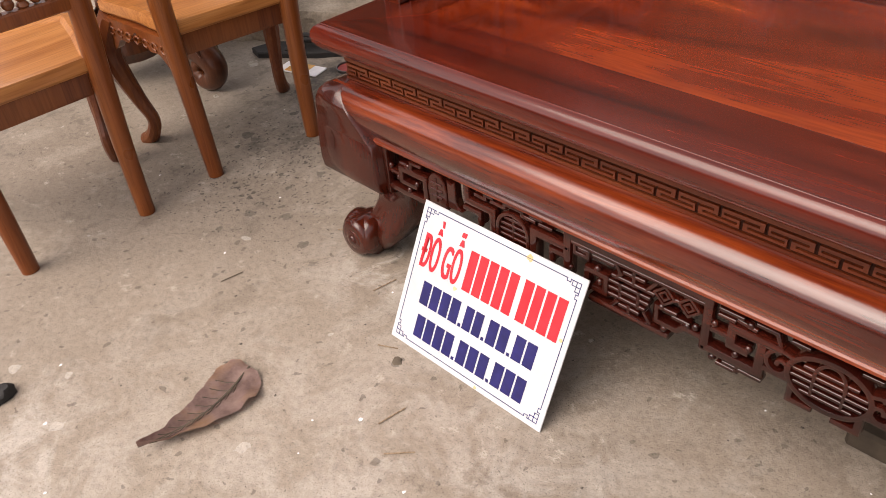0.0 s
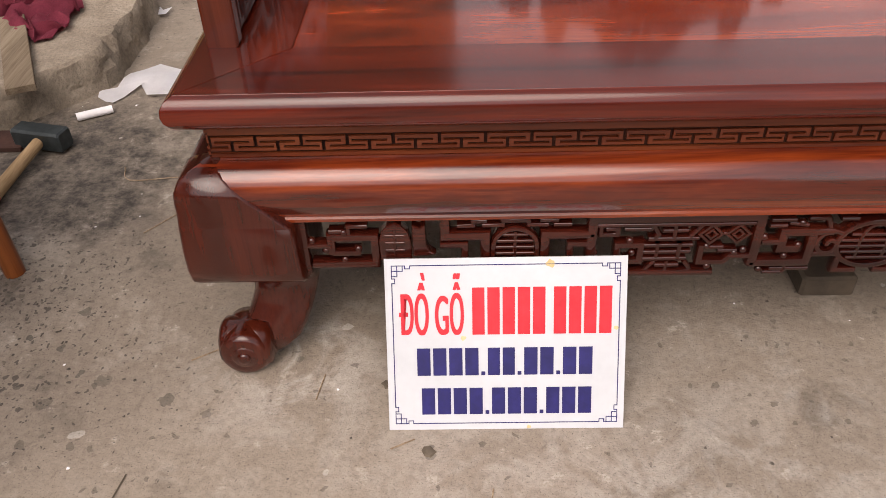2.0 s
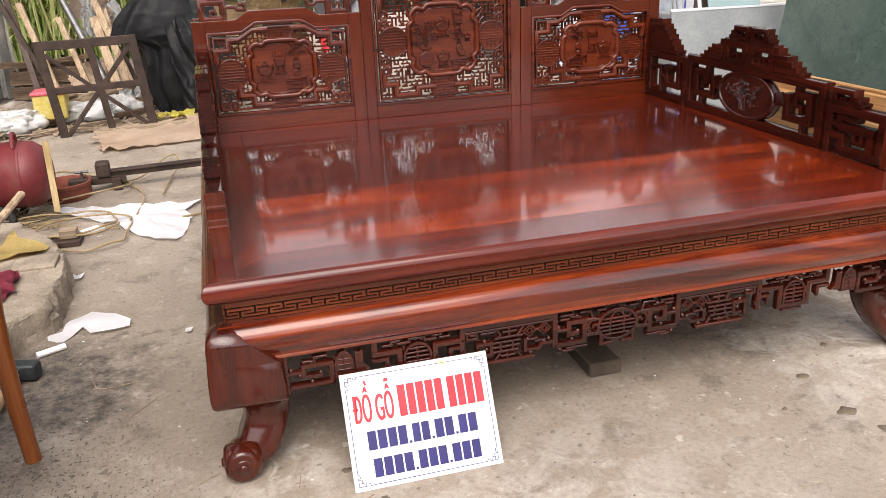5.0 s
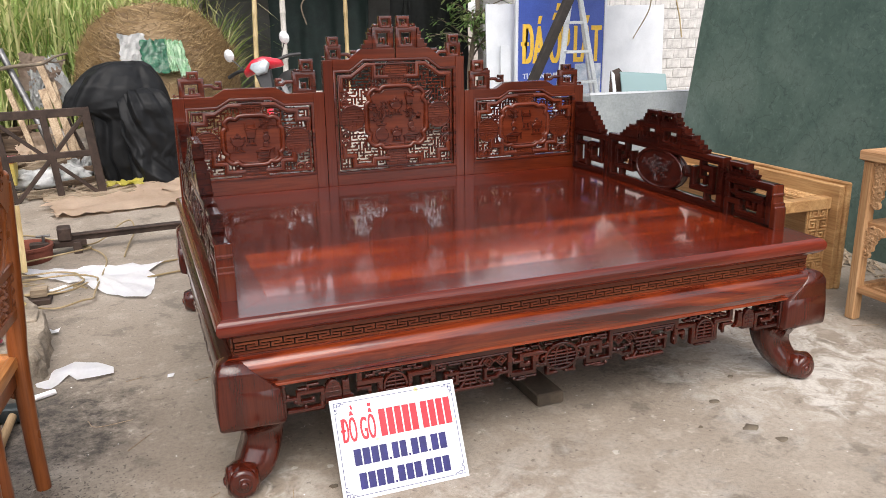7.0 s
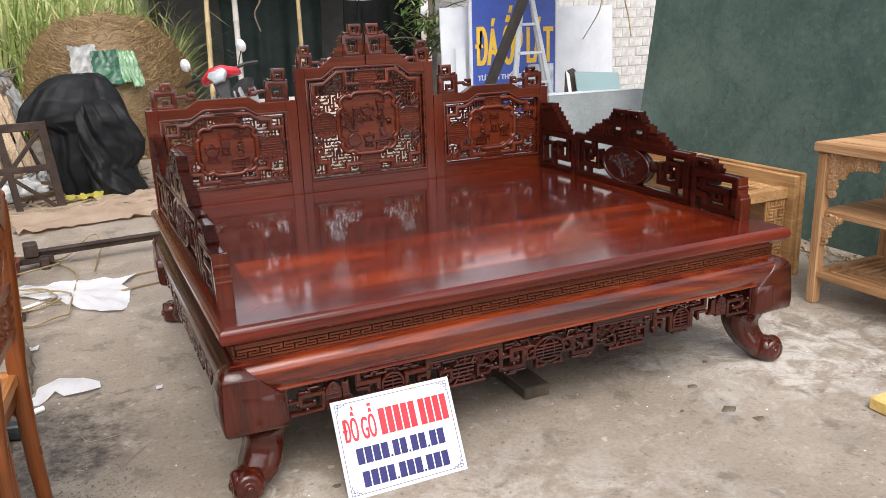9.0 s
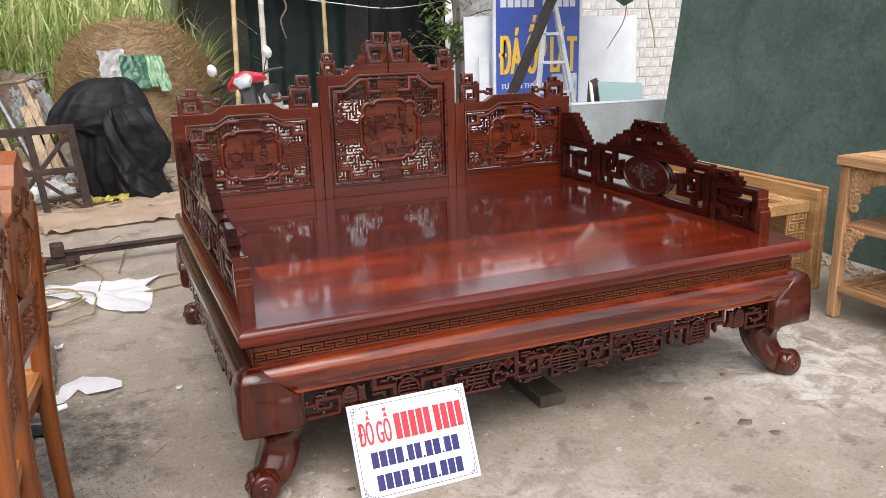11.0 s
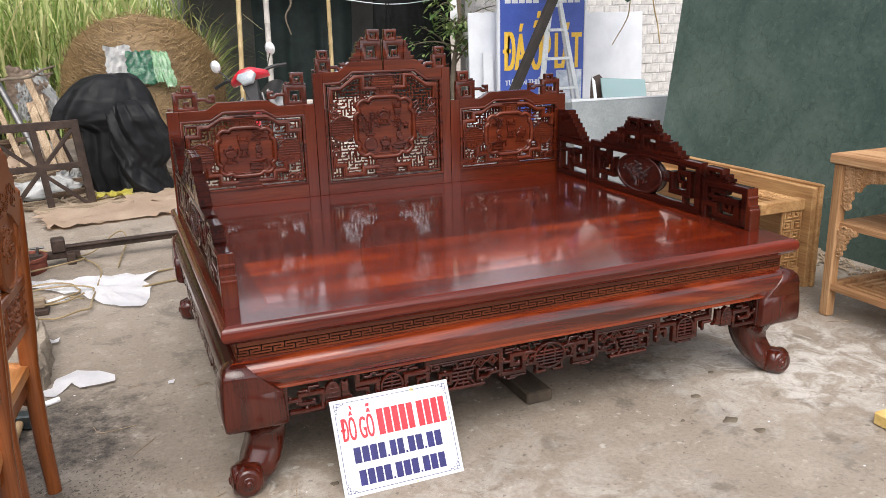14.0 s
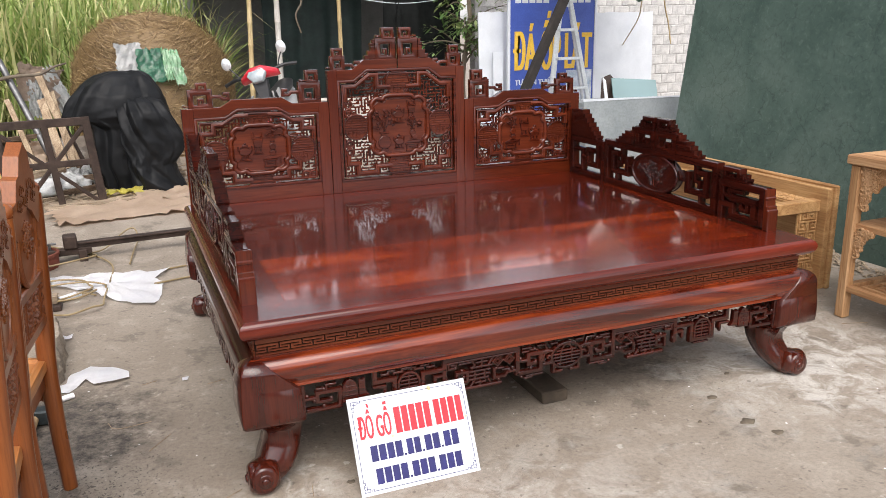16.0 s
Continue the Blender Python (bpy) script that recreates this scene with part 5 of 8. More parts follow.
for k in range(5):
    b = B()
    box(b, (0, 0, 0), (0.224, 0.03, 0.120), 0.005)
    for v in b.verts:
        v.co += Vector((rnd.uniform(-0.006, 0.006), rnd.uniform(-0.004, 0.004), rnd.uniform(-0.005, 0.005)))
    shared.append(mesh_of(b, BRICK, 0))
rest = B()
for j in range(22):
    for i in range(22):
        x = 4.1 + i * 0.235 + (0.117 if j % 2 else 0)
        z = 0.012 + j * 0.132
        if i < 14:
            ob = new("brick", shared[(i * 7 + j * 3) % 5])
            ob.parent = wall
            ob.matrix_basis = pose(x + rnd.uniform(-0.007, 0.007), WY + rnd.uniform(0.001, 0.009), z, 0, rnd.uniform(-0.8, 0.8), 0)
        else:
            box(rest, (x, WY - rnd.uniform(0.0, 0.010), z), (x + 0.224, WY + 0.03, z + 0.120), 0.005)
tagged(part("brickwork", rest, BRICK, wall, smooth=0), kind="stuff")

# low pale wall added before the shed, to brighten the pierced back's gaps
bm = B()
box(bm, (1.02, 6.45, 0), (2.62, 6.57, 0.64), 0.01)
solo("wall_low", bm, rough_paint("pale_wall", (0.40, 0.36, 0.32), (0.56, 0.52, 0.47), 0.9, 3, 0, 0, 0.3), "low pale wall added behind the pierced bed back", "wall", kind="structure")

# shed: dark inside, open to the yard
for nm, lo, hi, mt, lb in (("wall_shed_back", (0.72, 9.6, 0), (4.05, 9.75, 2.04), PLASTER_DARK, "sooty plastered back wall of the shed"),
                          ("wall_shed_side", (0.72, 9.3, 0), (0.87, 9.6, 2.04), PLASTER_DARK, "sooty plastered side wall of the shed"),
                          ("wall_shed_pier", (3.25, 7.9, 0), (4.05, 8.05, 2.04), PLASTER_DARK, "grey plastered pier of the shed"),
                          ("roof_shed", (0.72, 7.5, 2.04), (4.3, 9.9, 2.10), STEEL_DARK, "low sheet-metal shed roof")):
    bm = B()
    box(bm, lo, hi, 0.004)
    solo(nm, bm, mt, lb, "roof" if "roof" in nm else "wall", kind="structure", smooth=0)


def cloth(bm, w, h, m, folds, depth, nu=36, nv=10, seed=0, gather=0.0):
    """A hanging sheet in the local xz plane of m with upright folds."""
    rnd = random.Random(seed)
    ph = [rnd.uniform(0, 6.28) for _ in range(4)]
    rows = []
    for j in range(nv + 1):
        f = j / nv
        row = []
        for i in range(nu + 1):
            u = i / nu
            y = depth * (math.sin(u * folds * 6.28 + ph[0] + f * 0.6) + 0.5 * math.sin(u * folds * 14 + ph[1] - f)) * (0.35 + 0.65 * f)
            x = (u - 0.5) * w * (1 - gather * (1 - f)) + 0.01 * math.sin(f * 9 + u * 20 + ph[2])
            row.append(bm.verts.new(m @ Vector((x, y, -f * h))))
        rows.append(row)
    for a, b in zip(rows, rows[1:]):
        for i in range(nu):
            bm.faces.new((a[i], a[i + 1], b[i + 1], b[i]))


def thicken(bm, t=0.003):
    bmesh.ops.solidify(bm, geom=bm.faces[:], thickness=t)


bm = B()
cloth(bm, 1.25, 1.93, pose(2.15, 8.0, 2.03), 3, 0.04, seed=1)
thicken(bm)
solo("curtain", bm, CURTAIN, "dark green plastic sheet hanging in the shed opening", "curtain", smooth=60, loc=(2.15, 8.0, 0.1))
bm = B()
cloth(bm, 1.0, 1.83, pose(3.30, 7.2, 1.98), 4, 0.03, seed=2)
thicken(bm)
solo("shade_net", bm, NETTING, "black shade net hanging from a line", "net", smooth=60, loc=(3.3, 7.2, 0.15))
bm = B()
cloth(bm, 0.16, 0.42, pose(2.93, 7.0, 1.66), 2, 0.02, seed=5, gather=0.6)
thicken(bm)
solo("black_cloth", bm, NETTING, "black cloth bunched over the clothes line", "cloth", smooth=60, loc=(2.93, 7.0, 1.24))
bm = B()
tube(bm, curve([(0.9, 7.0, 1.89), (2.31, 7.0, 1.71), (2.98, 7.0, 1.64), (3.59, 7.0, 1.70), (4.1, 7.0, 1.79)], 8), 0.005, 6)
solo("clothes_line", bm, WHITE, "white rope clothes line strung across the shed front", "rope", loc=(2.5, 7.0, 2.0))


def pole(x, y, h, r, lean=0.0, mat=BAMBOO):
    th = thing("bamboo_post", "yellowed bamboo post standing upright before the shed", "post", (x, y, 0), group="bamboo posts of the shed")
    b = B()
    pts, rs = [], []
    n = 9
    for i in range(n):
        z0, z1 = h * i / n, h * (i + 1) / n
        for z, k in ((z0 + 0.004, 1.0), ((z0 + z1) / 2, 0.94), (z1 - 0.02, 0.97), (z1 - 0.008, 1.12)):
            pts.append((x + lean * z, y, z))
            rs.append(r * k * (1 - 0.12 * z / h))
    tube(b, pts, rs, 12)
    part("culm", b, mat, th)


pole(1.16, 7.0, 2.2, 0.030, 0.035)
pole(1.50, 7.0, 2.2, 0.034, 0.01, rough_paint("limewashed_pole", (0.42, 0.40, 0.36), (0.58, 0.56, 0.52), 0.8, 7))
pole(2.22, 7.0, 2.2, 0.026, 0.0)

# ---- green stone slabs leaning along the near wall ----
for k, (x0, y0, y1, hgt) in enumerate(((3.745, -1.6, 2.98, 2.15), (3.835, -1.2, 2.6, 1.9))):
    b = B()
    m = frame_of((x0, y1, 0.0), (0, -1, 0), (0.13, 0, 1))
    slab(b, [(0, 0), (y1 - y0, 0), (y1 - y0, hgt), (0.015, hgt)], m, -0.03, 0.0, 0.002)
    solo("stone_slab", b, STONE, "large dark green veined marble slab leaning upright on edge", "stone slab", "leaning marble slabs", smooth=0, loc=(x0 + 0.1, (y0 + y1) / 2, 0.0))
# unseen wall added behind the slabs, kept low to let sky light in
bm = B()
box(bm, (4.22, -4.0, 0), (4.37, 3.0, 2.2))
solo("wall_east", bm, BLOCK, "unseen plain grey block wall added behind the stone slabs", "wall", kind="structure", smooth=0)

# ---- grey box and glass behind the bed ----
b = B()
m = frame_of((3.22, 3.26, 0.0), (1, 0, 0), (0, 0.13, 1))
slab(b, [(0, 0), (0.97, 0), (0.94, 0.78), (0, 0.795)], m, -0.018, 0.0, 0.001)
pan = thing("stone_panel", "pale grey stone panel with a white raw edge leaning upright", "stone panel", (3.6, 3.25, 0))
part("face", b, GREY_BOX, pan, smooth=0)
b = B()
slab(b, [(-0.005, 0.786), (0.945, 0.781), (0.945, 0.792), (-0.005, 0.806)], m, -0.03, 0.004)
part("edge_strip", b, WHITE, pan, smooth=0)


def glass():
    mt, nt, b = shader("pale_glass", 0.06, 0, 0)
    b.inputs["Base Color"].default_value = (0.30, 0.44, 0.45, 1)
    b.inputs["Transmission Weight"].default_value = 0.35
    return mt


GLASS = glass()
for k, (x, y, w, h, mt, nm, lb) in enumerate(((4.16, 4.30, 0.50, 0.25, GLASS, "glass_sheet", "pale aqua glass sheet leaning on a stack"), (4.06, 4.38, 0.40, 0.28, STEEL_DARK, "dark_tile", "dark stone offcut leaning behind the glass"), (4.04, 4.26, 0.03, 0.27, WHITE, "white_batten", "white batten leaning by the glass"))):
    b = B()
    m = frame_of((x - 0.02, y, 0.64), (1, 0, 0), (0.05, 0.35, 1))
    slab(b, [(0, 0), (w, 0), (w, h - 0.04), (0.0, h)] if k != 1 else [(0, 0), (w, 0), (w * 0.35, h), (0.05, h * 0.9)], m, -0.012, 0.0, 0.001)
    solo(nm, b, mt, lb, nm.replace("_", " "), smooth=0, loc=(x, y, 0.64))
bm = B()
box(bm, (3.95, 4.22, 0), (4.95, 4.9, 0.64), 0.01)
box(bm, (3.3, 3.44, 0), (4.05, 3.9, 0.60), 0.01)
solo("tile_stack", bm, GREY_BOX, "stack of pale grey stone tiles", "tile stack", loc=(4.4, 4.6, 0), smooth=0)

# ---- blue shop sign, ladder and white boards ----
shop = thing("shop_sign", "tall blue shop banner with yellow and white lettering on a frame", "sign", (4.5, 6.0, 0))
SX0, SX1 = 3.885, 4.965
b = B()
box(b, (SX0, 6.0, 0.05), (SX1, 6.02, 2.45), 0.002)
part("banner", b, SIGN_BLUE, shop, smooth=0)
b = B()
for lo, hi in (((SX0 - 0.03, 5.992, 0.0), (SX0, 6.03, 2.48)), ((SX1, 5.992, 0.0), (SX1 + 0.03, 6.03, 2.48)), ((SX0, 5.992, 2.45), (SX1, 6.03, 2.48)), ((SX0, 5.992, 0.02), (SX1, 6.03, 0.05))):
    box(b, lo, hi, 0.003)
part("frame", b, WHITE, shop, smooth=0)
ms = frame_of((SX0, 5.9995, 0), (1, 0, 0), (0, 0, 1))
lettering("ĐÁ ỐP LÁT", at_uv(ms, 0.035, 0.875), 0.645, 1.02, YELLOW, shop, 0.002, bold=0.012)
lettering("TƯ VẤN THIẾT KẾ", at_uv(ms, 0.06, 0.715), 0.09, 0.62, WHITE, shop, 0.002, bold=0.003)
blocks(shop, WHITE, "name_block", ms, 0.06, 1.605, 0.12, [0.072] * 5 + [-0.08] + [0.072] * 5, 0.016)
b = B()
box(b, (0.72, 0.40, 0.0), (1.06, 0.86, 0.002), 0, ms)
part("picture", b, rough_paint("washed_photo", (0.30, 0.38, 0.48), (0.62, 0.66, 0.70), 0.5, 9), shop, "pale blue photo print", smooth=0)

lad = thing("step_ladder", "aluminium step ladder standing open before the sign", "ladder", (4.5, 5.6, 0))
for p, q, w in (((4.14, 5.62, 0.0), (4.27, 5.55, 1.75), 0.06), ((4.76, 5.55, 0.0), (4.31, 5.5, 1.75), 0.05), ((4.27, 5.95, 0.0), (4.33, 5.6, 1.72), 0.035), ((4.90, 5.95, 0.0), (4.37, 5.6, 1.72), 0.035)):
    b = B()
    rod(b, p, q, w, 0.03, (0, 1, 0))
    part("rail", b, ALU, lad)
for z in (0.35, 0.68, 1.0, 1.3, 1.55):
    b = B()
    xa = 4.14 + 0.075 * z
    xb = 4.76 - 0.257 * z
    box(b, (xa, 5.50, z), (xb, 5.58, z + 0.03), 0.004)
    part("tread", b, ALU, lad)

for x0, x1, y, h, lb, d in ((3.58, 4.02, 6.12, 1.52, "white melamine board standing behind the sign", 0.02), (3.72, 3.84, 6.05, 1.08, "narrow white batten standing upright", 0.02), (5.06, 5.87, 6.08, 1.50, "large white board leaning with a torn top edge", 0.02), (5.0, 5.75, 6.22, 1.45, "white board leaning behind another", 0.02)):
    b = B()
    m = frame_of((x0, y, 0), (1, 0, 0), (0, 0.04, 1))
    rnd = random.Random(int(x0 * 10))
    top = [(x1 - x0 - (x1 - x0) * i / 8, h + (rnd.uniform(-0.012, 0.004) if 0 < i < 8 else 0)) for i in range(9)]
    slab(b, [(0, 0), (x1 - x0, 0)] + top, m, -d, 0.0)
    solo("white_board", b, WHITE, lb, "board", smooth=0, loc=((x0 + x1) / 2, y, 0))

# dark leaning prop and the awning corner it holds
bm = B()
rod(bm, (2.88, 4.47, 0.0), (4.27, 4.53, 2.75), 0.085, 0.07, (0, 1, 0), 0.15)
solo("awning_prop", bm, rough_paint("dark_prop_wood", (0.012, 0.010, 0.009), (0.03, 0.025, 0.021), 0.9, 9), "dark wooden prop leaning up to the awning", "prop", loc=(2.72, 4.42, 0))
bm = B()
rows = []
for j in range(7):
    row = []
    for i in range(13):
        u, f = i / 12, j / 6
        row.append(bm.verts.new((3.95 + 1.2 * u, 4.42 + 1.4 * f, 2.0 - 0.44 * math.exp(-((u - 0.44) / 0.24) ** 2) * (1 - f) + 0.75 * f + 0.02 * math.sin(u * 15))))
    rows.append(row)
for a, c in zip(rows, rows[1:]):
    for i in range(12):
        bm.faces.new((a[i], a[i + 1], c[i + 1], c[i]))
thicken(bm, 0.004)
solo("awning", bm, rough_paint("green_canvas", (0.010, 0.035, 0.018), (0.02, 0.06, 0.03), 0.7, 8), "sagging dark green canvas awning tied to a prop", "awning", smooth=60, loc=(4.7, 4.6, 2.3))
bm = B()
tube(bm, curve([(4.49, 4.43, 1.57), (4.85, 5.0, 1.40), (5.6, 6.4, 1.05), (6.1, 7.2, 0.8)], 6), 0.006, 6)
tube(bm, curve([(5.15, 5.0, 2.6), (5.2, 5.05, 1.7), (5.32, 5.1, 1.35), (5.36, 5.1, 1.15)], 6), 0.008, 6)
solo("guy_rope", bm, BAMBOO, "tan guy ropes tied to the awning corner", "rope", loc=(4.66, 4.43, 1.6))

# ---- shrub ----
shrub = thing("shrub_tree", "small broadleaf tree with drooping glossy green leaves", "tree", (3.66, 6.75, 0))
b = B()
tube(b, curve([(3.66, 6.75, 0), (3.63, 6.75, 0.8), (3.71, 6.7, 1.5), (3.61, 6.75, 2.3), (3.66, 6.7, 2.9)], 5), [0.04 - 0.0012 * i for i in range(21)], 8)
rnd = random.Random(21)
tips = []
for k in range(46):
    z = rnd.uniform(0.9, 2.9)
    a = rnd.uniform(0, 6.28)
    l = rnd.uniform(0.25, 0.62)
    p0 = Vector((3.66, 6.72, z))
    p1 = p0 + Vector((math.cos(a) * l, math.sin(a) * l * 0.7, rnd.uniform(-0.05, 0.35)))
    tube(b, curve([p0, (p0 + p1) / 2 + Vector((0, 0, 0.05)), p1], 4), [0.012 - 0.001 * i for i in range(9)], 6)
    tips.append((p0, p1))
part("trunk", b, BARK, shrub)


def leaf_blade(bm, p, d, up, l, w, bend=0.2):
    """A pointed leaf of four quads along d."""
    d = Vector(d).normalized()
    s = d.cross(Vector(up))
    s = s.normalized() if s.length > 1e-4 else d.orthogonal().normalized()
    n = s.cross(d)
    prev = None
    for i, (f, k) in enumerate(((0, 0.15), (0.3, 0.9), (0.65, 0.8), (1.0, 0.02))):
        c = Vector(p) + d * l * f - n * bend * l * f * f
        a, e = bm.verts.new(c - s * w * k / 2), bm.verts.new(c + s * w * k / 2)
        if prev:
            bm.faces.new((prev[0], prev[1], e, a))
        prev = (a, e)


b = B()
for p0, p1 in tips:
    for k in range(34):
        f = rnd.uniform(0.3, 1.05)
        p = p0.lerp(p1, f) + Vector((rnd.gauss(0, 0.05), rnd.gauss(0, 0.05), rnd.gauss(0, 0.05)))
        a = rnd.uniform(0, 6.28)
        leaf_blade(b, p, (math.cos(a), math.sin(a), rnd.uniform(-0.7, 0.4)), (0, 0, 1), rnd.uniform(0.07, 0.13), rnd.uniform(0.025, 0.042))
ob = part("crown", b, LEAF, shrub, smooth=0)

# ---- cane grass ----
b = B()
rnd = random.Random(31)
for k in range(7500):
    x, y = rnd.uniform(-5.2, 1.0), 8.9 + rnd.random() ** 1.4 * 3.4
    h = rnd.uniform(1.2, 2.7) * (1.0 if y < 10.2 else 1.35)
    a = rnd.uniform(0, 6.28)
    lean = rnd.uniform(0.05, 0.85)
    dx, dy = math.cos(a) * lean, math.sin(a) * lean
    w = rnd.uniform(0.018, 0.048)
    z0 = rnd.uniform(0.0, 1.1)
    L2 = h * rnd.uniform(0.45, 0.8)
    prev = None
    px, py = -math.sin(a) * w / 2, math.cos(a) * w / 2
    n = 5
    for i in range(n + 1):
        f = i / n
        c = Vector((x + dx * L2 * f * (0.4 + 0.8 * f), y + dy * L2 * f * (0.4 + 0.8 * f), z0 + L2 * (f - 0.55 * lean * f * f * f * 1.6)))
        kf = (1 - f) ** 0.6 * min(1.0, 0.5 + 2 * f)
        v = (b.verts.new(c + Vector((px, py, 0)) * kf), b.verts.new(c - Vector((px, py, 0)) * kf))
        if prev:
            b.faces.new((prev[0], prev[1], v[1], v[0]))
        prev = v
for k in range(420):
    x, y = rnd.uniform(0.76, 1.02), rnd.uniform(8.2, 9.0)
    d, h = Vector((rnd.uniform(-0.5, 0.6), rnd.uniform(-0.4, 0.3), 1.2)).normalized(), rnd.uniform(0.5, 1.3)
    z0, w = rnd.uniform(0, 0.9), rnd.uniform(0.012, 0.028)
    prev = None
    for i in range(6):
        f = i / 5
        c = Vector((x, y, z0)) + d * h * f + Vector((d.x * 0.5, d.y * 0.5, -0.35)) * h * f * f
        v = (b.verts.new(c + Vector((w / 2 * (1 - f * f), 0, 0))), b.verts.new(c - Vector((w / 2 * (1 - f * f), 0, 0))))
        if prev:
            b.faces.new((prev[0], prev[1], v[1], v[0]))
        prev = v
for k in range(260):
    x, y = rnd.uniform(-5.2, 1.0), 8.8 + rnd.random() * 3.0
    tube(b, [(x, y, 0), (x + rnd.uniform(-0.1, 0.1), y, 1.0), (x + rnd.uniform(-0.2, 0.2), y, rnd.uniform(1.3, 2.0))], 0.012, 5)
solo("cane_grass", b, CANE, "tall green and straw-coloured cane grass", "grass", kind="stuff", smooth=0)
# tall plain dark wall added beyond the cane to block sky reflections
bm = B()
box(bm, (-9.0, 13.0, 0), (0.45, 13.3, 9.2))
solo("sky_blocker_far", bm, BLOCKER_DARK, "tall dark wall added beyond the cane to block sky reflections", "wall", kind="structure", smooth=0)

# ---- haystack ----
hay = thing("haystack", "brown domed rice straw stack with plastic bags on it", "haystack", (0.20, 8.0, 0))
HC = Vector((0.20, 8.0, 0))
b = B()
prof = [(0.86, 0.0), (0.90, 0.33), (0.90, 0.71), (0.84, 1.04), (0.68, 1.33), (0.42, 1.52), (0.0, 1.59)]
rings = []
for r, z in prof:
    rings.append([(HC.x + r * math.cos(a) * (1 + 0.04 * math.sin(5 * a + z * 3)), HC.y + 0.8 * r * math.sin(a) * (1 + 0.04 * math.cos(4 * a)), z) for a in [6.283 * k / 28 for k in range(28)]])
loft(b, rings)
part("dome", b, STRAW, hay, smooth=70)
b = B()
rnd = random.Random(41)
for k in range(13000):
    z = rnd.uniform(0.0, 1.58)
    r = 0
    for (r0, z0), (r1, z1) in zip(prof, prof[1:]):
        if z0 <= z <= z1:
            r = r0 + (r1 - r0) * (z - z0) / (z1 - z0)
    a = rnd.uniform(2.9, 6.5)
    p = Vector((HC.x + r * math.cos(a), HC.y + 0.8 * r * math.sin(a), z))
    n = Vector((math.cos(a), math.sin(a), 0.35 + 0.6 * z / 1.6)).normalized()
    t = n.cross(Vector((0, 0, 1))).normalized()
    d = (t * rnd.uniform(-1, 1) + Vector((0, 0, -1)) * rnd.uniform(-0.3, 1.0) + n * rnd.uniform(-0.1, 0.12)).normalized()
    l = rnd.uniform(0.06, 0.16)
    s = d.cross(n).normalized() * rnd.uniform(0.0018, 0.0036)
    q0, q1 = p + n * rnd.uniform(-0.01, 0.03), p + d * l + n * rnd.uniform(0.0, 0.03)
    mid = (q0 + q1) / 2 + n * 0.008
    v = [b.verts.new(c) for c in (q0 - s, q0 + s, mid + s, mid - s, q1 + s * 0.5, q1 - s * 0.5)]
    b.faces.new(v[:4])
    b.faces.new((v[3], v[2], v[4], v[5]))
tagged(part("straw", b, STRAW, hay, smooth=0), kind="stuff")


def crumple(bm, w, h, m, amp, seed, nu=16, nv=12, ragged=0.0, drape=None):
    """A crumpled sheet in the local xy plane of m."""
    rnd = random.Random(seed)
    off = Vector((seed * 3.7, seed * 1.3, 0))
    rows = []
    for j in range(nv + 1):
        row = []
        for i in range(nu + 1):
            u, v = i / nu, j / nv
            x, y = (u - 0.5) * w, (v - 0.5) * h
            if i in (0, nu):
                x += rnd.uniform(-ragged, ragged) * w
            if j in (0, nv):
                y += rnd.uniform(-ragged, ragged) * h
            q = Vector((x * 6 / max(w, 0.01), y * 6 / max(w, 0.01), 0)) + off
            z = amp * (noise.noise(q) + 0.5 * noise.noise(q * 2.3) + 0.3 * abs(noise.noise(q * 4.1)))
            row.append(bm.verts.new(m @ Vector((x, y, z))))
        rows.append(row)
    for a, c in zip(rows, rows[1:]):
        for i in range(nu):
            bm.faces.new((a[i], a[i + 1], c[i + 1], c[i]))


PLASTIC = rough_paint("white_plastic_film", (0.40, 0.42, 0.42), (0.62, 0.63, 0.62), 0.25, 8, 0, 0.3, 0.3)
PLASTIC_G = rough_paint("green_plastic_film", (0.012, 0.10, 0.055), (0.03, 0.19, 0.10), 0.22, 9, 0, 0.4, 0.3, c3=(0.30, 0.50, 0.36))
PLASTIC_P = rough_paint("pale_green_film", (0.22, 0.52, 0.26), (0.45, 0.70, 0.46), 0.22, 9, 0, 0.4, 0.3, c3=(0.72, 0.80, 0.72))
for c, w, h, rz, mt, sd, lb in (((-0.06, 7.28, 1.09), 0.27, 0.36, 2, PLASTIC, 3, "clear white plastic bag draped on the haystack"), ((0.15, 7.24, 1.03), 0.27, 0.38, 6, PLASTIC_G, 4, "dark green printed plastic bag draped on the haystack"), ((0.32, 7.25, 1.03), 0.08, 0.36, 10, PLASTIC_P, 6, "bright green plastic strip draped on the haystack"), ((0.42, 7.27, 1.0), 0.14, 0.40, 26, PLASTIC_P, 7, "pale green plastic bag draped on the haystack")):
    b = B()
    crumple(b, w, h, pose(*c, 66, 0, rz), 0.028, sd, 14, 12, 0.05)
    thicken(b, 0.002)
    solo("plastic_bag", b, mt, lb, "plastic bag", "plastic bags on the haystack", smooth=60, loc=c)

# ---- tarpaulin over a machine ----
TARP_AT = Vector((-0.17, 5.52, 0))
cover = thing("covered_machine", "machine draped in a creased black tarpaulin", "tarpaulin", TARP_AT)


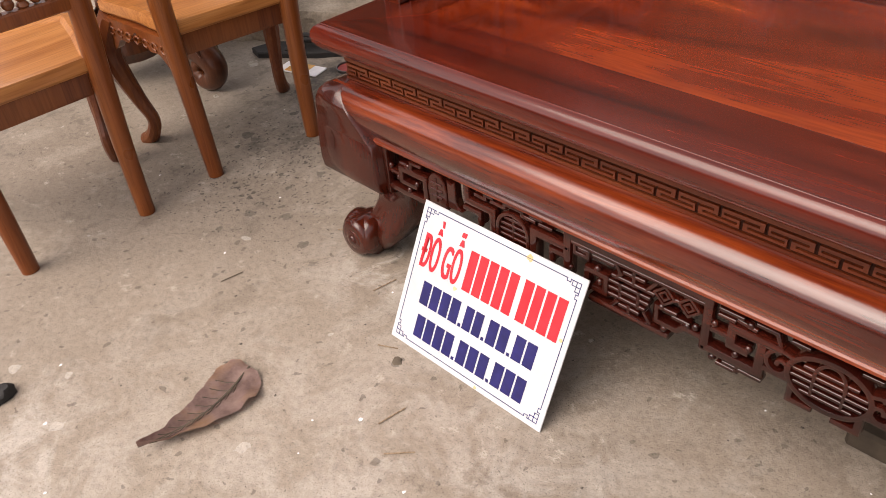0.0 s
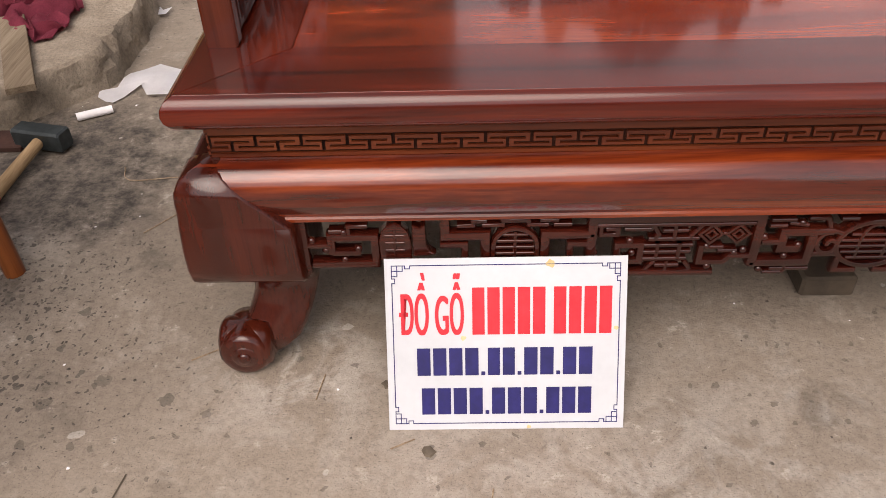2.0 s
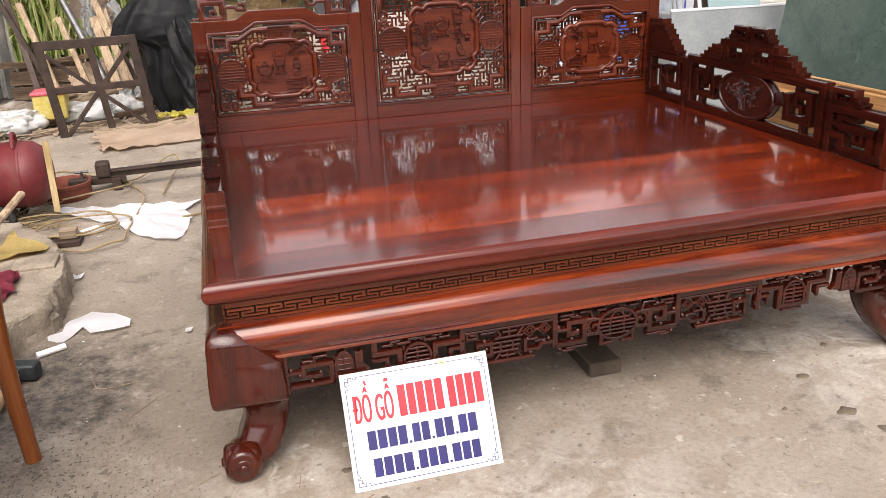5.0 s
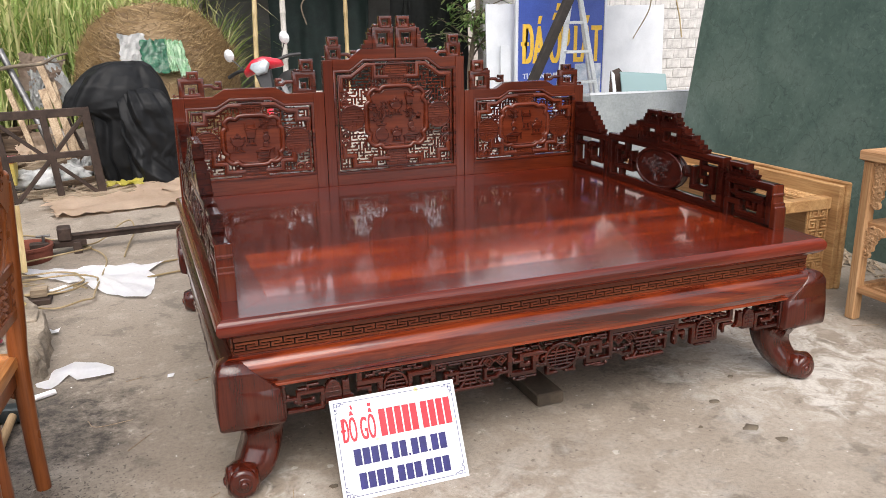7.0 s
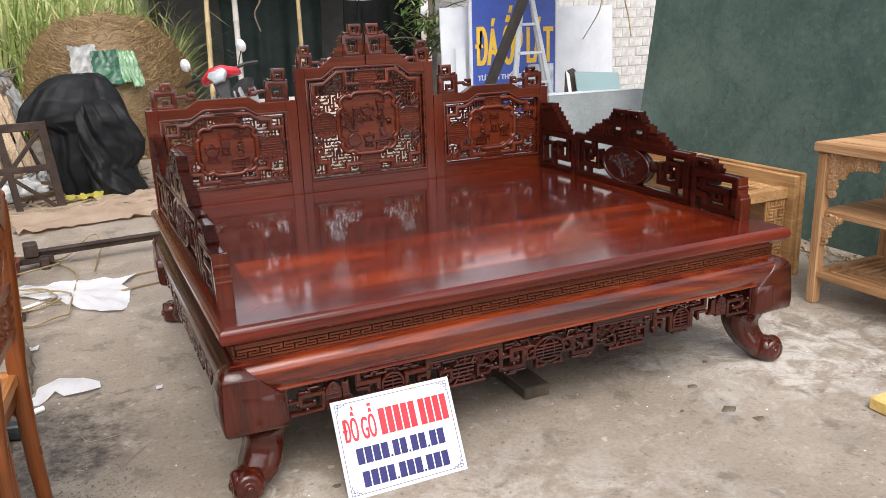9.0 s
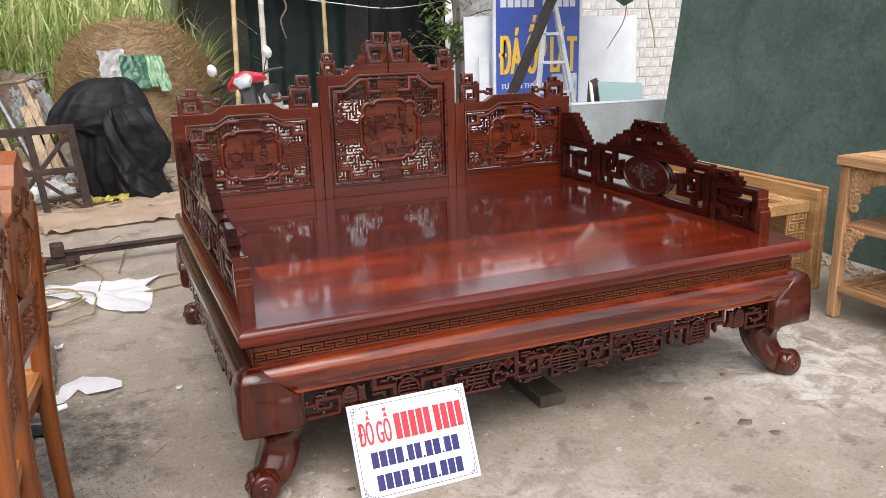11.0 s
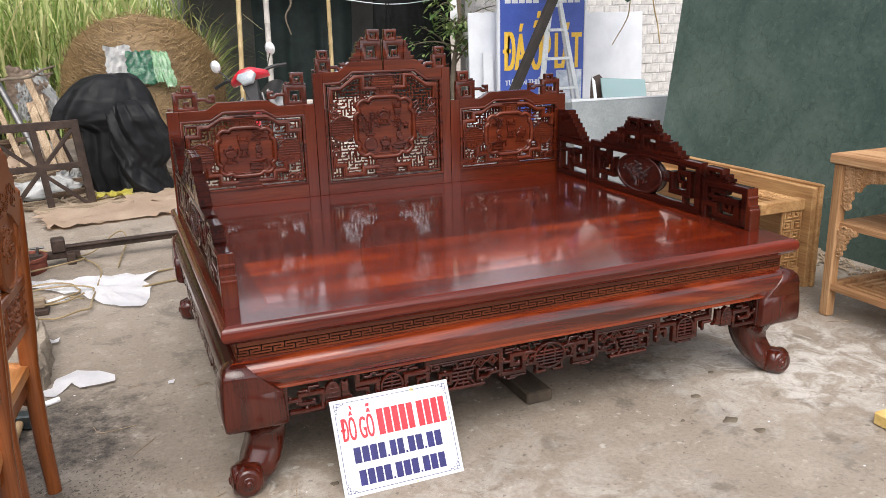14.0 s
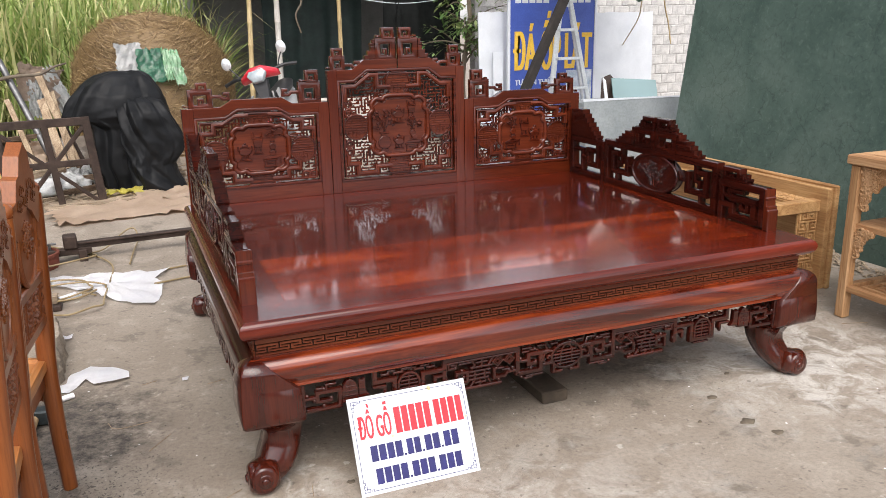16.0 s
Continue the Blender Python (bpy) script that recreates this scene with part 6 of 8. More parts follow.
def draped(rows, depth, flat, ridges, seed, n=150, steps=80):
    """Cloth hung over a form. rows: (height, least x, greatest x, middle y) from the top down;
    ridges: (angle, turn on the way down, width, height, where it begins, where it ends)."""
    bm = B()
    rings = []
    for j in range(steps + 1):
        f = j / steps
        q = f * (len(rows) - 1)
        i = min(int(q), len(rows) - 2)
        t = q - i
        z, x0, x1, yc = [a + (c - a) * t for a, c in zip(rows[i], rows[i + 1])]
        cx, rx = (x0 + x1) / 2, (x1 - x0) / 2
        ry = depth * min(1.0, 0.12 + 2.6 * f)
        ring = []
        for k in range(n):
            a = 360.0 * k / n
            ca, sa = math.cos(radians(a)), math.sin(radians(a))
            ux, uy = math.copysign(abs(ca) ** flat, ca), math.copysign(abs(sa) ** flat, sa)
            g = 0.0
            for at, turn, wide, high, f0, f1 in ridges:
                if f0 - 0.12 < f < f1 + 0.12:
                    d = abs((a - at - turn * (f - f0) + 180) % 360 - 180) / wide
                    end = max(0.0, min(1.0, (f - f0 + 0.12) / 0.12, (f1 + 0.12 - f) / 0.12))
                    g += high * end * (max(0.0, 1 - d) ** 1.4 - 0.45 * max(0.0, 1 - abs(d - 1.3) / 0.5))
            v = Vector((ux * 0.5, uy * 0.5, z * 1.6))
            g += 0.020 * noise.noise(v * 3.1 + Vector((seed, 0, 0))) + 0.008 * noise.noise(v * 9 + Vector((0, seed, 0))) + 0.003 * noise.noise(v * 26)
            dz = 0.012 * noise.noise(v * 4 + Vector((0, 0, seed))) * min(1, z * 5)
            ring.append((cx + ux * (rx + g * 0.7), yc + uy * (ry + g), max(0.003, z + dz + 0.25 * g * min(1, z * 3))))
        rings.append(ring)
    loft(bm, rings)
    return bm


part("tarpaulin", draped(((1.05, -0.20, -0.10, 5.56), (1.045, -0.31, -0.02, 5.56), (1.01, -0.42, 0.04, 5.55), (0.94, -0.53, 0.09, 5.54), (0.86, -0.60, 0.13, 5.53), (0.77, -0.66, 0.17, 5.52), (0.68, -0.705, 0.20, 5.52), (0.63, -0.60, 0.21, 5.53), (0.57, -0.515, 0.22, 5.54), (0.42, -0.51, 0.22, 5.54), (0.26, -0.52, 0.18, 5.54), (0.12, -0.46, 0.14, 5.54), (0.0, -0.44, 0.12, 5.54)), 0.27, 0.72,
                        ((196, 24, 17, 0.03, 0.35, 0.62), (236, -22, 20, 0.03, 0.3, 0.95), (222, 16, 12, 0.025, 0.62, 1.0), (252, -12, 11, 0.028, 0.62, 1.0), (275, -20, 18, 0.03, 0.25, 1.0), (150, 10, 16, 0.04, 0.3, 1.0), (60, 10, 16, 0.04, 0.3, 1.0)), 3.1), TARP, cover, smooth=80)
part("gathered_fold", draped(((0.840, -0.10, 0.00, 5.33), (0.832, -0.17, 0.05, 5.32), (0.80, -0.215, 0.11, 5.30), (0.72, -0.24, 0.165, 5.28), (0.60, -0.245, 0.225, 5.28), (0.47, -0.235, 0.285, 5.28), (0.36, -0.225, 0.255, 5.28), (0.26, -0.225, 0.185, 5.28), (0.16, -0.215, 0.205, 5.27), (0.07, -0.21, 0.25, 5.26), (0.0, -0.20, 0.255, 5.26)), 0.20, 0.80,
                             ((200, 190, 24, 0.05, 0.52, 0.98), (196, 150, 18, 0.035, 0.30, 0.66), (232, 70, 14, 0.03, 0.12, 0.5), (318, 20, 16, 0.03, 0.15, 0.6), (250, -20, 12, 0.02, 0.70, 1.0)), 8.3), TARP, cover, "bunched black tarpaulin end", smooth=80)
SETTLE[0] = lambda x, y, z: (x * 0.97, y * (1 - 0.0107 * y), z)

# ---- grille frame of dark steel, leaning on the rubble ----
gr = thing("steel_grille", "rusty dark steel window grille leaning on rubbish", "grille", (-0.85, 5.3, 0))
mg = frame_of((-1.125, 5.16, 0.0), (0.72, 0.14, 0), (-0.06, -0.02, 0.70))
GW, GH = 0.665, 0.73
for p, q, w in (((0, 0), (0, GH), 0.066), ((GW, 0), (GW, GH), 0.066), ((0, GH - 0.033), (GW, GH - 0.033), 0.066), ((0.028, 0.36), (GW - 0.028, 0.36), 0.05), ((0.35, 0), (0.35, GH - 0.05), 0.052), ((0.03, 0.01), (GW - 0.03, GH - 0.08), 0.032), ((0.03, GH - 0.1), (GW - 0.03, 0.02), 0.032)):
    b = B()
    bar(b, mg, p, q, w, 0.03, False)
    part("steel_bar", b, STEEL_DARK, gr, smooth=0)

# ---- rubbish heap ----
rnd = random.Random(77)
HEAP = rough_paint("rubbish", (0.07, 0.055, 0.042), (0.17, 0.14, 0.11), 0.9, 5, 0, 0, 0.5, 30, (0.40, 0.37, 0.33), 0.01)
b = B()
rows = []
for j in range(31):
    row = []
    for i in range(45):
        u, f = i / 44, j / 30
        x, y = -4.2 + u * 4.6, 5.35 + f * 2.3
        e = min(1, 5 * min(u, 1 - u, f, 1 - f))
        z = e * (0.13 + 0.22 * f + 0.10 * noise.noise(Vector((x * 3, y * 3, 1))) + 0.06 * noise.noise(Vector((x * 9, y * 9, 2)))) - 0.02
        row.append(b.verts.new((x, y, z)))
    rows.append(row)
for a, c in zip(rows, rows[1:]):
    for i in range(44):
        b.faces.new((a[i], a[i + 1], c[i + 1], c[i]))
solo("rubbish_heap", b, HEAP, "low heap of earth, offcuts and scraps", "rubbish", kind="stuff", smooth=60)
b = B()
for k in range(900):
    x, y = rnd.uniform(-2.6, 0.25), 4.95 + rnd.random() * 1.5
    z = max(0.0, (y - 5.3) * 0.14)
    a = rnd.uniform(-0.6, 0.6) + (1.57 if rnd.random() < 0.2 else 0)
    l, w = rnd.uniform(0.06, 0.34), rnd.uniform(0.012, 0.04)
    rod(b, (x - math.cos(a) * l / 2, y - math.sin(a) * l / 2, z + 0.012), (x + math.cos(a) * l / 2, y + math.sin(a) * l / 2, z + rnd.uniform(0.012, 0.06)), w, rnd.uniform(0.006, 0.02))
solo("wood_scraps", b, TIMBER_X, "scattered wood offcuts and slivers", "wood scraps", kind="stuff", smooth=0)


def plank(p, q, w, d, mat, lb, nm="plank", grp="planks leaning on the rubbish heap"):
    b = B()
    rod(b, p, q, w, d, (0, 1, 0.2), 0.08)
    solo(nm, b, mat, lb, nm.replace("_", " "), grp, smooth=0, loc=p)


SETTLE[0] = None
plank((-0.61, 5.72, 0.15), (-0.89, 6.12, 1.04), 0.06, 0.022, TIMBER, "pale sawn plank leaning on the heap")
plank((-0.73, 5.66, 0.17), (-0.885, 6.07, 0.80), 0.075, 0.022, TIMBER, "pale sawn plank leaning on the heap")
plank((-0.66, 5.70, 0.15), (-0.80, 6.10, 0.86), 0.055, 0.02, TIMBER, "pale sawn plank leaning on the heap")
plank((-0.95, 5.66, 0.15), (-1.15, 5.93, 0.82), 0.045, 0.035, TIMBER, "weathered batten leaning on the heap")
plank((-1.18, 5.60, 0.10), (-1.45, 6.0, 0.95), 0.05, 0.03, TIMBER, "weathered batten leaning on the heap")
plank((-1.34, 5.60, 0.10), (-1.56, 6.0, 1.15), 0.05, 0.02, STEEL_DARK, "dark batten leaning on the heap")
plank((-1.22, 5.7, 0.12), (-1.66, 5.9, 1.2), 0.04, 0.03, STEEL_DARK, "dark batten leaning on the heap")
plank((-1.45, 5.4, 0.08), (-0.72, 5.25, 0.30), 0.05, 0.04, TIMBER_X, "weathered post lying across the heap")
plank((-0.56, 5.72, 0.15), (-0.72, 6.1, 0.52), 0.05, 0.02, STEEL_DARK, "dark green batten leaning on the heap")
b = B()
tube(b, [(-0.80, 5.72, 0.17), (-1.19, 6.13, 1.16)], 0.030, 12)
solo("steel_pipe", b, STEEL, "grey steel pipe leaning on the heap", "pipe", loc=(-0.80, 5.72, 0.17))
b = B()
tube(b, curve([(-1.25, 6.0, 0.99), (-1.05, 6.0, 1.02), (-0.86, 6.02, 1.03), (-0.74, 6.0, 1.09), (-0.63, 6.0, 1.12)], 5), [0.018 - 0.0005 * i for i in range(21)], 8)
tube(b, curve([(-0.80, 6.02, 1.05), (-0.74, 6.02, 1.04), (-0.66, 6.0, 1.06)], 4), 0.008, 6)
solo("branch", b, BARK, "crooked dry branch lying on leaning planks", "branch", loc=(-1.2, 6.0, 0.99))
SACKING = rough_paint("brown_sacking", (0.20, 0.14, 0.10), (0.42, 0.34, 0.27), 0.8, 5, 0, 0, 0.4)
for c, w, h, rx, ry, rz, amp, sd, mt, lb in (((-0.90, 6.22, 0.93), 0.36, 0.34, 74, 14, 10, 0.05, 12, SACKING, "brown torn sack hung over planks"), ((-0.73, 6.24, 0.82), 0.15, 0.55, 80, -22, 4, 0.05, 17, PLASTIC, "white plastic sack hung beside planks"), ((-0.93, 6.16, 0.80), 0.14, 0.34, 75, 0, 0, 0.05, 20, PLASTIC, "white plastic scrap hung behind planks"), ((-0.58, 5.55, 0.16), 0.26, 0.22, 30, 0, 40, 0.10, 18, PLASTIC, "torn white paper scrap on the heap"), ((-1.0, 5.9, 0.34), 0.34, 0.3, 35, 0, 20, 0.06, 19, CARD, "torn cardboard on the heap")):
    b = B()
    crumple(b, w, h, pose(*c, rx, ry, rz), amp * 0.7, sd, 18, 14, 0.05)
    thicken(b, 0.003)
    nm = "plastic_sack" if mt is PLASTIC else "cloth_sack" if mt is SACKING else "cardboard_scrap"
    solo(nm, b, mt, lb, nm.replace("_", " "), smooth=50, loc=c)
SETTLE[0] = lambda x, y, z: (x * 0.97, y * (1 - 0.0107 * y), z)
tb = thing("tin_box", "dented yellow tin box with a pink lid", "box", (-1.25, 5.55, 0.12), 12)
b = B()
box(b, (-1.37, 5.45, 0.10), (-1.13, 5.66, 0.29), 0.008)
part("body", b, rough_paint("printed_tin", (0.55, 0.42, 0.08), (0.62, 0.55, 0.2), 0.4, 14, 0.2), tb)
b = B()
box(b, (-1.38, 5.44, 0.291), (-1.12, 5.67, 0.322), 0.01)
part("lid", b, rough_paint("pink_tin", (0.6, 0.10, 0.14), (0.68, 0.16, 0.2), 0.4, 10, 0.2), tb)



def full_sack(c, size, seed, lb, mat):
    """A slumped, half-full plastic sack."""
    b = B()
    rings = []
    for j in range(25):
        f = math.pi * j / 24
        ring = []
        for k in range(48):
            a = 6.2832 * k / 48
            v = Vector((math.sin(f) * math.cos(a), math.sin(f) * math.sin(a), math.cos(f)))
            g = 0.9 + 0.3 * noise.noise(v * 1.6 + Vector((seed, 0, 0))) + 0.34 * abs(noise.noise(v * 3.4 + Vector((0, seed, 0)))) + 0.10 * abs(noise.noise(v * 9))
            ring.append((c[0] + size[0] * v.x * g, c[1] + size[1] * v.y * g, max(0.003, c[2] + size[2] * v.z * g)))
        rings.append(ring)
    loft(b, rings)
    solo("plastic_sack", b, mat, lb, "plastic sack", "slumped sacks on the rubbish", smooth=60, loc=c)


SETTLE[0] = None
b = B()
cloth(b, 0.62, 1.15, pose(-1.86, 5.9, 1.33, 0, 0, 6), 6, 0.05, seed=5)
thicken(b, 0.003)
solo("plastic_sheet", b, rough_paint("grey_white_sheet", (0.36, 0.36, 0.34), (0.54, 0.53, 0.50), 0.5, 5, 0, 0, 0.2), "tall folded greyish-white plastic sheet leaning on the heap", "plastic sheet", smooth=60, loc=(-1.86, 5.9, 0.18))
OLD_WOOD = wood("old_dark_board", (0.05, 0.035, 0.024), (0.11, 0.075, 0.05), (0.18, 0.13, 0.09), "x", 0.8, 0.0, 1.5, 0.3)
crate = thing("wooden_crate", "old dark broken wooden crate on the heap", "crate", (-1.32, 5.95, 0.2))
for y0, y1, z0, z1 in ((5.86, 5.88, 0.16, 0.27), (5.86, 5.88, 0.285, 0.40), (6.06, 6.08, 0.16, 0.27), (6.06, 6.08, 0.285, 0.42)):
    b = B()
    box(b, (-1.62, y0, z0), (-1.05, y1, z1), 0.003)
    part("slat", b, OLD_WOOD, crate, smooth=0)
for x in (-1.60, -1.09):
    b = B()
    box(b, (x, 5.881, 0.16), (x + 0.03, 6.059, 0.41), 0.003)
    part("end_board", b, OLD_WOOD, crate, smooth=0)
for p, q, w in (((-1.66, 5.80, 0.47), (-1.02, 5.98, 0.43), 0.05), ((-1.55, 5.92, 0.44), (-0.92, 5.84, 0.50), 0.04), ((-1.25, 5.72, 0.16), (-0.62, 5.62, 0.20), 0.05), ((-1.15, 5.62, 0.20), (-0.55, 5.78, 0.16), 0.035), ((-1.02, 5.55, 0.10), (-0.45, 5.42, 0.16), 0.05), ((-0.86, 5.74, 0.24), (-0.42, 5.62, 0.22), 0.045), ((-1.5, 5.45, 0.06), (-1.02, 5.30, 0.24), 0.04), ((-0.98, 5.18, 0.05), (-0.50, 5.32, 0.08), 0.05), ((-1.35, 4.98, 0.03), (-0.72, 5.14, 0.05), 0.03), ((-1.25, 5.08, 0.03), (-0.86, 4.94, 0.03), 0.025)):
    plank(p, q, w, 0.018, OLD_WOOD if w > 0.036 else TIMBER_X, "old board lying across the heap", "board", "loose boards lying on the heap")
full_sack((-1.50, 5.10, 0.10), (0.24, 0.15, 0.11), 2.0, "slumped white plastic sack with blue print", PLASTIC)
full_sack((-0.96, 5.30, 0.11), (0.22, 0.14, 0.10), 5.0, "slumped clear white plastic sack", PLASTIC)
full_sack((-0.74, 5.45, 0.10), (0.18, 0.14, 0.10), 8.0, "slumped clear white plastic sack", PLASTIC)
full_sack((-2.1, 5.2, 0.12), (0.3, 0.2, 0.15), 3.0, "slumped white plastic sack", PLASTIC)
SETTLE[0] = lambda x, y, z: (x * 0.97, y * (1 - 0.0107 * y), z)

# cardboard sheet on the ground
for c, w, h, rz, sd in (((-0.29, 4.72, 0.035), 1.12, 0.54, 7, 22), ((0.10, 5.18, 0.05), 0.55, 0.42, -8, 23)):
    b = B()
    crumple(b, w, h, pose(*c, 3, 0, rz), 0.03, sd, 22, 12, 0.07)
    thicken(b, 0.004)
    solo("cardboard_sheet", b, CARD, "flattened tan cardboard sheet on the ground", "cardboard", "flattened cardboard", smooth=40, loc=c)
b = B()
crumple(b, 0.3, 0.12, pose(-0.28, 5.38, 0.07, 8, 0, 10), 0.04, 29, 12, 8, 0.08)
thicken(b, 0.002)
solo("yellow_wrapper", b, rough_paint("yellow_film", (0.62, 0.55, 0.08), (0.72, 0.66, 0.2), 0.4, 9), "crumpled yellow wrapper on cardboard", "wrapper", smooth=50, loc=(-0.28, 5.38, 0.05))

SETTLE[0] = lambda x, y, z: (x * 0.97, y * (1 - 0.0107 * y) - 0.15, z)
# sash clamp: steel rail on two feet
cl = thing("bar_clamp", "long black steel bar clamp lying on the ground", "clamp", (0.2, 4.05, 0))
b = B()
box(b, (-0.62, 4.02, 0.075), (1.3, 4.045, 0.115), 0.003)
box(b, (-0.62, 4.005, 0.108), (1.3, 4.065, 0.118), 0.002)
part("rail", b, STEEL_DARK, cl)
for x in (-0.58, 1.2):
    b = B()
    box(b, (x, 3.98, 0.0), (x + 0.05, 4.1, 0.075), 0.004)
    part("foot", b, STEEL_DARK, cl)
b = B()
box(b, (-0.82, 4.0, 0.045), (-0.50, 4.07, 0.085), 0.004)
box(b, (-0.66, 3.985, 0.085), (-0.58, 4.09, 0.17), 0.008)
part("jaw", b, STEEL_DARK, cl)
b = B()
tube(b, [(-0.74, 4.03, 0.01), (-0.74, 4.03, 0.13)], 0.009, 8)
tube(b, [(-0.78, 4.03, 0.125), (-0.70, 4.03, 0.125)], 0.007, 8)
part("screw_handle", b, STEEL, cl)
cl.matrix_basis = pose(0.186, 3.24, 0, 0, 0, 5)
SETTLE[0] = lambda x, y, z: (x * 0.97, y * (1 - 0.0107 * y), z)
for x0, x1, y0, y1 in ((0.35, 1.4, 4.45, 4.75), (-0.9, 0.5, 5.15, 5.38)):
    b = B()
    box(b, (x0, y0, 0.0), (x1, y1, 0.03), 0.004)
    solo("floor_board", b, TIMBER_X, "grey weathered board lying on the ground", "board", "boards on the ground", smooth=0, loc=((x0 + x1) / 2, y0, 0))
SETTLE[0] = None
# ---- motorbike behind the bed ----
def motorbike():
    """A small step-through bike, its front towards the camera and the left; local x ahead."""
    red = rough_paint("red_bike_paint", (0.55, 0.012, 0.03), (0.62, 0.02, 0.04), 0.25, 4, 0, 0.8, 0.03)
    blk = rough_paint("black_rubber_plastic", (0.012, 0.012, 0.013), (0.025, 0.025, 0.027), 0.45, 10)
    chrome = rough_paint("mirror_chrome", (0.7, 0.72, 0.74), (0.8, 0.82, 0.84), 0.3, 5, 0.6, 0, 0.02)
    pale = rough_paint("clear_lamp", (0.30, 0.35, 0.39), (0.45, 0.5, 0.53), 0.08, 9, 0, 1.0, 0.05)
    pale_grey = rough_paint("grey_bike_paint", (0.42, 0.43, 0.44), (0.5, 0.51, 0.52), 0.35, 5, 0, 0.4, 0.03)
    base = pose(1.43, 5.84, 0, 0, 0, 250) @ pose(0, 0, 0.03, 17)
    t = new("motorbike")
    t.matrix_basis = base
    AT[t] = base
    tagged(t, "small red and black step-through motorbike parked by the shed", "motorbike")

    def add(nm, fn, mat, par=None, lb="", sm=50):
        b = B()
        fn(b)
        bmesh.ops.transform(b, matrix=base, verts=b.verts[:])
        return part(nm, b, mat, par or t, lb, sm)

    for x, nm in ((0.58, "front_wheel"), (-0.62, "rear_wheel")):
        def tyre(b, x=x):
            tube(b, [(x + 0.27 * math.cos(a), 0, 0.305 + 0.27 * math.sin(a)) for a in [6.2832 * k / 36 for k in range(37)]], 0.035, 10)
        w = add(nm, tyre, blk, None, "black tyre with steel rim")

        def rim(b, x=x):
            tube(b, [(x + 0.225 * math.cos(a), 0, 0.305 + 0.225 * math.sin(a)) for a in [6.2832 * k / 36 for k in range(37)]], 0.014, 8)
            tube(b, [(x, -0.05, 0.305), (x, 0.05, 0.305)], 0.045, 12)
            for k in range(12):
                a = 6.2832 * k / 12
                tube(b, [(x, 0, 0.305), (x + 0.22 * math.cos(a), 0, 0.305 + 0.22 * math.sin(a))], 0.003, 5)
        add("rim", rim, STEEL, w)
    add("fork", lambda b: [tube(b, [(0.58, s * 0.07, 0.305), (0.40, s * 0.07, 0.80)], 0.02, 8) for s in (-1, 1)], STEEL)
    add("front_fender", lambda b: tube(b, [(0.58 + 0.33 * math.cos(a), 0, 0.305 + 0.33 * math.sin(a)) for a in [radians(q) for q in range(20, 150, 10)]], 0.06, 8, True, 0.5), red)

    def cowl(b):
        rings = []
        for y, x, z, d, h in ((-0.19, 0.34, 0.955, 0.02, 0.012), (-0.165, 0.36, 0.962, 0.05, 0.024), (-0.10, 0.40, 0.985, 0.07, 0.036), (-0.05, 0.415, 1.0, 0.08, 0.042), (0.05, 0.415, 1.0, 0.08, 0.042), (0.10, 0.40, 0.985, 0.07, 0.036), (0.165, 0.36, 0.962, 0.05, 0.024), (0.19, 0.34, 0.955, 0.02, 0.012)):
            rings.append([(x + d * math.cos(a), y, z + 1.5 * h * math.sin(a) + 0.02 * math.cos(a)) for a in [6.2832 * k / 14 for k in range(14)]])
        loft(b, rings)
    add("handlebar_cowl", cowl, red)

    def lamp(b):
        slab(b, [(-0.095, 0.02), (-0.045, -0.058), (0.045, -0.058), (0.095, 0.02), (0.065, 0.062), (-0.065, 0.062)][::-1], frame_of((0.488, 0, 0.975), (0, 1, 0), (-0.35, 0, 1)), -0.03, 0.022, 0.012)
    add("headlamp", lamp, pale)
    add("front_panel", lambda b: slab(b, [(-0.075, 0.0), (0.075, 0.0), (0.05, -0.2), (0.09, -0.34), (-0.09, -0.34), (-0.05, -0.2)], frame_of((0.46, 0, 0.93), (0, 1, 0), (-0.2, 0, 1)), -0.06, 0.0, 0.012), blk)
    add("plate_sticker", lambda b: slab(b, [(-0.035, 0), (0.035, 0), (0.035, 0.045), (-0.035, 0.045)], frame_of((0.472, 0, 0.84), (0, 1, 0), (-0.2, 0, 1)), 0.0, 0.004), WHITE)

    def shield(b):
        for s in (-1, 1):
            slab(b, [(0.48, 0.80), (0.38, 0.82), (0.10, 0.42), (0.16, 0.30), (0.34, 0.36)], frame_of((0, s * 0.13, 0), (1, 0, 0), (0, 0, 1)), -0.01, 0.01, 0.003)
    add("leg_shield", shield, pale_grey)
    add("body", lambda b: loft(b, [[(x, w * math.cos(a), z + h * math.sin(a)) for a in [6.2832 * k / 16 for k in range(16)]] for x, z, w, h in ((0.1, 0.38, 0.06, 0.07), (-0.15, 0.50, 0.10, 0.12), (-0.5, 0.62, 0.12, 0.12), (-0.85, 0.72, 0.08, 0.07))]), pale_grey)
    add("engine", lambda b: box(b, (-0.25, -0.11, 0.2), (0.12, 0.11, 0.42), 0.03), STEEL)
    add("saddle", lambda b: loft(b, [[(x, w * math.cos(a), z + h * math.sin(a)) for a in [6.2832 * k / 16 for k in range(16)]] for x, z, w, h in ((0.02, 0.74, 0.06, 0.03), (-0.2, 0.75, 0.12, 0.05), (-0.5, 0.78, 0.13, 0.055), (-0.8, 0.82, 0.10, 0.05))]), blk)
    add("handlebar", lambda b: tube(b, curve([(0.26, 0.36, 0.98), (0.32, 0.22, 1.0), (0.38, 0.0, 0.97), (0.32, -0.22, 1.0), (0.26, -0.36, 0.98)], 5), 0.017, 10), blk)
    add("dash", lambda b: ball(b, (0.33, 0, 1.0), 0.075, (0.9, 1.2, 0.4), 10), blk)
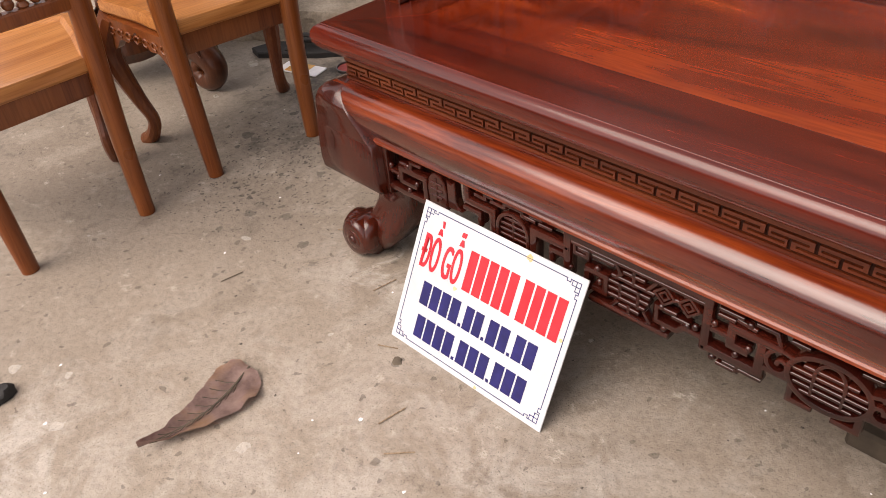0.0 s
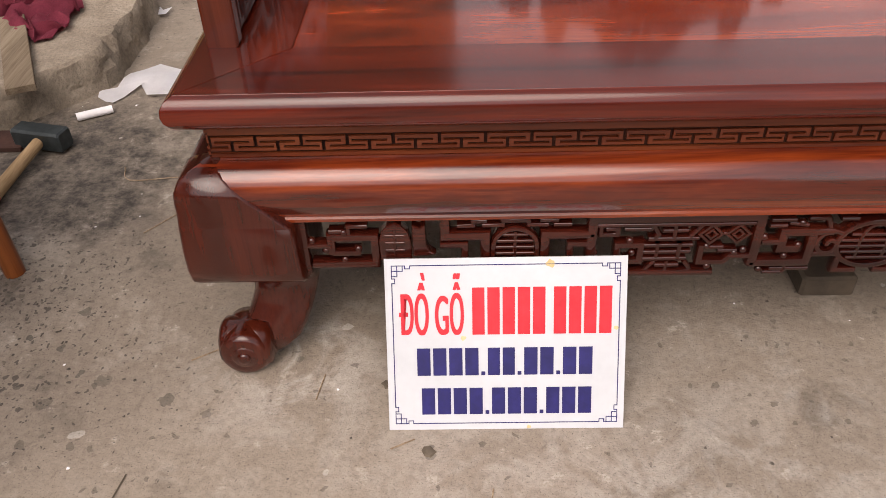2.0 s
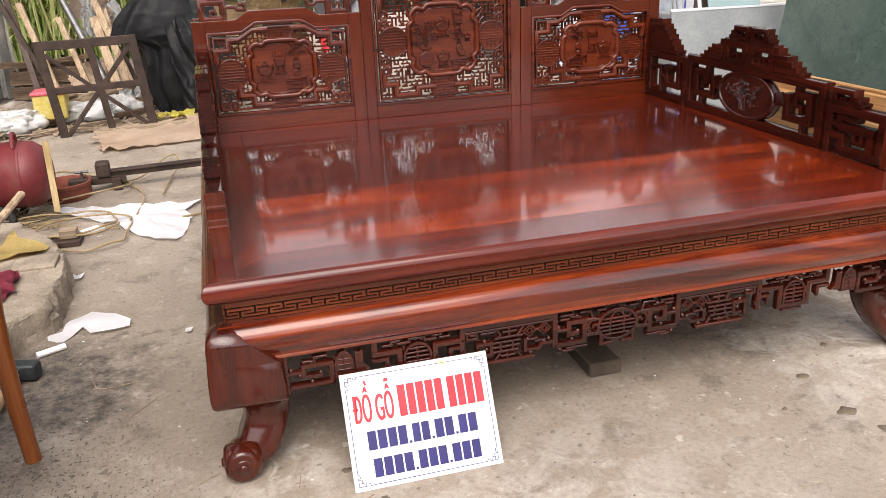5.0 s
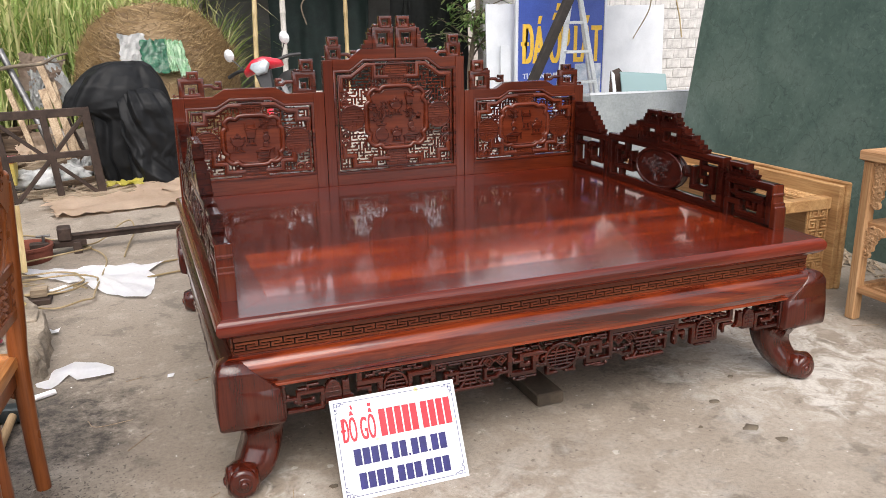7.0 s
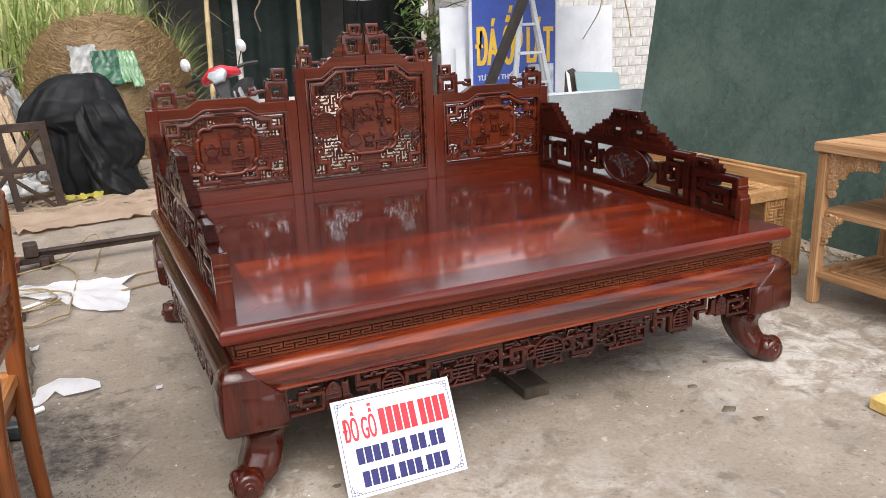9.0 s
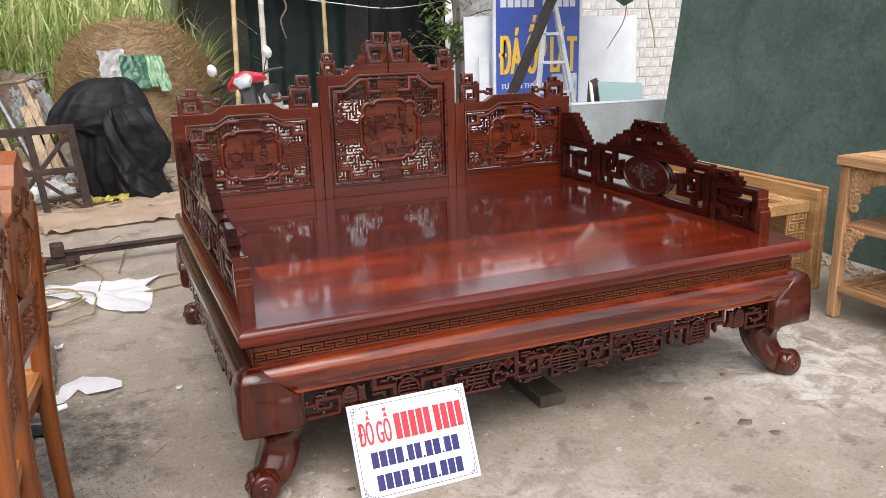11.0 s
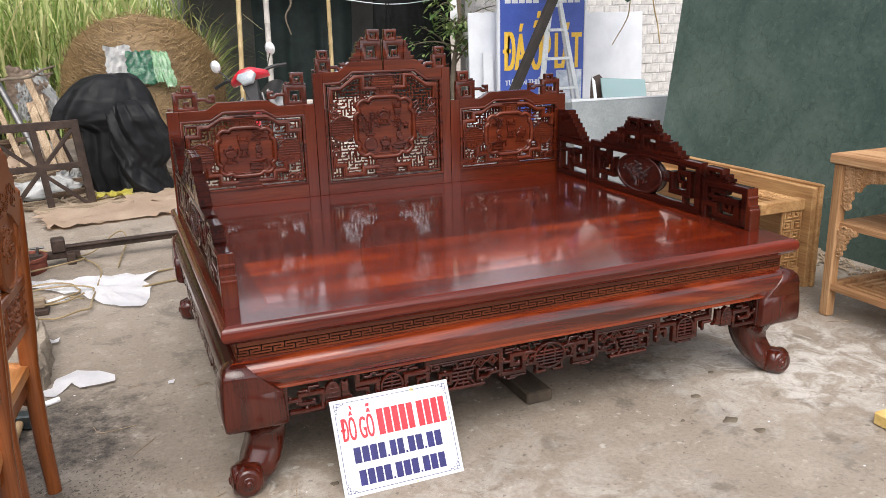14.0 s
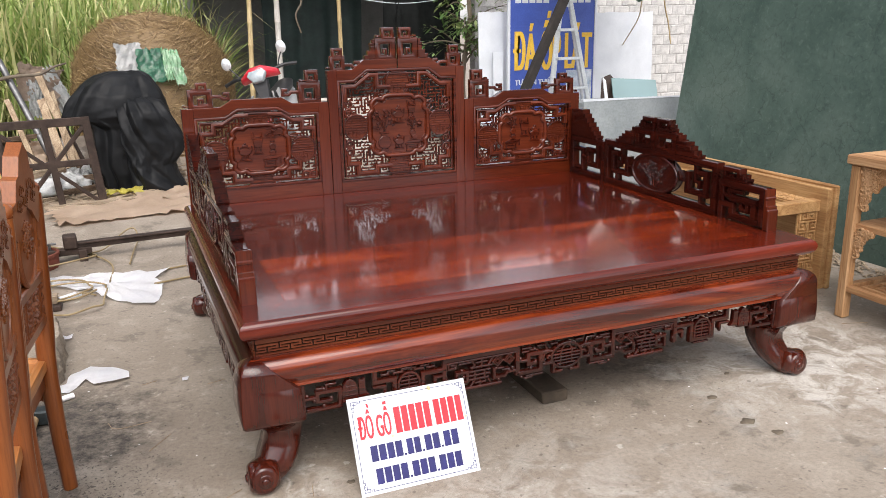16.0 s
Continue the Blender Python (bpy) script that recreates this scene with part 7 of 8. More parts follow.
    for s in (-1, 1):
        st = add("mirror_stalk", lambda b, s=s: tube(b, curve([(0.33, s * 0.19, 1.0), (0.32, s * 0.22, 1.06), (0.31, s * 0.26, 1.12)], 5), 0.006, 6), blk)
        add("mirror", lambda b, s=s: ball(b, (0.30, s * 0.275, 1.165), 0.058, (0.3, 0.8, 1.05), 12), chrome, st)


motorbike()
# ---- plain raised kerb at the yard's left ----
KERB = rough_paint("worn_kerb_concrete", (0.185, 0.15, 0.112), (0.32, 0.27, 0.21), 0.95, 6, 0, 0, 0.7, 90, (0.42, 0.36, 0.285), 0.009, speck=0.6)
outline = [(-6.0, 0.30), (-1.5, 0.52), (-0.96, 0.785), (-0.85, 0.89), (-0.745, 1.00), (-0.675, 1.08), (-0.628, 1.145), (-0.612, 1.19), (-0.610, 1.30), (-0.608, 1.45), (-0.620, 1.62), (-0.665, 1.79), (-0.76, 2.01), (-0.90, 2.26), (-1.4, 2.40), (-6.0, 2.5)]
pts = [Vector(p) for p in outline]
dense = []
for a, c in zip(pts, pts[1:]):
    n = max(2, int((c - a).length / 0.018)) if a.x > -1.8 else 3
    dense += [a.lerp(c, i / n) for i in range(n)]
dense.append(pts[-1])
b = B()
rings = []
for z, o in ((-0.02, 0.016), (0.015, 0.010), (0.035, 0.004), (0.055, 0.005), (0.075, 0.0), (0.095, 0.001), (0.109, -0.003), (0.118, -0.011), (0.1205, -0.03), (0.121, -0.08), (0.122, -0.2)):
    ring = []
    for p in dense:
        d = (p - Vector((-2.2, 1.8))).normalized()
        near = 1.0 if p.x > -2.0 else 0.0
        k = 0.016 * noise.noise(Vector((p.x * 8, p.y * 8, z * 6))) + 0.009 * noise.noise(Vector((p.x * 35, p.y * 35, z * 35))) + 0.006 * noise.noise(Vector((p.x * 80, p.y * 80, z * 80)))
        chip = max(0.0, noise.noise(Vector((p.x * 11 + 4, p.y * 11, 7))) - 0.15) * 0.06 if z > 0.09 else 0.0
        q = p + d * (o + near * (k - chip * (1 if z < 0.1202 else 0.3)))
        ring.append((q.x, q.y, z - near * (chip * 0.25 - (0.004 * noise.noise(Vector((p.x * 14, p.y * 14, 3))) if z > 0.1 else 0))))
    rings.append(ring)
loft(b, rings)
solo("kerb_platform", b, KERB, "low worn concrete platform with a broken edge", "platform", kind="structure", smooth=28)


# ---- dining chairs ----
def dining_chair(dx, dy, first=None):
    """An open-backed carved chair, its back to the bed and its seat towards -x."""
    if first is not None:
        return copy_thing(first, Matrix.Translation((-0.74 + dx, 0.165 + dy, 0)))
    ch = thing("dining_chair", "orange-brown carved wooden dining chair with cabriole front legs", "chair", (-0.74 + dx, 0.165 + dy, 0), -7, group="carved chairs beside the bed")
    AT[ch] = pose(-0.74, 0.165, 0)
    ya, yb = -0.02, 0.30
    for y, s in ((ya, -1), (yb, 1)):
        b = B()
        pts = [(-0.565, y, 0.0), (-0.575, y + s * 0.004, 0.2), (-0.578, y + s * 0.012, 0.43), (-0.570, y + s * 0.016, 0.55), (-0.556, y + s * 0.016, 0.76), (-0.546, y + s * 0.012, 0.90), (-0.543, y + s * 0.010, 0.955)]
        tube(b, curve(pts, 5), [0.022 + 0.006 * min(1, i / 12) - 0.006 * max(0, (i - 14) / 16) for i in range(31)], 12)
        part("rear_leg", b, CHAIR, ch, "straight turned rear leg running up into the back")
    for y, s in ((-0.075, -1), (0.385, 1)):
        b = B()
        yy = y
        pts = [(-0.90, yy, 0.40), (-0.938, yy + s * 0.018, 0.33), (-0.946, yy + s * 0.024, 0.26), (-0.905, yy, 0.14), (-0.878, yy - s * 0.016, 0.075), (-0.895, yy - s * 0.004, 0.022), (-0.922, yy + s * 0.012, 0.0)]
        tube(b, curve(pts, 5), [0.034, 0.036, 0.038, 0.039, 0.039, 0.038, 0.037, 0.036, 0.035, 0.034, 0.032, 0.030, 0.028, 0.026, 0.024, 0.022, 0.021, 0.020, 0.019, 0.019, 0.019, 0.019, 0.020, 0.020, 0.021, 0.022, 0.023, 0.023, 0.023, 0.023, 0.022], 10)
        part("front_leg", b, CHAIR_DARK, ch, "curved cabriole front leg")
    # seat: a dished trapezoid board with a raised rim
    b = B()
    tr = [(-0.575, -0.035), (-0.575, 0.315), (-0.75, 0.365), (-0.92, 0.405), (-0.955, 0.34), (-0.965, 0.155), (-0.955, -0.03), (-0.92, -0.095), (-0.75, -0.055)]
    c = Vector((-0.76, 0.155))
    rings = []
    for k, z in ((0.97, 0.405), (1.0, 0.413), (1.0, 0.436), (0.985, 0.443), (0.90, 0.444), (0.84, 0.436), (0.3, 0.433)):
        rings.append([(c.x + (x - c.x) * k, c.y + (y - c.y) * k, z) for x, y in tr])
    loft(b, rings)
    part("seat", b, SEAT, ch, "pale honey-coloured dished seat", smooth=25)
    b = B()
    tr2 = [(-0.585, -0.02), (-0.585, 0.30), (-0.91, 0.385), (-0.945, 0.155), (-0.91, -0.075)]
    loft(b, [[(c.x + (x - c.x) * k, c.y + (y - c.y) * k, z) for x, y in tr2] for k, z in ((0.96, 0.345), (0.985, 0.355), (0.985, 0.404))])
    part("seat_rail", b, CHAIR_DARK, ch)
    # wavy carved apron at the front and the sides
    for p, q, nm in (((-0.93, -0.06), (-0.93, 0.37), "front_apron"), ((-0.90, -0.083), (-0.60, -0.03), "side_apron"), ((-0.90, 0.393), (-0.60, 0.31), "side_apron")):
        b = B()
        p3, q3 = Vector((*p, 0.40)), Vector((*q, 0.40))
        l = (q3 - p3).length
        m = frame_of(p3, (q3 - p3), (0, 0, 1))
        n = 26
        low = [(l * i / n, -0.055 - 0.028 * math.cos(6.2832 * i / n) - 0.012 * math.cos(6.2832 * 3 * i / n)) for i in range(n + 1)]
        slab(b, [(0, 0)] + low + [(l, 0)], m, -0.011, 0.011)
        for k in range(7):
            u = l * (k + 0.5) / 7
            ln = ring_uv((u, -0.035), 0.014, 10, 0.011, 0, 290)
            for a0, a1 in zip(ln, ln[1:]):
                bar(b, m, a0, a1, 0.006, 0.030, False)
        part(nm, b, CHAIR, ch, "wavy apron carved with scrolls")
    # back: crest, splat medallion, spindle lattice, cross rails
    mb = frame_of((-0.574, 0.14, 0.51), (0, 1, 0), (0.07, 0, 1))
    b = B()
    cr = [(-0.175, 0.40), (-0.15, 0.47), (-0.12, 0.475), (-0.10, 0.53), (-0.07, 0.535), (-0.05, 0.585), (-0.02, 0.60), (0, 0.615), (0.02, 0.60), (0.05, 0.585), (0.07, 0.535), (0.10, 0.53), (0.12, 0.475), (0.15, 0.47), (0.175, 0.40), (0.12, 0.37), (0.05, 0.42), (0, 0.44), (-0.05, 0.42), (-0.12, 0.37)]
    slab(b, cr[::-1], mb, -0.019, 0.019, 0.0)
    rnd = random.Random(4)
    for k in range(16):
        u = rnd.uniform(-0.11, 0.11)
        v = 0.45 + rnd.uniform(0, 0.09) * (1 - abs(u) / 0.14)
        for dd in (1, -1):
            ln = ring_uv((u, v), 0.013, 8, 0.013, 0, 300)
            for a0, a1 in zip(ln, ln[1:]):
                bar(b, mb, a0, a1, 0.007, 0.042, False)
    part("crest_rail", b, CHAIR, ch, "carved cloud-shaped crest rail")
    b = B()
    slab(b, ring_uv((0, 0.352), 0.105, 32, 0.130)[:-1], mb, -0.010, 0.010)
    for k in range(22):
        a, r = rnd.uniform(0, 6.28), rnd.uniform(0, 0.075)
        ln = ring_uv((r * math.cos(a), 0.352 + r * math.sin(a)), 0.013, 8, 0.011, 0, 270)
        for a0, a1 in zip(ln, ln[1:]):
            bar(b, mb, a0, a1, 0.006, 0.030, False)
    sp = part("splat", b, CHAIR, ch, "round carved splat medallion")
    b = B()
    for sd in (-1, 1):
        tube(b, [mb @ Vector((u, v, sd * 0.010)) for u, v in ring_uv((0, 0.352), 0.105, 32, 0.130)], 0.008, 8)
    part("splat_rim", b, CHAIR, sp)
    for v in (0.068, 0.205):
        b = B()
        bar(b, mb, (-0.165, v), (0.165, v), 0.034, 0.028, False)
        part("back_rail", b, CHAIR, ch)
    for sd in (-1, 1):
        b = B()
        bar(b, mb, (sd * 0.17, 0.30), (sd * 0.10, 0.31), 0.026, 0.024, False)
        part("side_bar", b, CHAIR, ch)
        b = B()
        ball(b, mb @ Vector((sd * 0.16, 0.462, 0)), 0.022, n=10)
        part("finial", b, CHAIR, ch)
    b = B()
    for i in range(5):
        u = -0.12 + i * 0.06
        prof = [(0.007 + 0.008 * abs(math.sin(k * 1.57 + i)), k * 0.105 / 12) for k in range(13)]
        lathe(b, prof, mb @ Matrix.Translation((u, 0.082, 0)) @ pose(0, 0, 0, -90), 10)
        for k in range(3):
            ball(b, mb @ Vector((u + 0.03, 0.100 + k * 0.036, 0)), 0.014, n=6)
    tagged(part("spindle_lattice", b, CHAIR_DARK, ch, "beaded spindle lattice"), kind="stuff")
    return ch


chair = dining_chair(0.008, 0.012)
dining_chair(0.0, -0.555, chair)

# carved pedestal table whose scrolled feet show between the chair legs
ped = thing("pedestal_table", "dark carved pedestal table with scrolled acanthus feet", "table", (-1.42, 0.18, 0))
b = B()
lathe(b, [(0.10, 0.08), (0.13, 0.12), (0.12, 0.20), (0.07, 0.26), (0.06, 0.36), (0.09, 0.44), (0.10, 0.52), (0.06, 0.60), (0.12, 0.68), (0.14, 0.70)], Matrix.Translation((-1.42, 0.18, 0)), 24)
part("column", b, PEDESTAL, ped)
b = B()
lathe(b, [(0.42, 0.70), (0.44, 0.71), (0.445, 0.725), (0.44, 0.74), (0.42, 0.745)], Matrix.Translation((-1.42, 0.18, 0)), 40)
part("tabletop", b, PEDESTAL, ped)
for ang in (15, 135, 255):
    b = B()
    a = radians(ang)
    dx, dy = math.cos(a), math.sin(a)

    def F(r, z, s=0.0):
        return (-1.42 + dx * r - dy * s, 0.18 + dy * r + dx * s, z)

    line = curve([F(r, z) for r, z in [(0.08, 0.22), (0.16, 0.215), (0.24, 0.185), (0.31, 0.155), (0.365, 0.13), (0.395, 0.085), (0.375, 0.042), (0.33, 0.034), (0.305, 0.066), (0.325, 0.095), (0.348, 0.08)]], 5)
    tube(b, line, [0.058 - 0.044 * (q / 50) ** 1.3 for q in range(51)], 14)
    for k in range(9):
        r = 0.12 + 0.028 * k
        z = 0.24 - 0.009 * k + 0.01 * math.sin(k)
        for s in (-0.03, 0.0, 0.03):
            tube(b, curve([F(r, z - abs(s), s), F(r + 0.02, z + 0.018 - abs(s), s * 1.2), F(r + 0.04, z - 0.012 - abs(s), s * 1.3)], 3), [0.009, 0.0095, 0.0095, 0.009, 0.008, 0.006, 0.004], 6)
    part("scroll_foot", b, PEDESTAL, ped, "acanthus-carved scroll foot", smooth=65)

# things on the ground by the platform
SETTLE[0] = lambda x, y, z: (x + 0.125, y - 0.42, z - 0.03)
# ---- air compressor ----
RED_TANK = rough_paint("red_tank_paint", (0.085, 0.012, 0.013), (0.15, 0.015, 0.018), 0.55, 5, 0, 0.1, 0.2, 40, (0.16, 0.055, 0.045))
RUBBER = rough_paint("black_rubber", (0.014, 0.014, 0.014), (0.03, 0.03, 0.03), 0.7, 12)
comp = thing("air_compressor", "red air compressor tank on small wheels with a worn yellow label", "air compressor", (-1.45, 3.1, 0))
b = B()
lathe(b, [(0.0, 0.0), (0.085, 0.008), (0.135, 0.03), (0.168, 0.075), (0.174, 0.12), (0.174, 0.125), (0.177, 0.127), (0.177, 0.137), (0.174, 0.139), (0.174, 0.92), (0.168, 0.97), (0.125, 1.04), (0.0, 1.06)], pose(-0.93, 3.10, 0.285, 0, -90, 0), 36)
tank = part("tank", b, RED_TANK, comp, smooth=60)
b = B()
box(b, (-1.74, 2.9225, 0.255), (-1.42, 2.9285, 0.36), 0)
part("label", b, rough_paint("worn_yellow_label", (0.55, 0.46, 0.28), (0.68, 0.62, 0.48), 0.6, 12), tank, "worn yellowed label")
for x in (-1.20, -1.80):
    for y in (2.95, 3.26):
        b = B()
        tube(b, [(x + 0.062 * math.cos(a), y, 0.082 + 0.062 * math.sin(a)) for a in [6.2832 * k / 24 for k in range(25)]], 0.021, 8)
        w = part("wheel", b, RUBBER, comp, "black rubber wheel")
        b = B()
        tube(b, [(x, y - 0.02, 0.082), (x, y + 0.02, 0.082)], 0.02, 10)
        for k in range(5):
            a = 6.2832 * k / 5
            rod(b, (x, y, 0.082), (x + 0.05 * math.cos(a), y, 0.082 + 0.05 * math.sin(a)), 0.012, 0.012, (0, 1, 0))
        part("hub", b, STEEL, w)
for x in (-1.20, -1.80):
    b = B()
    box(b, (x - 0.03, 2.97, 0.075), (x + 0.03, 3.23, 0.135), 0.004)
    part("bracket", b, RED_TANK, comp)
b = B()
tube(b, curve([(-1.08, 3.12, 0.45), (-1.08, 3.10, 0.50), (-1.08, 3.05, 0.50), (-1.08, 3.02, 0.44)], 4), 0.010, 8)
part("handle", b, RED_TANK, comp)
b = B()
ball(b, (-1.18, 3.06, 0.56), 0.032, n=10)
tube(b, [(-1.18, 3.06, 0.44), (-1.18, 3.06, 0.56)], 0.012, 8)
part("gauge", b, RUBBER, comp, "black pressure gauge")
b = B()
rod(b, (-0.925, 2.97, 0.10), (-0.917, 2.99, 0.47), 0.030, 0.006, (0, 1, 0), 0.05)
part("strap", b, BAMBOO, comp, "tan strap hanging down the end")

SETTLE[0] = None
# rusty ring and coiled hoses
b = B()
C = (-0.84, 3.07)
prof = [(0.135, 0.0), (0.142, 0.02), (0.142, 0.075), (0.150, 0.078), (0.150, 0.095), (0.136, 0.097), (0.132, 0.09), (0.132, 0.012)]
rings = [[(C[0] + r * math.cos(a), C[1] + r * math.sin(a), z) for r, z in prof] for a in [6.2832 * k / 36 for k in range(36)]]
loft(b, rings, closed=True)
solo("rusty_ring", b, rough_paint("rust_red", (0.12, 0.035, 0.02), (0.24, 0.07, 0.045), 0.8, 12, 0.2), "rusty red steel drum ring on the ground", "steel ring", loc=(*C, 0))
SETTLE[0] = lambda x, y, z: (x * 0.985, y * 0.957, z)
HOSE = rough_paint("tan_hose", (0.24, 0.175, 0.085), (0.36, 0.275, 0.15), 0.5, 9)


def hose(pts, r=0.0052, mat=HOSE, lb="tan rubber air hose lying in loops"):
    b = B()
    tube(b, curve([(x, y, z) for x, y, z in pts], 7), r, 8)
    solo("air_hose", b, mat, lb, "hose", "hoses on the ground", smooth=70, loc=pts[0])


rnd = random.Random(9)


def loopy(cx, cy, rx, ry, a0, a1, n, z0=0.012):
    return [(cx + rx * math.cos(radians(a0 + (a1 - a0) * i / n)) + rnd.uniform(-0.02, 0.02), cy + ry * math.sin(radians(a0 + (a1 - a0) * i / n)) + rnd.uniform(-0.02, 0.02), z0 + rnd.uniform(0, 0.02)) for i in range(n + 1)]


hose(loopy(-0.62, 2.30, 0.17, 0.17, 40, 380, 14) + [(-0.42, 2.62, 0.015), (-0.40, 2.9, 0.03), (-0.48, 3.2, 0.02), (-0.65, 3.35, 0.03), (-0.9, 3.42, 0.03), (-1.1, 3.3, 0.02)])
hose([(-1.0, 3.55, 0.012), (-0.7, 3.5, 0.012), (-0.52, 3.42, 0.012), (-0.42, 3.5, 0.03), (-0.33, 3.75, 0.05), (-0.26, 3.84, 0.05), (-0.24, 3.6, 0.03), (-0.28, 3.3, 0.02), (-0.31, 3.03, 0.012)])
hose(loopy(-0.80, 2.52, 0.27, 0.20, 200, 500, 12, 0.03) + [(-1.05, 2.45, 0.02), (-1.2, 2.42, 0.10)])
hose(loopy(-0.66, 2.46, 0.22, 0.17, 0, 330, 12, 0.03))
hose([(-0.18, 2.50, 0.01), (0.0, 2.55, 0.01), (0.25, 2.6, 0.01), (0.6, 2.65, 0.01)], 0.006)
hose([(-0.12, 2.78, 0.01), (0.1, 2.82, 0.01), (0.5, 2.75, 0.01)], 0.006)
hose([(-0.85, 3.05, 0.03), (-0.6, 3.1, 0.05), (-0.5, 3.25, 0.03), (-0.62, 3.42, 0.02), (-0.9, 3.4, 0.11), (-1.1, 3.3, 0.03)], 0.0055)
b = B()
SETTLE[0] = lambda x, y, z: (x * (0.985 - 0.075 * y), y * (0.93 - 0.03 * y), z)
tube(b, [(-0.84, 2.70, 0.018), (-0.76, 2.74, 0.02)], [0.016, 0.02], 10)
tube(b, [(-0.76, 2.74, 0.02), (-0.735, 2.752, 0.02)], 0.012, 8)
solo("air_coupling", b, WHITE, "white plastic hose coupling on the ground", "coupling", loc=(-0.8, 2.72, 0))
b = B()
box(b, (-1.0, 2.52, 0.0), (-0.84, 2.64, 0.03), 0.004)
solo("sanding_block", b, STEEL_DARK, "flat dark block lying by the hose", "block", loc=(-0.92, 2.58, 0))
b = B()
box(b, (-0.93, 2.56, 0.031), (-0.85, 2.63, 0.075), 0.004)
solo("wood_block", b, TIMBER_X, "small pale wood block stacked on a dark one", "block", loc=(-0.89, 2.6, 0.031))

# ---- papers ----
def paper(name, poly, lb, seed, z=0.004, mat=PAPER, amp=0.012, grp="scraps of white paper"):
    """A torn, curling sheet with the outline poly on the ground."""
    b = B()
    P = [Vector(p) for p in poly]
    rnd = random.Random(seed)
    dense = []
    for a, c in zip(P, P[1:] + P[:1]):
        n = max(1, int((c - a).length / 0.04))
        for i in range(n):
            dense.append(a.lerp(c, i / n) + Vector((rnd.uniform(-0.006, 0.006), rnd.uniform(-0.006, 0.006))))
    cen = sum(dense, Vector((0, 0))) / len(dense)
    rings = []
    for k in (1.0, 0.86, 0.66, 0.42, 0.2, 0.05):
        ring = []
        for p in dense:
            q = cen + (p - cen) * k
            h = z + amp * max(0, noise.noise(Vector((q.x * 9 + seed, q.y * 9, seed))) + 0.35) + 0.004 * noise.noise(Vector((q.x * 30, q.y * 30, seed)))
            ring.append(b.verts.new((q.x, q.y, max(0.002, h))))
        rings.append(ring)
    for a, c in zip(rings, rings[1:]):
        hull_faces(b, a, c)
    b.faces.new(rings[-1])
    thicken(b, 0.0008)
    solo(name, b, mat, lb, name.replace("_", " "), grp, smooth=50, loc=(cen.x, cen.y, 0))


SETTLE[0] = None
paper("torn_paper", [(-0.643, 1.113), (-0.600, 1.045), (-0.574, 1.043), (-0.515, 1.135), (-0.480, 1.072), (-0.407, 1.059), (-0.350, 1.09), (-0.345, 1.16), (-0.407, 1.23), (-0.498, 1.276), (-0.571, 1.215), (-0.590, 1.13)], "torn white paper lying on the concrete", 2, amp=0.02)
paper("paper_sheet", [(-0.75, 2.60), (-0.62, 2.50), (-0.50, 2.36), (-0.39, 2.17), (-0.30, 2.07), (-0.20, 2.02), (-0.15, 2.18), (-0.13, 2.42), (-0.17, 2.50), (-0.07, 2.66), (-0.15, 2.67), (-0.30, 2.66), (-0.47, 2.73), (-0.60, 2.74), (-0.86, 2.86), (-0.84, 2.74)], "large crumpled white paper sheet on the concrete", 3, amp=0.035)
SETTLE[0] = lambda x, y, z: (x * (0.985 - 0.075 * y), y * (0.93 - 0.03 * y), z)
paper("paper_scrap", [(-0.77, 1.93), (-0.70, 1.91), (-0.69, 1.97), (-0.73, 1.95), (-0.75, 2.0)], "small folded white paper scrap", 4, amp=0.02)
paper("paper_scrap", [(-0.16, 1.08), (-0.14, 1.07), (-0.13, 1.11), (-0.15, 1.12)], "small folded white paper scrap", 5)
b = B()
SETTLE[0] = None
tube(b, [(-0.642, 0.947, 0.012), (-0.555, 0.992, 0.012)], 0.0115, 14)
solo("paper_roll", b, PAPER, "small rolled tube of white paper", "paper roll", loc=(-0.60, 0.97, 0))
SETTLE[0] = lambda x, y, z: (x * (0.985 - 0.075 * y), y * (0.93 - 0.03 * y), z)

# ---- hammer and small tools ----
ham = thing("sledge_hammer", "short sledge hammer with a red-tipped wooden handle", "hammer", (-0.78, 0.8, 0))
b = B()
tube(b, [(-0.797, 0.73, 0.022), (-0.788, 0.82, 0.026), (-0.775, 0.96, 0.032), (-0.772, 1.0, 0.032)], [0.018, 0.016, 0.015, 0.015], 12)
hd = part("handle", b, wood("hammer_handle", (0.30, 0.19, 0.10), (0.45, 0.31, 0.17), (0.55, 0.40, 0.24), "y", 0.7, 0.0), ham)
b = B()
tube(b, [(-0.803, 0.655, 0.02), (-0.80, 0.69, 0.021), (-0.797, 0.728, 0.022)], [0.021, 0.0205, 0.0188], 12)
part("grip_end", b, RED, hd, "red painted grip end")
b = B()
m = pose(-0.775, 0.985, 0.034, 0, 0, -14)
rings = []
for x, s in ((-0.073, 0.030), (-0.068, 0.035), (-0.034, 0.035), (0.034, 0.035), (0.068, 0.035), (0.073, 0.030)):
    rings.append([m @ Vector((x, s * math.cos(a), s * math.sin(a))) for a in [radians(q) for q in (38, 52, 128, 142, 218, 232, 308, 322)]])
loft(b, rings)
part("head", b, rough_paint("hammer_steel", (0.03, 0.04, 0.042), (0.07, 0.085, 0.09), 0.5, 14, 0.5), ham, "dark steel hammer head", smooth=0)
ham.location = (-0.682, 0.622, 0)

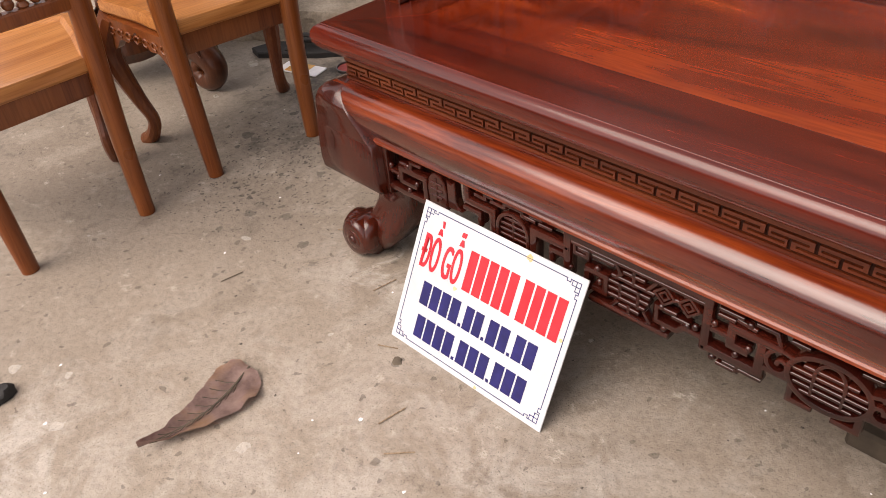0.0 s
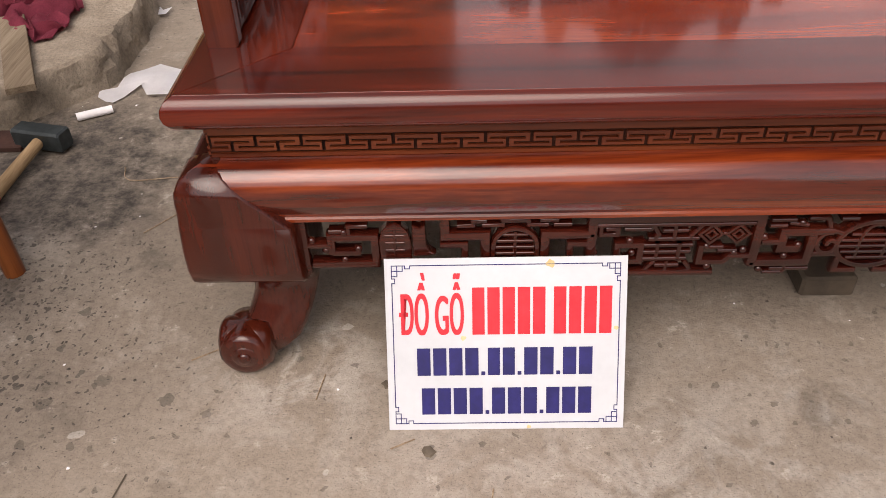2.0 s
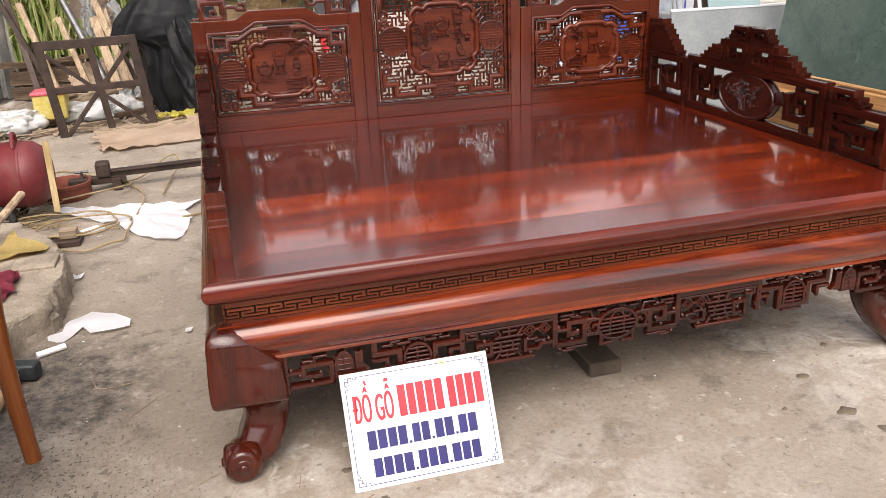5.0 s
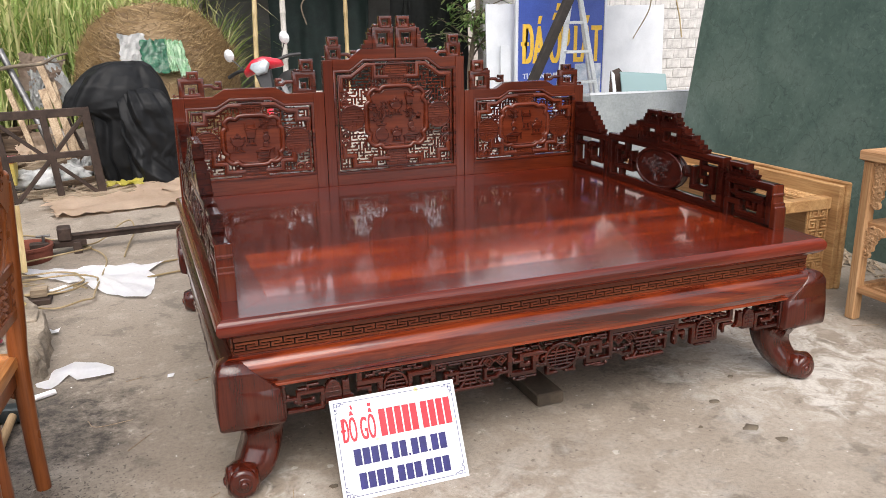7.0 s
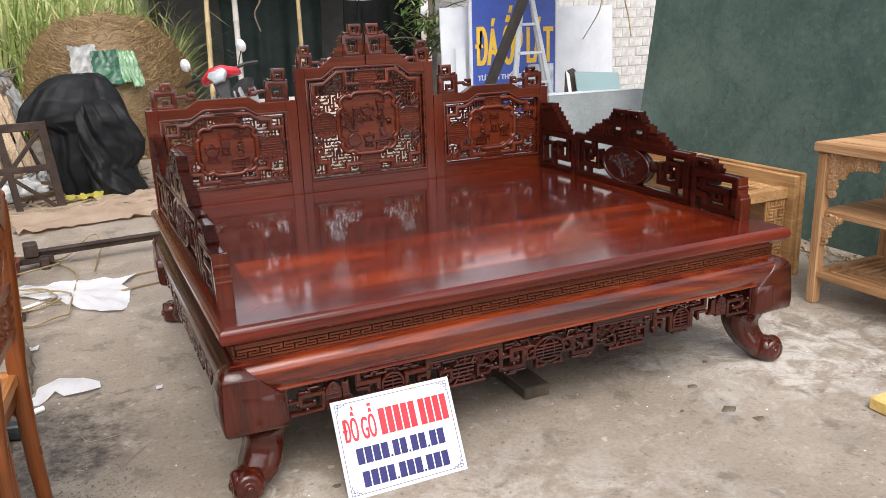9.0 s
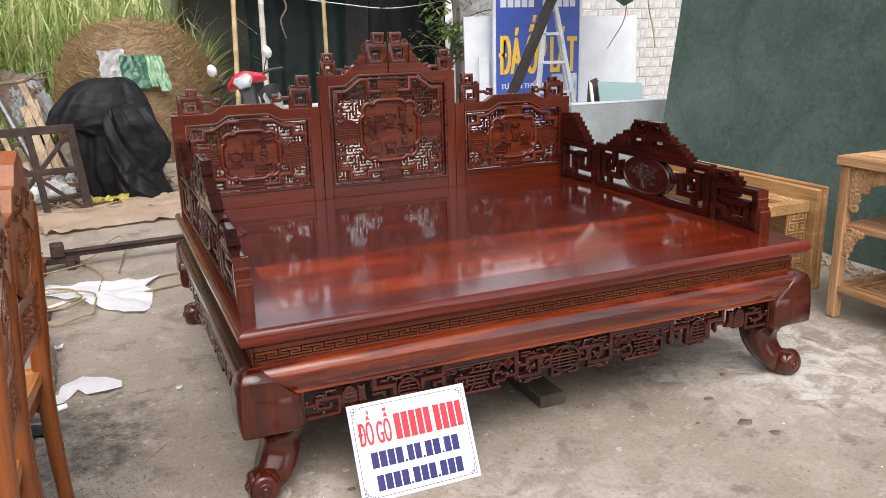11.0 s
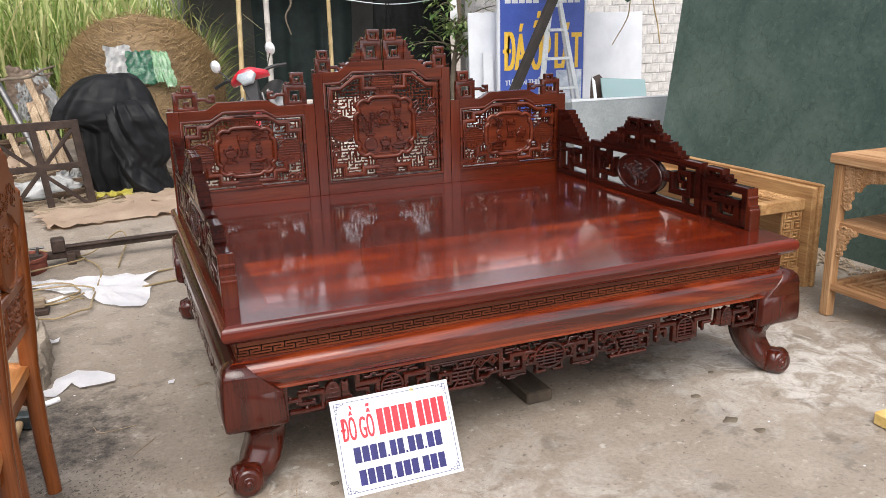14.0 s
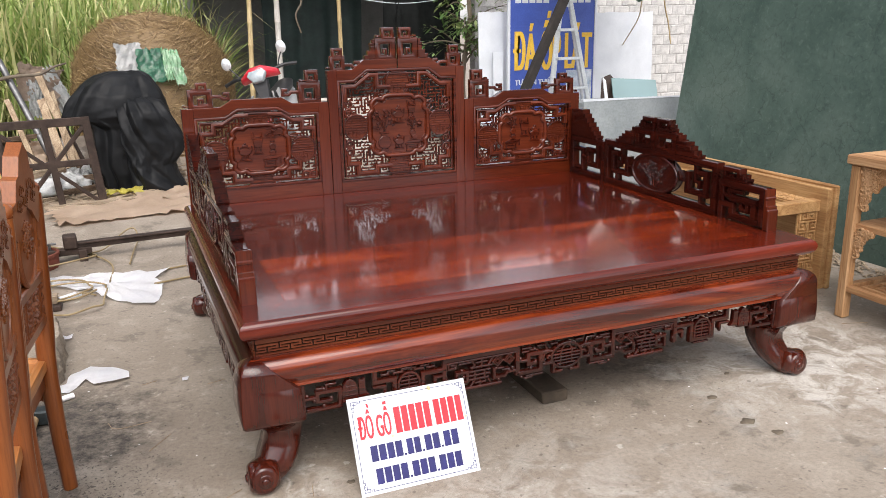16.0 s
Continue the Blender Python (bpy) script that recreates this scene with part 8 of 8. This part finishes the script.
sand = thing("sandal", "flat black rubber sandal lying on the concrete", "sandal", (-1.15, 0.72, 0), group="footwear on the ground")
b = B()
sole = [(-1.30, 0.60), (-1.24, 0.585), (-1.15, 0.65), (-1.06, 0.71), (-0.995, 0.775), (-0.985, 0.83), (-1.03, 0.85), (-1.10, 0.82), (-1.19, 0.755), (-1.28, 0.68)]
slab(b, sole, Matrix.Identity(4), 0.0, 0.022, 0.004)
part("sole", b, RUBBER, sand)
b = B()
tube(b, curve([(-1.17, 0.66, 0.022), (-1.12, 0.71, 0.055), (-1.06, 0.78, 0.03)], 5), 0.009, 8)
tube(b, curve([(-1.21, 0.73, 0.022), (-1.14, 0.74, 0.06), (-1.06, 0.78, 0.03)], 5), 0.009, 8)
part("strap", b, RUBBER, sand)
pk = thing("paint_packet", "flat orange and white paper packet on the concrete", "packet", (-1.0, 0.6, 0))
mp = pose(-1.005, 0.605, 0.001, 0, 0, 16)
b = B()
box(b, (-0.085, -0.035, 0.0), (0.085, 0.035, 0.006), 0.002, mp)
part("wrapper", b, PAPER, pk)
b = B()
box(b, (-0.05, -0.033, 0.0062), (0.035, 0.033, 0.0072), 0, mp)
part("print", b, rough_paint("orange_print", (0.60, 0.28, 0.06), (0.7, 0.42, 0.14), 0.6, 30), pk, "orange printed band", smooth=0)
tin = thing("paint_dish", "upturned tin lid with dried red paint", "dish", (-0.87, 0.72, 0))
b = B()
lathe(b, [(0.036, 0.0), (0.042, 0.002), (0.043, 0.012), (0.040, 0.013), (0.038, 0.005), (0.01, 0.004)], Matrix.Translation((-0.87, 0.72, 0)), 24)
part("rim", b, STEEL, tin)
b = B()
lathe(b, [(0.0375, 0.005), (0.0375, 0.008), (0.01, 0.009)], Matrix.Translation((-0.87, 0.72, 0)), 24)
part("paint", b, rough_paint("dried_red_paint", (0.25, 0.03, 0.03), (0.36, 0.06, 0.05), 0.5, 30), tin, "dried red paint")
b = B()
rod(b, (-1.0, 0.87, 0.006), (-0.86, 0.83, 0.006), 0.016, 0.010)
solo("file_tool", b, STEEL_DARK, "old dark steel file on the concrete", "file", loc=(-0.93, 0.85, 0))
b = B()
box(b, (-0.93, 0.88, 0.0), (-0.81, 0.97, 0.018), 0.003, None)
solo("rusty_plate", b, rough_paint("brick_red", (0.045, 0.022, 0.017), (0.085, 0.038, 0.028), 0.9, 14, 0, 0, 0.6), "rusty dark steel plate under the hammer head", "plate", loc=(-0.88, 0.97, 0))

# ---- on the platform ----
CLOTH = rough_paint("wine_cloth", (0.22, 0.028, 0.055), (0.36, 0.055, 0.095), 0.9, 8, 0, 0, 0.4, 200)
b = B()
rnd = random.Random(14)
rows = []
for j in range(29):
    row = []
    for i in range(37):
        u, v = i / 36 - 0.5, j / 28 - 0.5
        q = Vector((u * 5, v * 5, 0.7))
        wob = Vector((noise.noise(q), noise.noise(q + Vector((9, 2, 0)))))
        x = -1.09 + u * 0.38 + wob.x * 0.06
        y = 1.52 + v * 0.30 + wob.y * 0.06 + u * 0.04
        z = 0.124 + 0.06 * (1 - 2.2 * abs(noise.noise(q * 1.1 + Vector((2, 2, 2))))) * max(0.15, 1 - 2.6 * (u * u + v * v)) + 0.03 * abs(noise.noise(q * 2.3)) + 0.006 * abs(noise.noise(q * 6))
        z = max(0.124, z)
        row.append(b.verts.new((x, y, z)))
    rows.append(row)
for a, c in zip(rows, rows[1:]):
    for i in range(36):
        b.faces.new((a[i], a[i + 1], c[i + 1], c[i]))
thicken(b, 0.003)
solo("rag", b, CLOTH, "crumpled wine-red rag on the concrete platform", "rag", smooth=60, loc=(-1.03, 1.5, 0.12))
b = B()
rod(b, (-1.03, 1.45, 0.150), (-0.83, 1.02, 0.128), 0.075, 0.018, (0, 0, 1), 0.08)
solo("plank", b, wood("old_brown_board", (0.12, 0.09, 0.06), (0.21, 0.165, 0.115), (0.28, 0.23, 0.165), "y", 0.85, 0.0), "short grey plank lying over the platform edge", "plank", "wood on the platform", smooth=0, loc=(-0.9, 1.2, 0.12))
b = B()
rod(b, (-1.06, 1.58, 0.225), (-1.14, 1.68, 0.215), 0.03, 0.015, (0, 0, 1), 0.08)
solo("wood_offcut", b, SEAT, "pale wood offcut lying on the rag", "offcut", "wood on the platform", smooth=0, loc=(-1.1, 1.62, 0.2))
paper("yellow_paper", [(-1.10, 1.94), (-0.90, 2.0), (-0.88, 2.08), (-1.02, 2.16), (-1.04, 2.24), (-1.10, 2.1)], "stiff yellowed paper on the platform", 7, z=0.126, mat=rough_paint("yellow_sheet", (0.50, 0.38, 0.13), (0.60, 0.48, 0.2), 0.8, 6), amp=0.05, grp="")
b = B()
box(b, (-0.95, 1.76, 0.12), (-0.78, 1.9, 0.135), 0.004)
solo("flat_stone", b, KERB, "flat concrete piece on the platform", "stone", smooth=0, loc=(-0.86, 1.83, 0.12))
b = B()
box(b, (-1.36, 1.60, 0.12), (-1.06, 1.86, 0.14), 0.004)
solo("slate_piece", b, TIMBER_X, "grey board piece on the platform", "board piece", smooth=0, loc=(-1.2, 1.7, 0.12))
b = B()
tube(b, curve([(-1.20, 2.02, 0.15), (-1.12, 2.10, 0.16), (-1.06, 2.12, 0.16), (-1.02, 2.20, 0.165)], 4), [0.012, 0.013, 0.014, 0.016, 0.016, 0.016, 0.017, 0.018, 0.018, 0.018, 0.017, 0.015, 0.012], 10)
ob = solo("pvc_elbow", b, rough_paint("grey_pvc", (0.42, 0.43, 0.43), (0.55, 0.56, 0.56), 0.5, 8), "pale grey pipe elbow on the platform", "pipe elbow", loc=(-1.1, 2.1, 0.12))
ob.location = (-1.07, 1.93, 0.11)
b = B()
box(b, (-1.33, 2.04, 0.122), (-1.24, 2.09, 0.16), 0.006)
solo("yellow_tape", b, YELLOW, "small bright yellow tape box on the platform", "box", loc=(-1.28, 2.06, 0.12))
b = B()
tube(b, curve([(-1.30, 1.72, 0.14), (-1.22, 1.84, 0.15), (-1.16, 1.92, 0.14)], 4), [0.016] * 9, 8)
solo("brush_handle", b, CHAIR_DARK, "dark wooden brush handle on the platform", "brush handle", loc=(-1.2, 1.8, 0.13))
SETTLE[0] = None
b = B()
rod(b, (-1.02, 1.76, 0.140), (-0.88, 2.25, 0.262), 0.036, 0.03, (0, 0, 1), 0.3)
solo("stick", b, TIMBER, "weathered stick propped up on the concrete platform", "stick", smooth=0, loc=(-1.02, 1.76, 0.12))
# ---- unfinished table and stand by the stone slabs ----
tabl = thing("side_table", "unfinished raw wood side table with carved brackets and slatted shelf", "table", (3.2, 0.0, 0))
X0, X1, Y0, Y1 = 2.86, 3.40, -0.62, 0.445
b = B()
box(b, (X0 - 0.015, Y0 - 0.015, 0.745), (X1 + 0.015, Y1 + 0.015, 0.79), 0.005)
tt = part("tabletop", b, RAW, tabl)
b = B()
box(b, (X0 + 0.06, Y0 + 0.06, 0.7902), (X1 - 0.06, Y1 - 0.06, 0.7925), 0.001)
part("panel", b, RAW, tt)
for x in (X0, X1 - 0.05):
    for y in (Y0, Y1 - 0.05):
        b = B()
        box(b, (x, y, 0), (x + 0.05, y + 0.05, 0.744), 0.006)
        part("leg", b, RAW_Z, tabl)
b = B()
box(b, (X0 + 0.02, Y0 + 0.02, 0.44), (X1 - 0.02, Y1 - 0.02, 0.47), 0.004)
part("shelf", b, RAW, tabl)
for a, c in (((X0 + 0.004, Y0 + 0.05, 0.135), (X0 + 0.044, Y1 - 0.05, 0.165)), ((X1 - 0.044, Y0 + 0.05, 0.135), (X1 - 0.004, Y1 - 0.05, 0.165)), ((X0 + 0.05, Y0 + 0.004, 0.135), (X1 - 0.05, Y0 + 0.044, 0.165)), ((X0 + 0.05, Y1 - 0.044, 0.135), (X1 - 0.05, Y1 - 0.004, 0.165))):
    b = B()
    box(b, a, c, 0.003)
    part("shelf_rail", b, RAW, tabl)
for k in range(1, 6):
    o = 0.03 + 0.042 * k
    for a, c in (((X0 + o, Y0 + o, 0.140), (X0 + o + 0.02, Y1 - o, 0.160)), ((X1 - o - 0.02, Y0 + o, 0.140), (X1 - o, Y1 - o, 0.160)), ((X0 + o + 0.02, Y0 + o, 0.140), (X1 - o - 0.02, Y0 + o + 0.02, 0.160)), ((X0 + o + 0.02, Y1 - o - 0.02, 0.140), (X1 - o - 0.02, Y1 - o, 0.160))):
        if c[0] - a[0] > 0.015:
            b = B()
            box(b, a, c, 0.002)
            part("slat", b, RAW, tabl)
for s in (-1, 1):
    b = B()
    xx, yy = (X0 + X1) / 2, (Y0 + Y1) / 2
    rod(b, (xx - 0.22, yy - s * 0.45, 0.132), (xx + 0.22, yy + s * 0.45, 0.132), 0.02, 0.014)
    part("brace", b, RAW, tabl)


def carve(b, m, poly, seed, n):
    """A fretted carved board: an outline filled with curling strips."""
    rnd = random.Random(seed)
    us, vs = [p[0] for p in poly], [p[1] for p in poly]

    def inside(u, v):
        r = False
        for (a, c), (d, e) in zip(poly, poly[1:] + poly[:1]):
            if (c > v) != (e > v) and u < (d - a) * (v - c) / (e - c) + a:
                r = not r
        return r

    slab(b, poly, m, -0.004, 0.004)
    k = 0
    while k < n:
        u, v = rnd.uniform(min(us), max(us)), rnd.uniform(min(vs), max(vs))
        if inside(u, v):
            ln = ring_uv((u, v), rnd.uniform(0.008, 0.016), 7, None, rnd.uniform(0, 360), rnd.uniform(400, 640))
            for p, q in zip(ln, ln[1:]):
                bar(b, m, p, q, 0.007, rnd.uniform(0.014, 0.024), False)
            k += 1


arch = [(0, 0), (0, -0.20), (0.03, -0.205), (0.055, -0.16), (0.06, -0.12), (0.10, -0.10), (0.13, -0.065), (0.20, -0.06), (0.25, -0.05), (0.25, 0)]
for m, nm in ((frame_of((X0 + 0.02, Y1 - 0.05, 0.744), (0, -1, 0), (0, 0, 1)), "bracket"), (frame_of((X0 + 0.05, Y1 - 0.025, 0.744), (1, 0, 0), (0, 0, 1)), "bracket"), (frame_of((X0 + 0.02, Y0 + 0.05, 0.744), (0, 1, 0), (0, 0, 1)), "bracket")):
    b = B()
    carve(b, m, arch[::-1], 3, 70)
    part(nm, b, RAW_Z, tabl, "carved leafy corner bracket", smooth=40)
small = [(0, 0), (0, -0.12), (0.02, -0.125), (0.03, -0.09), (0.05, -0.07), (0.055, -0.03), (0.09, -0.02), (0.09, 0)]
for m in (frame_of((X0 + 0.02, Y1 - 0.05, 0.44), (0, -1, 0), (0, 0, 1)), frame_of((X0 + 0.05, Y1 - 0.025, 0.44), (1, 0, 0), (0, 0, 1)), frame_of((X0 + 0.02, Y0 + 0.05, 0.44), (0, 1, 0), (0, 0, 1))):
    b = B()
    carve(b, m, small[::-1], 5, 22)
    part("small_bracket", b, RAW_Z, tabl, "small carved bracket", smooth=40)

SETTLE[0] = lambda x, y, z: (x - 0.03, y - 0.03, z)
# the low stand on its side
st = thing("altar_stand", "honey-coloured carved low table turned on its side", "table", (3.1, 1.5, 0))
b = B()
box(b, (3.13, 0.80, 0.0), (3.165, 2.30, 0.545), 0.004)
box(b, (3.165, 0.785, 0.0), (3.195, 2.315, 0.56), 0.006)
part("tabletop", b, GOLD_WOOD, st)
for y in (0.84, 2.19):
    for z in (0.045, 0.42):
        b = B()
        box(b, (2.83, y, z), (3.129, y + 0.06, z + 0.06), 0.004)
        part("leg", b, GOLD_WOOD, st)
for nm, m, w, h in (("end_apron", frame_of((2.99, 0.852, 0.10), (1, 0, 0), (0, 0, 1)), 0.138, 0.33), ("side_apron", frame_of((2.99, 0.90, 0.47), (1, 0, 0), (0, 1, 0)), 0.138, 1.29)):
    b = B()
    slab(b, [(0, 0), (w, 0), (w, h), (0, h)], m, -0.012, -0.002)
    k = 0
    rnd = random.Random(6)
    nn = int(h / 0.055)
    for i in range(nn):
        for j in range(2):
            u0, v0 = 0.012 + j * 0.06, i * h / nn + 0.006
            strokes(b, m, [spiral(u0, v0, u0 + 0.05, v0 + h / nn - 0.012, 1 if (i + j) % 2 else -1)], 0.008, 0.016)
    part(nm, b, GOLD_WOOD, st, "apron carved with keys and leaves", smooth=40)
b = B()
box(b, (2.985, 0.862, 0.435), (3.126, 2.23, 0.455), 0.003)
part("rail", b, GOLD_WOOD, st)

SETTLE[0] = None
# wood chips along the slabs
b = B()
rnd = random.Random(51)
for k in range(260):
    x, y = rnd.gauss(3.57, 0.07), rnd.uniform(0.45, 1.5)
    a = rnd.uniform(0, 3.14)
    l = rnd.uniform(0.015, 0.06)
    rod(b, (x, y, 0.006), (x + math.cos(a) * l, y + math.sin(a) * l, rnd.uniform(0.006, 0.03)), rnd.uniform(0.006, 0.018), 0.004)
solo("wood_chips", b, TIMBER_X, "grey wood chips and shavings", "wood chips", kind="stuff", smooth=0)

# ---- loose things on the yard ----
def dry_leaf():
    """A large curled dead leaf, seen from above; tip towards the camera."""
    mt, nt, bs = shader("dead_leaf", 0.8)
    v = coords(nt)
    n1 = noise_tex(nt, v, 28, 5, 0.65)
    n2 = noise_tex(nt, v, 9, 4, 0.6)
    col = ramp(nt, n1, ((0.3, (0.22, 0.14, 0.125)), (0.52, (0.36, 0.245, 0.22)), (0.72, (0.47, 0.34, 0.29))))
    col = mixc(nt, ramp(nt, n2, ((0.5, (0, 0, 0)), (0.7, (0.7, 0.7, 0.7)))), col, (0.42, 0.245, 0.11))
    nt.links.new(col, bs.inputs["Base Color"])
    bump(nt, bs, n1, 0.5, 0.003)
    lf = thing("dead_leaf", "large curled brown dead leaf on the concrete", "leaf", (0.2, -0.52, 0))
    ax = Vector((0.020, -0.262, 0))
    base = Vector((0.150, -0.408, 0))
    t = ax.normalized()
    s = Vector((-t.y, t.x, 0))
    b = B()
    rows = []
    n = 22
    for i in range(n + 1):
        f = i / n
        w = 0.075 * (1 - f) ** 0.92 * min(1, (f + 0.02) / 0.17) ** 0.5 + 0.001
        bend = 0.03 * math.sin(f * 3.0)
        row = []
        for j in range(-6, 7):
            k = j / 6
            rag = 1 + 0.05 * math.sin(i * 2.1 + j)
            p = base + ax * f + s * (k * w * rag + bend)
            z = 0.006 + 0.014 * k * k * (0.4 + 0.6 * f) + 0.012 * noise.noise(Vector((p.x * 25, p.y * 25, 1))) + 0.010 * (1 - abs(k)) * 0 + (0.008 * f * f)
            row.append(b.verts.new((p.x, p.y, max(0.003, z))))
        rows.append(row)
    for a, c in zip(rows, rows[1:]):
        for j in range(12):
            b.faces.new((a[j], a[j + 1], c[j + 1], c[j]))
    thicken(b, 0.0012)
    part("blade", b, mt, lf, smooth=60)
    b = B()
    mid = [base + ax * f + s * (0.03 * math.sin(f * 3.0)) + Vector((0, 0, 0.009 + 0.008 * f * f)) for f in [i / 12 for i in range(13)]]
    tube(b, mid, [0.0028 - 0.00015 * i for i in range(13)], 6)
    for i in range(2, 11):
        for sd in (-1, 1):
            q = mid[i] + t * 0.028 + s * sd * 0.034 * (1 - i / 11.5)
            tube(b, [mid[i], (mid[i] + q) / 2 + Vector((0, 0, 0.002)), q + Vector((0, 0, 0.012))], 0.0009, 5)
    part("vein", b, BARK, lf)


dry_leaf()
b = B()
ball(b, (-0.181, -0.793, 0.008), 0.026, (1.0, 1.3, 0.6), 8)
for v in b.verts:
    v.co += Vector((0.012, 0.012, 0.006)) * noise.noise(v.co * 60)
    v.co.z = max(0.001, v.co.z)
solo("rubber_scrap", b, RUBBER, "small black rubber scrap on the concrete", "scrap", loc=(-0.181, -0.793, 0))
twigs = [((-0.43, 0.70), (-0.40, 0.64), (-0.28, 0.65)), ((-0.145, -0.29), (-0.135, -0.235)), ((0.30, -0.19), (0.34, -0.17)), ((-0.09, 0.02), (-0.04, 0.05)), ((2.80, 0.34), (2.92, 0.30)), ((0.46, -0.33), (0.47, -0.27)), ((0.52, -0.37), (0.56, -0.33)), ((0.16, -0.08), (0.17, -0.02)), ((-0.30, 0.42), (-0.22, 0.52)), ((-0.05, 0.9), (0.02, 0.92)), ((-0.30, 1.0), (-0.24, 1.02))]
for tw in twigs:
    b = B()
    tube(b, curve([(*p, 0.003) for p in tw], 4), 0.0013, 6)
    solo("straw_twig", b, TIMBER if tw[0][0] != -0.145 else BARK, "thin dry straw lying on the concrete", "straw", "straws on the ground", loc=(*tw[0], 0))
b = B()
rnd = random.Random(61)
for k in range(700):
    x, y = rnd.uniform(-1.0, 3.0), rnd.uniform(-1.3, 2.6)
    if rnd.random() < 0.35:
        x, y = rnd.gauss(-0.45, 0.14), rnd.gauss(0.14, 0.12)
    r = rnd.uniform(0.001, 0.0042)
    p = [b.verts.new((x + r * math.cos(a) * rnd.uniform(0.6, 1.2), y + r * math.sin(a) * rnd.uniform(0.6, 1.2), 0.001)) for a in (0, 1.26, 2.5, 3.77, 5.0)]
    top = b.verts.new((x, y, r * 0.7))
    for i in range(5):
        b.faces.new((p[i], p[(i + 1) % 5], top))
solo("grit", b, rough_paint("dark_grit", (0.06, 0.05, 0.042), (0.16, 0.14, 0.12), 0.9, 40), "scattered dark grit and crumbs on the concrete", "grit", kind="stuff", smooth=0)
b = B()
for k in range(110):
    x, y = rnd.uniform(-0.8, 3.0), rnd.uniform(-1.3, 1.4)
    r = rnd.uniform(0.0015, 0.005)
    p = [b.verts.new((x + r * math.cos(a) * rnd.uniform(0.5, 1.3), y + r * math.sin(a) * rnd.uniform(0.5, 1.3), 0.001)) for a in (0, 1.26, 2.5, 3.77, 5.0)]
    top = b.verts.new((x, y, 0.0022))
    for i in range(5):
        b.faces.new((p[i], p[(i + 1) % 5], top))
solo("plaster_crumbs", b, PAPER, "scattered white plaster crumbs", "crumbs", kind="stuff", smooth=0)
for (x, y), r in (((1.728, -0.030), 0.015), ((1.714, -0.235), 0.024), ((1.755, -0.342), 0.017), ((1.56, -0.17), 0.008), ((0.365, -0.195), 0.012), ((0.29, -0.045), 0.012), ((1.93, 0.12), 0.012)):
    b = B()
    rr = [rnd.uniform(0.6, 1.2) for _ in range(9)]
    rings = [[(x + r * q * k * 1.4 * math.cos(i * 0.698), y + r * q * k * math.sin(i * 0.698), z) for i, q in enumerate(rr)] for k, z in ((1, 0.0005), (0.8, 0.004), (0.3, 0.006))]
    loft(b, rings)
    solo("mud_clod", b, BARK, "small flat brown clod on the concrete", "clod", "clods on the ground", loc=(x, y, 0))
b = B()
box(b, (2.15, -0.56, 0.0), (2.27, -0.47, 0.05), 0.006)
solo("sponge", b, rough_paint("yellow_sponge", (0.62, 0.42, 0.12), (0.72, 0.54, 0.22), 0.9, 20, 0, 0, 0.6), "yellow foam block on the concrete", "sponge", loc=(2.2, -0.5, 0))

# unseen plain walls added behind and beside the camera to shape the reflections
bm = B()
box(bm, (-7.3, -9.0, 0), (-7.1, 4.0, 2.2))
solo("wall_west", bm, BLOCK, "unseen plain grey block wall added across the yard", "wall", kind="structure", smooth=0)
# unseen tall wall added to keep the north-west sky out of reflections
bm = B()
box(bm, (-7.3, 4.0, 0), (-7.1, 13.0, 7.6))
solo("sky_blocker_west", bm, BLOCKER_DARK, "tall dark wall added unseen across the yard to block sky reflections", "wall", kind="structure", smooth=0)

bm = B()
box(bm, (-7.1, -9.2, 0), (4.37, -9.0, 2.2))
solo("wall_south", bm, BLOCK, "unseen plain grey block wall added behind the yard", "wall", kind="structure", smooth=0)

# shavings and slivers round the hoses
b = B()
rnd = random.Random(88)
for k in range(120):
    x, y = rnd.gauss(-1.02, 0.12), rnd.gauss(2.62, 0.16)
    a, l = rnd.uniform(-0.5, 0.9), rnd.uniform(0.02, 0.13)
    z = 0.008 + rnd.random() ** 2 * 0.03
    rod(b, (x, y, z), (x + math.cos(a) * l, y + math.sin(a) * l, z + rnd.uniform(-0.004, 0.02)), rnd.uniform(0.003, 0.010), 0.003)
solo("wood_shavings", b, HOSE, "tangled tan wood shavings round the hoses", "shavings", kind="stuff", smooth=0)
b = B()
tube(b, curve([(1.75, 6.985, 1.80), (1.79, 6.985, 1.66), (1.72, 6.985, 1.52), (1.77, 6.985, 1.33)], 5), [0.014 - 0.0004 * i for i in range(16)], 7)
solo("dry_stalk", b, BARK, "dry brown stalk hanging from the clothes line", "stalk", loc=(1.75, 6.985, 1.8))
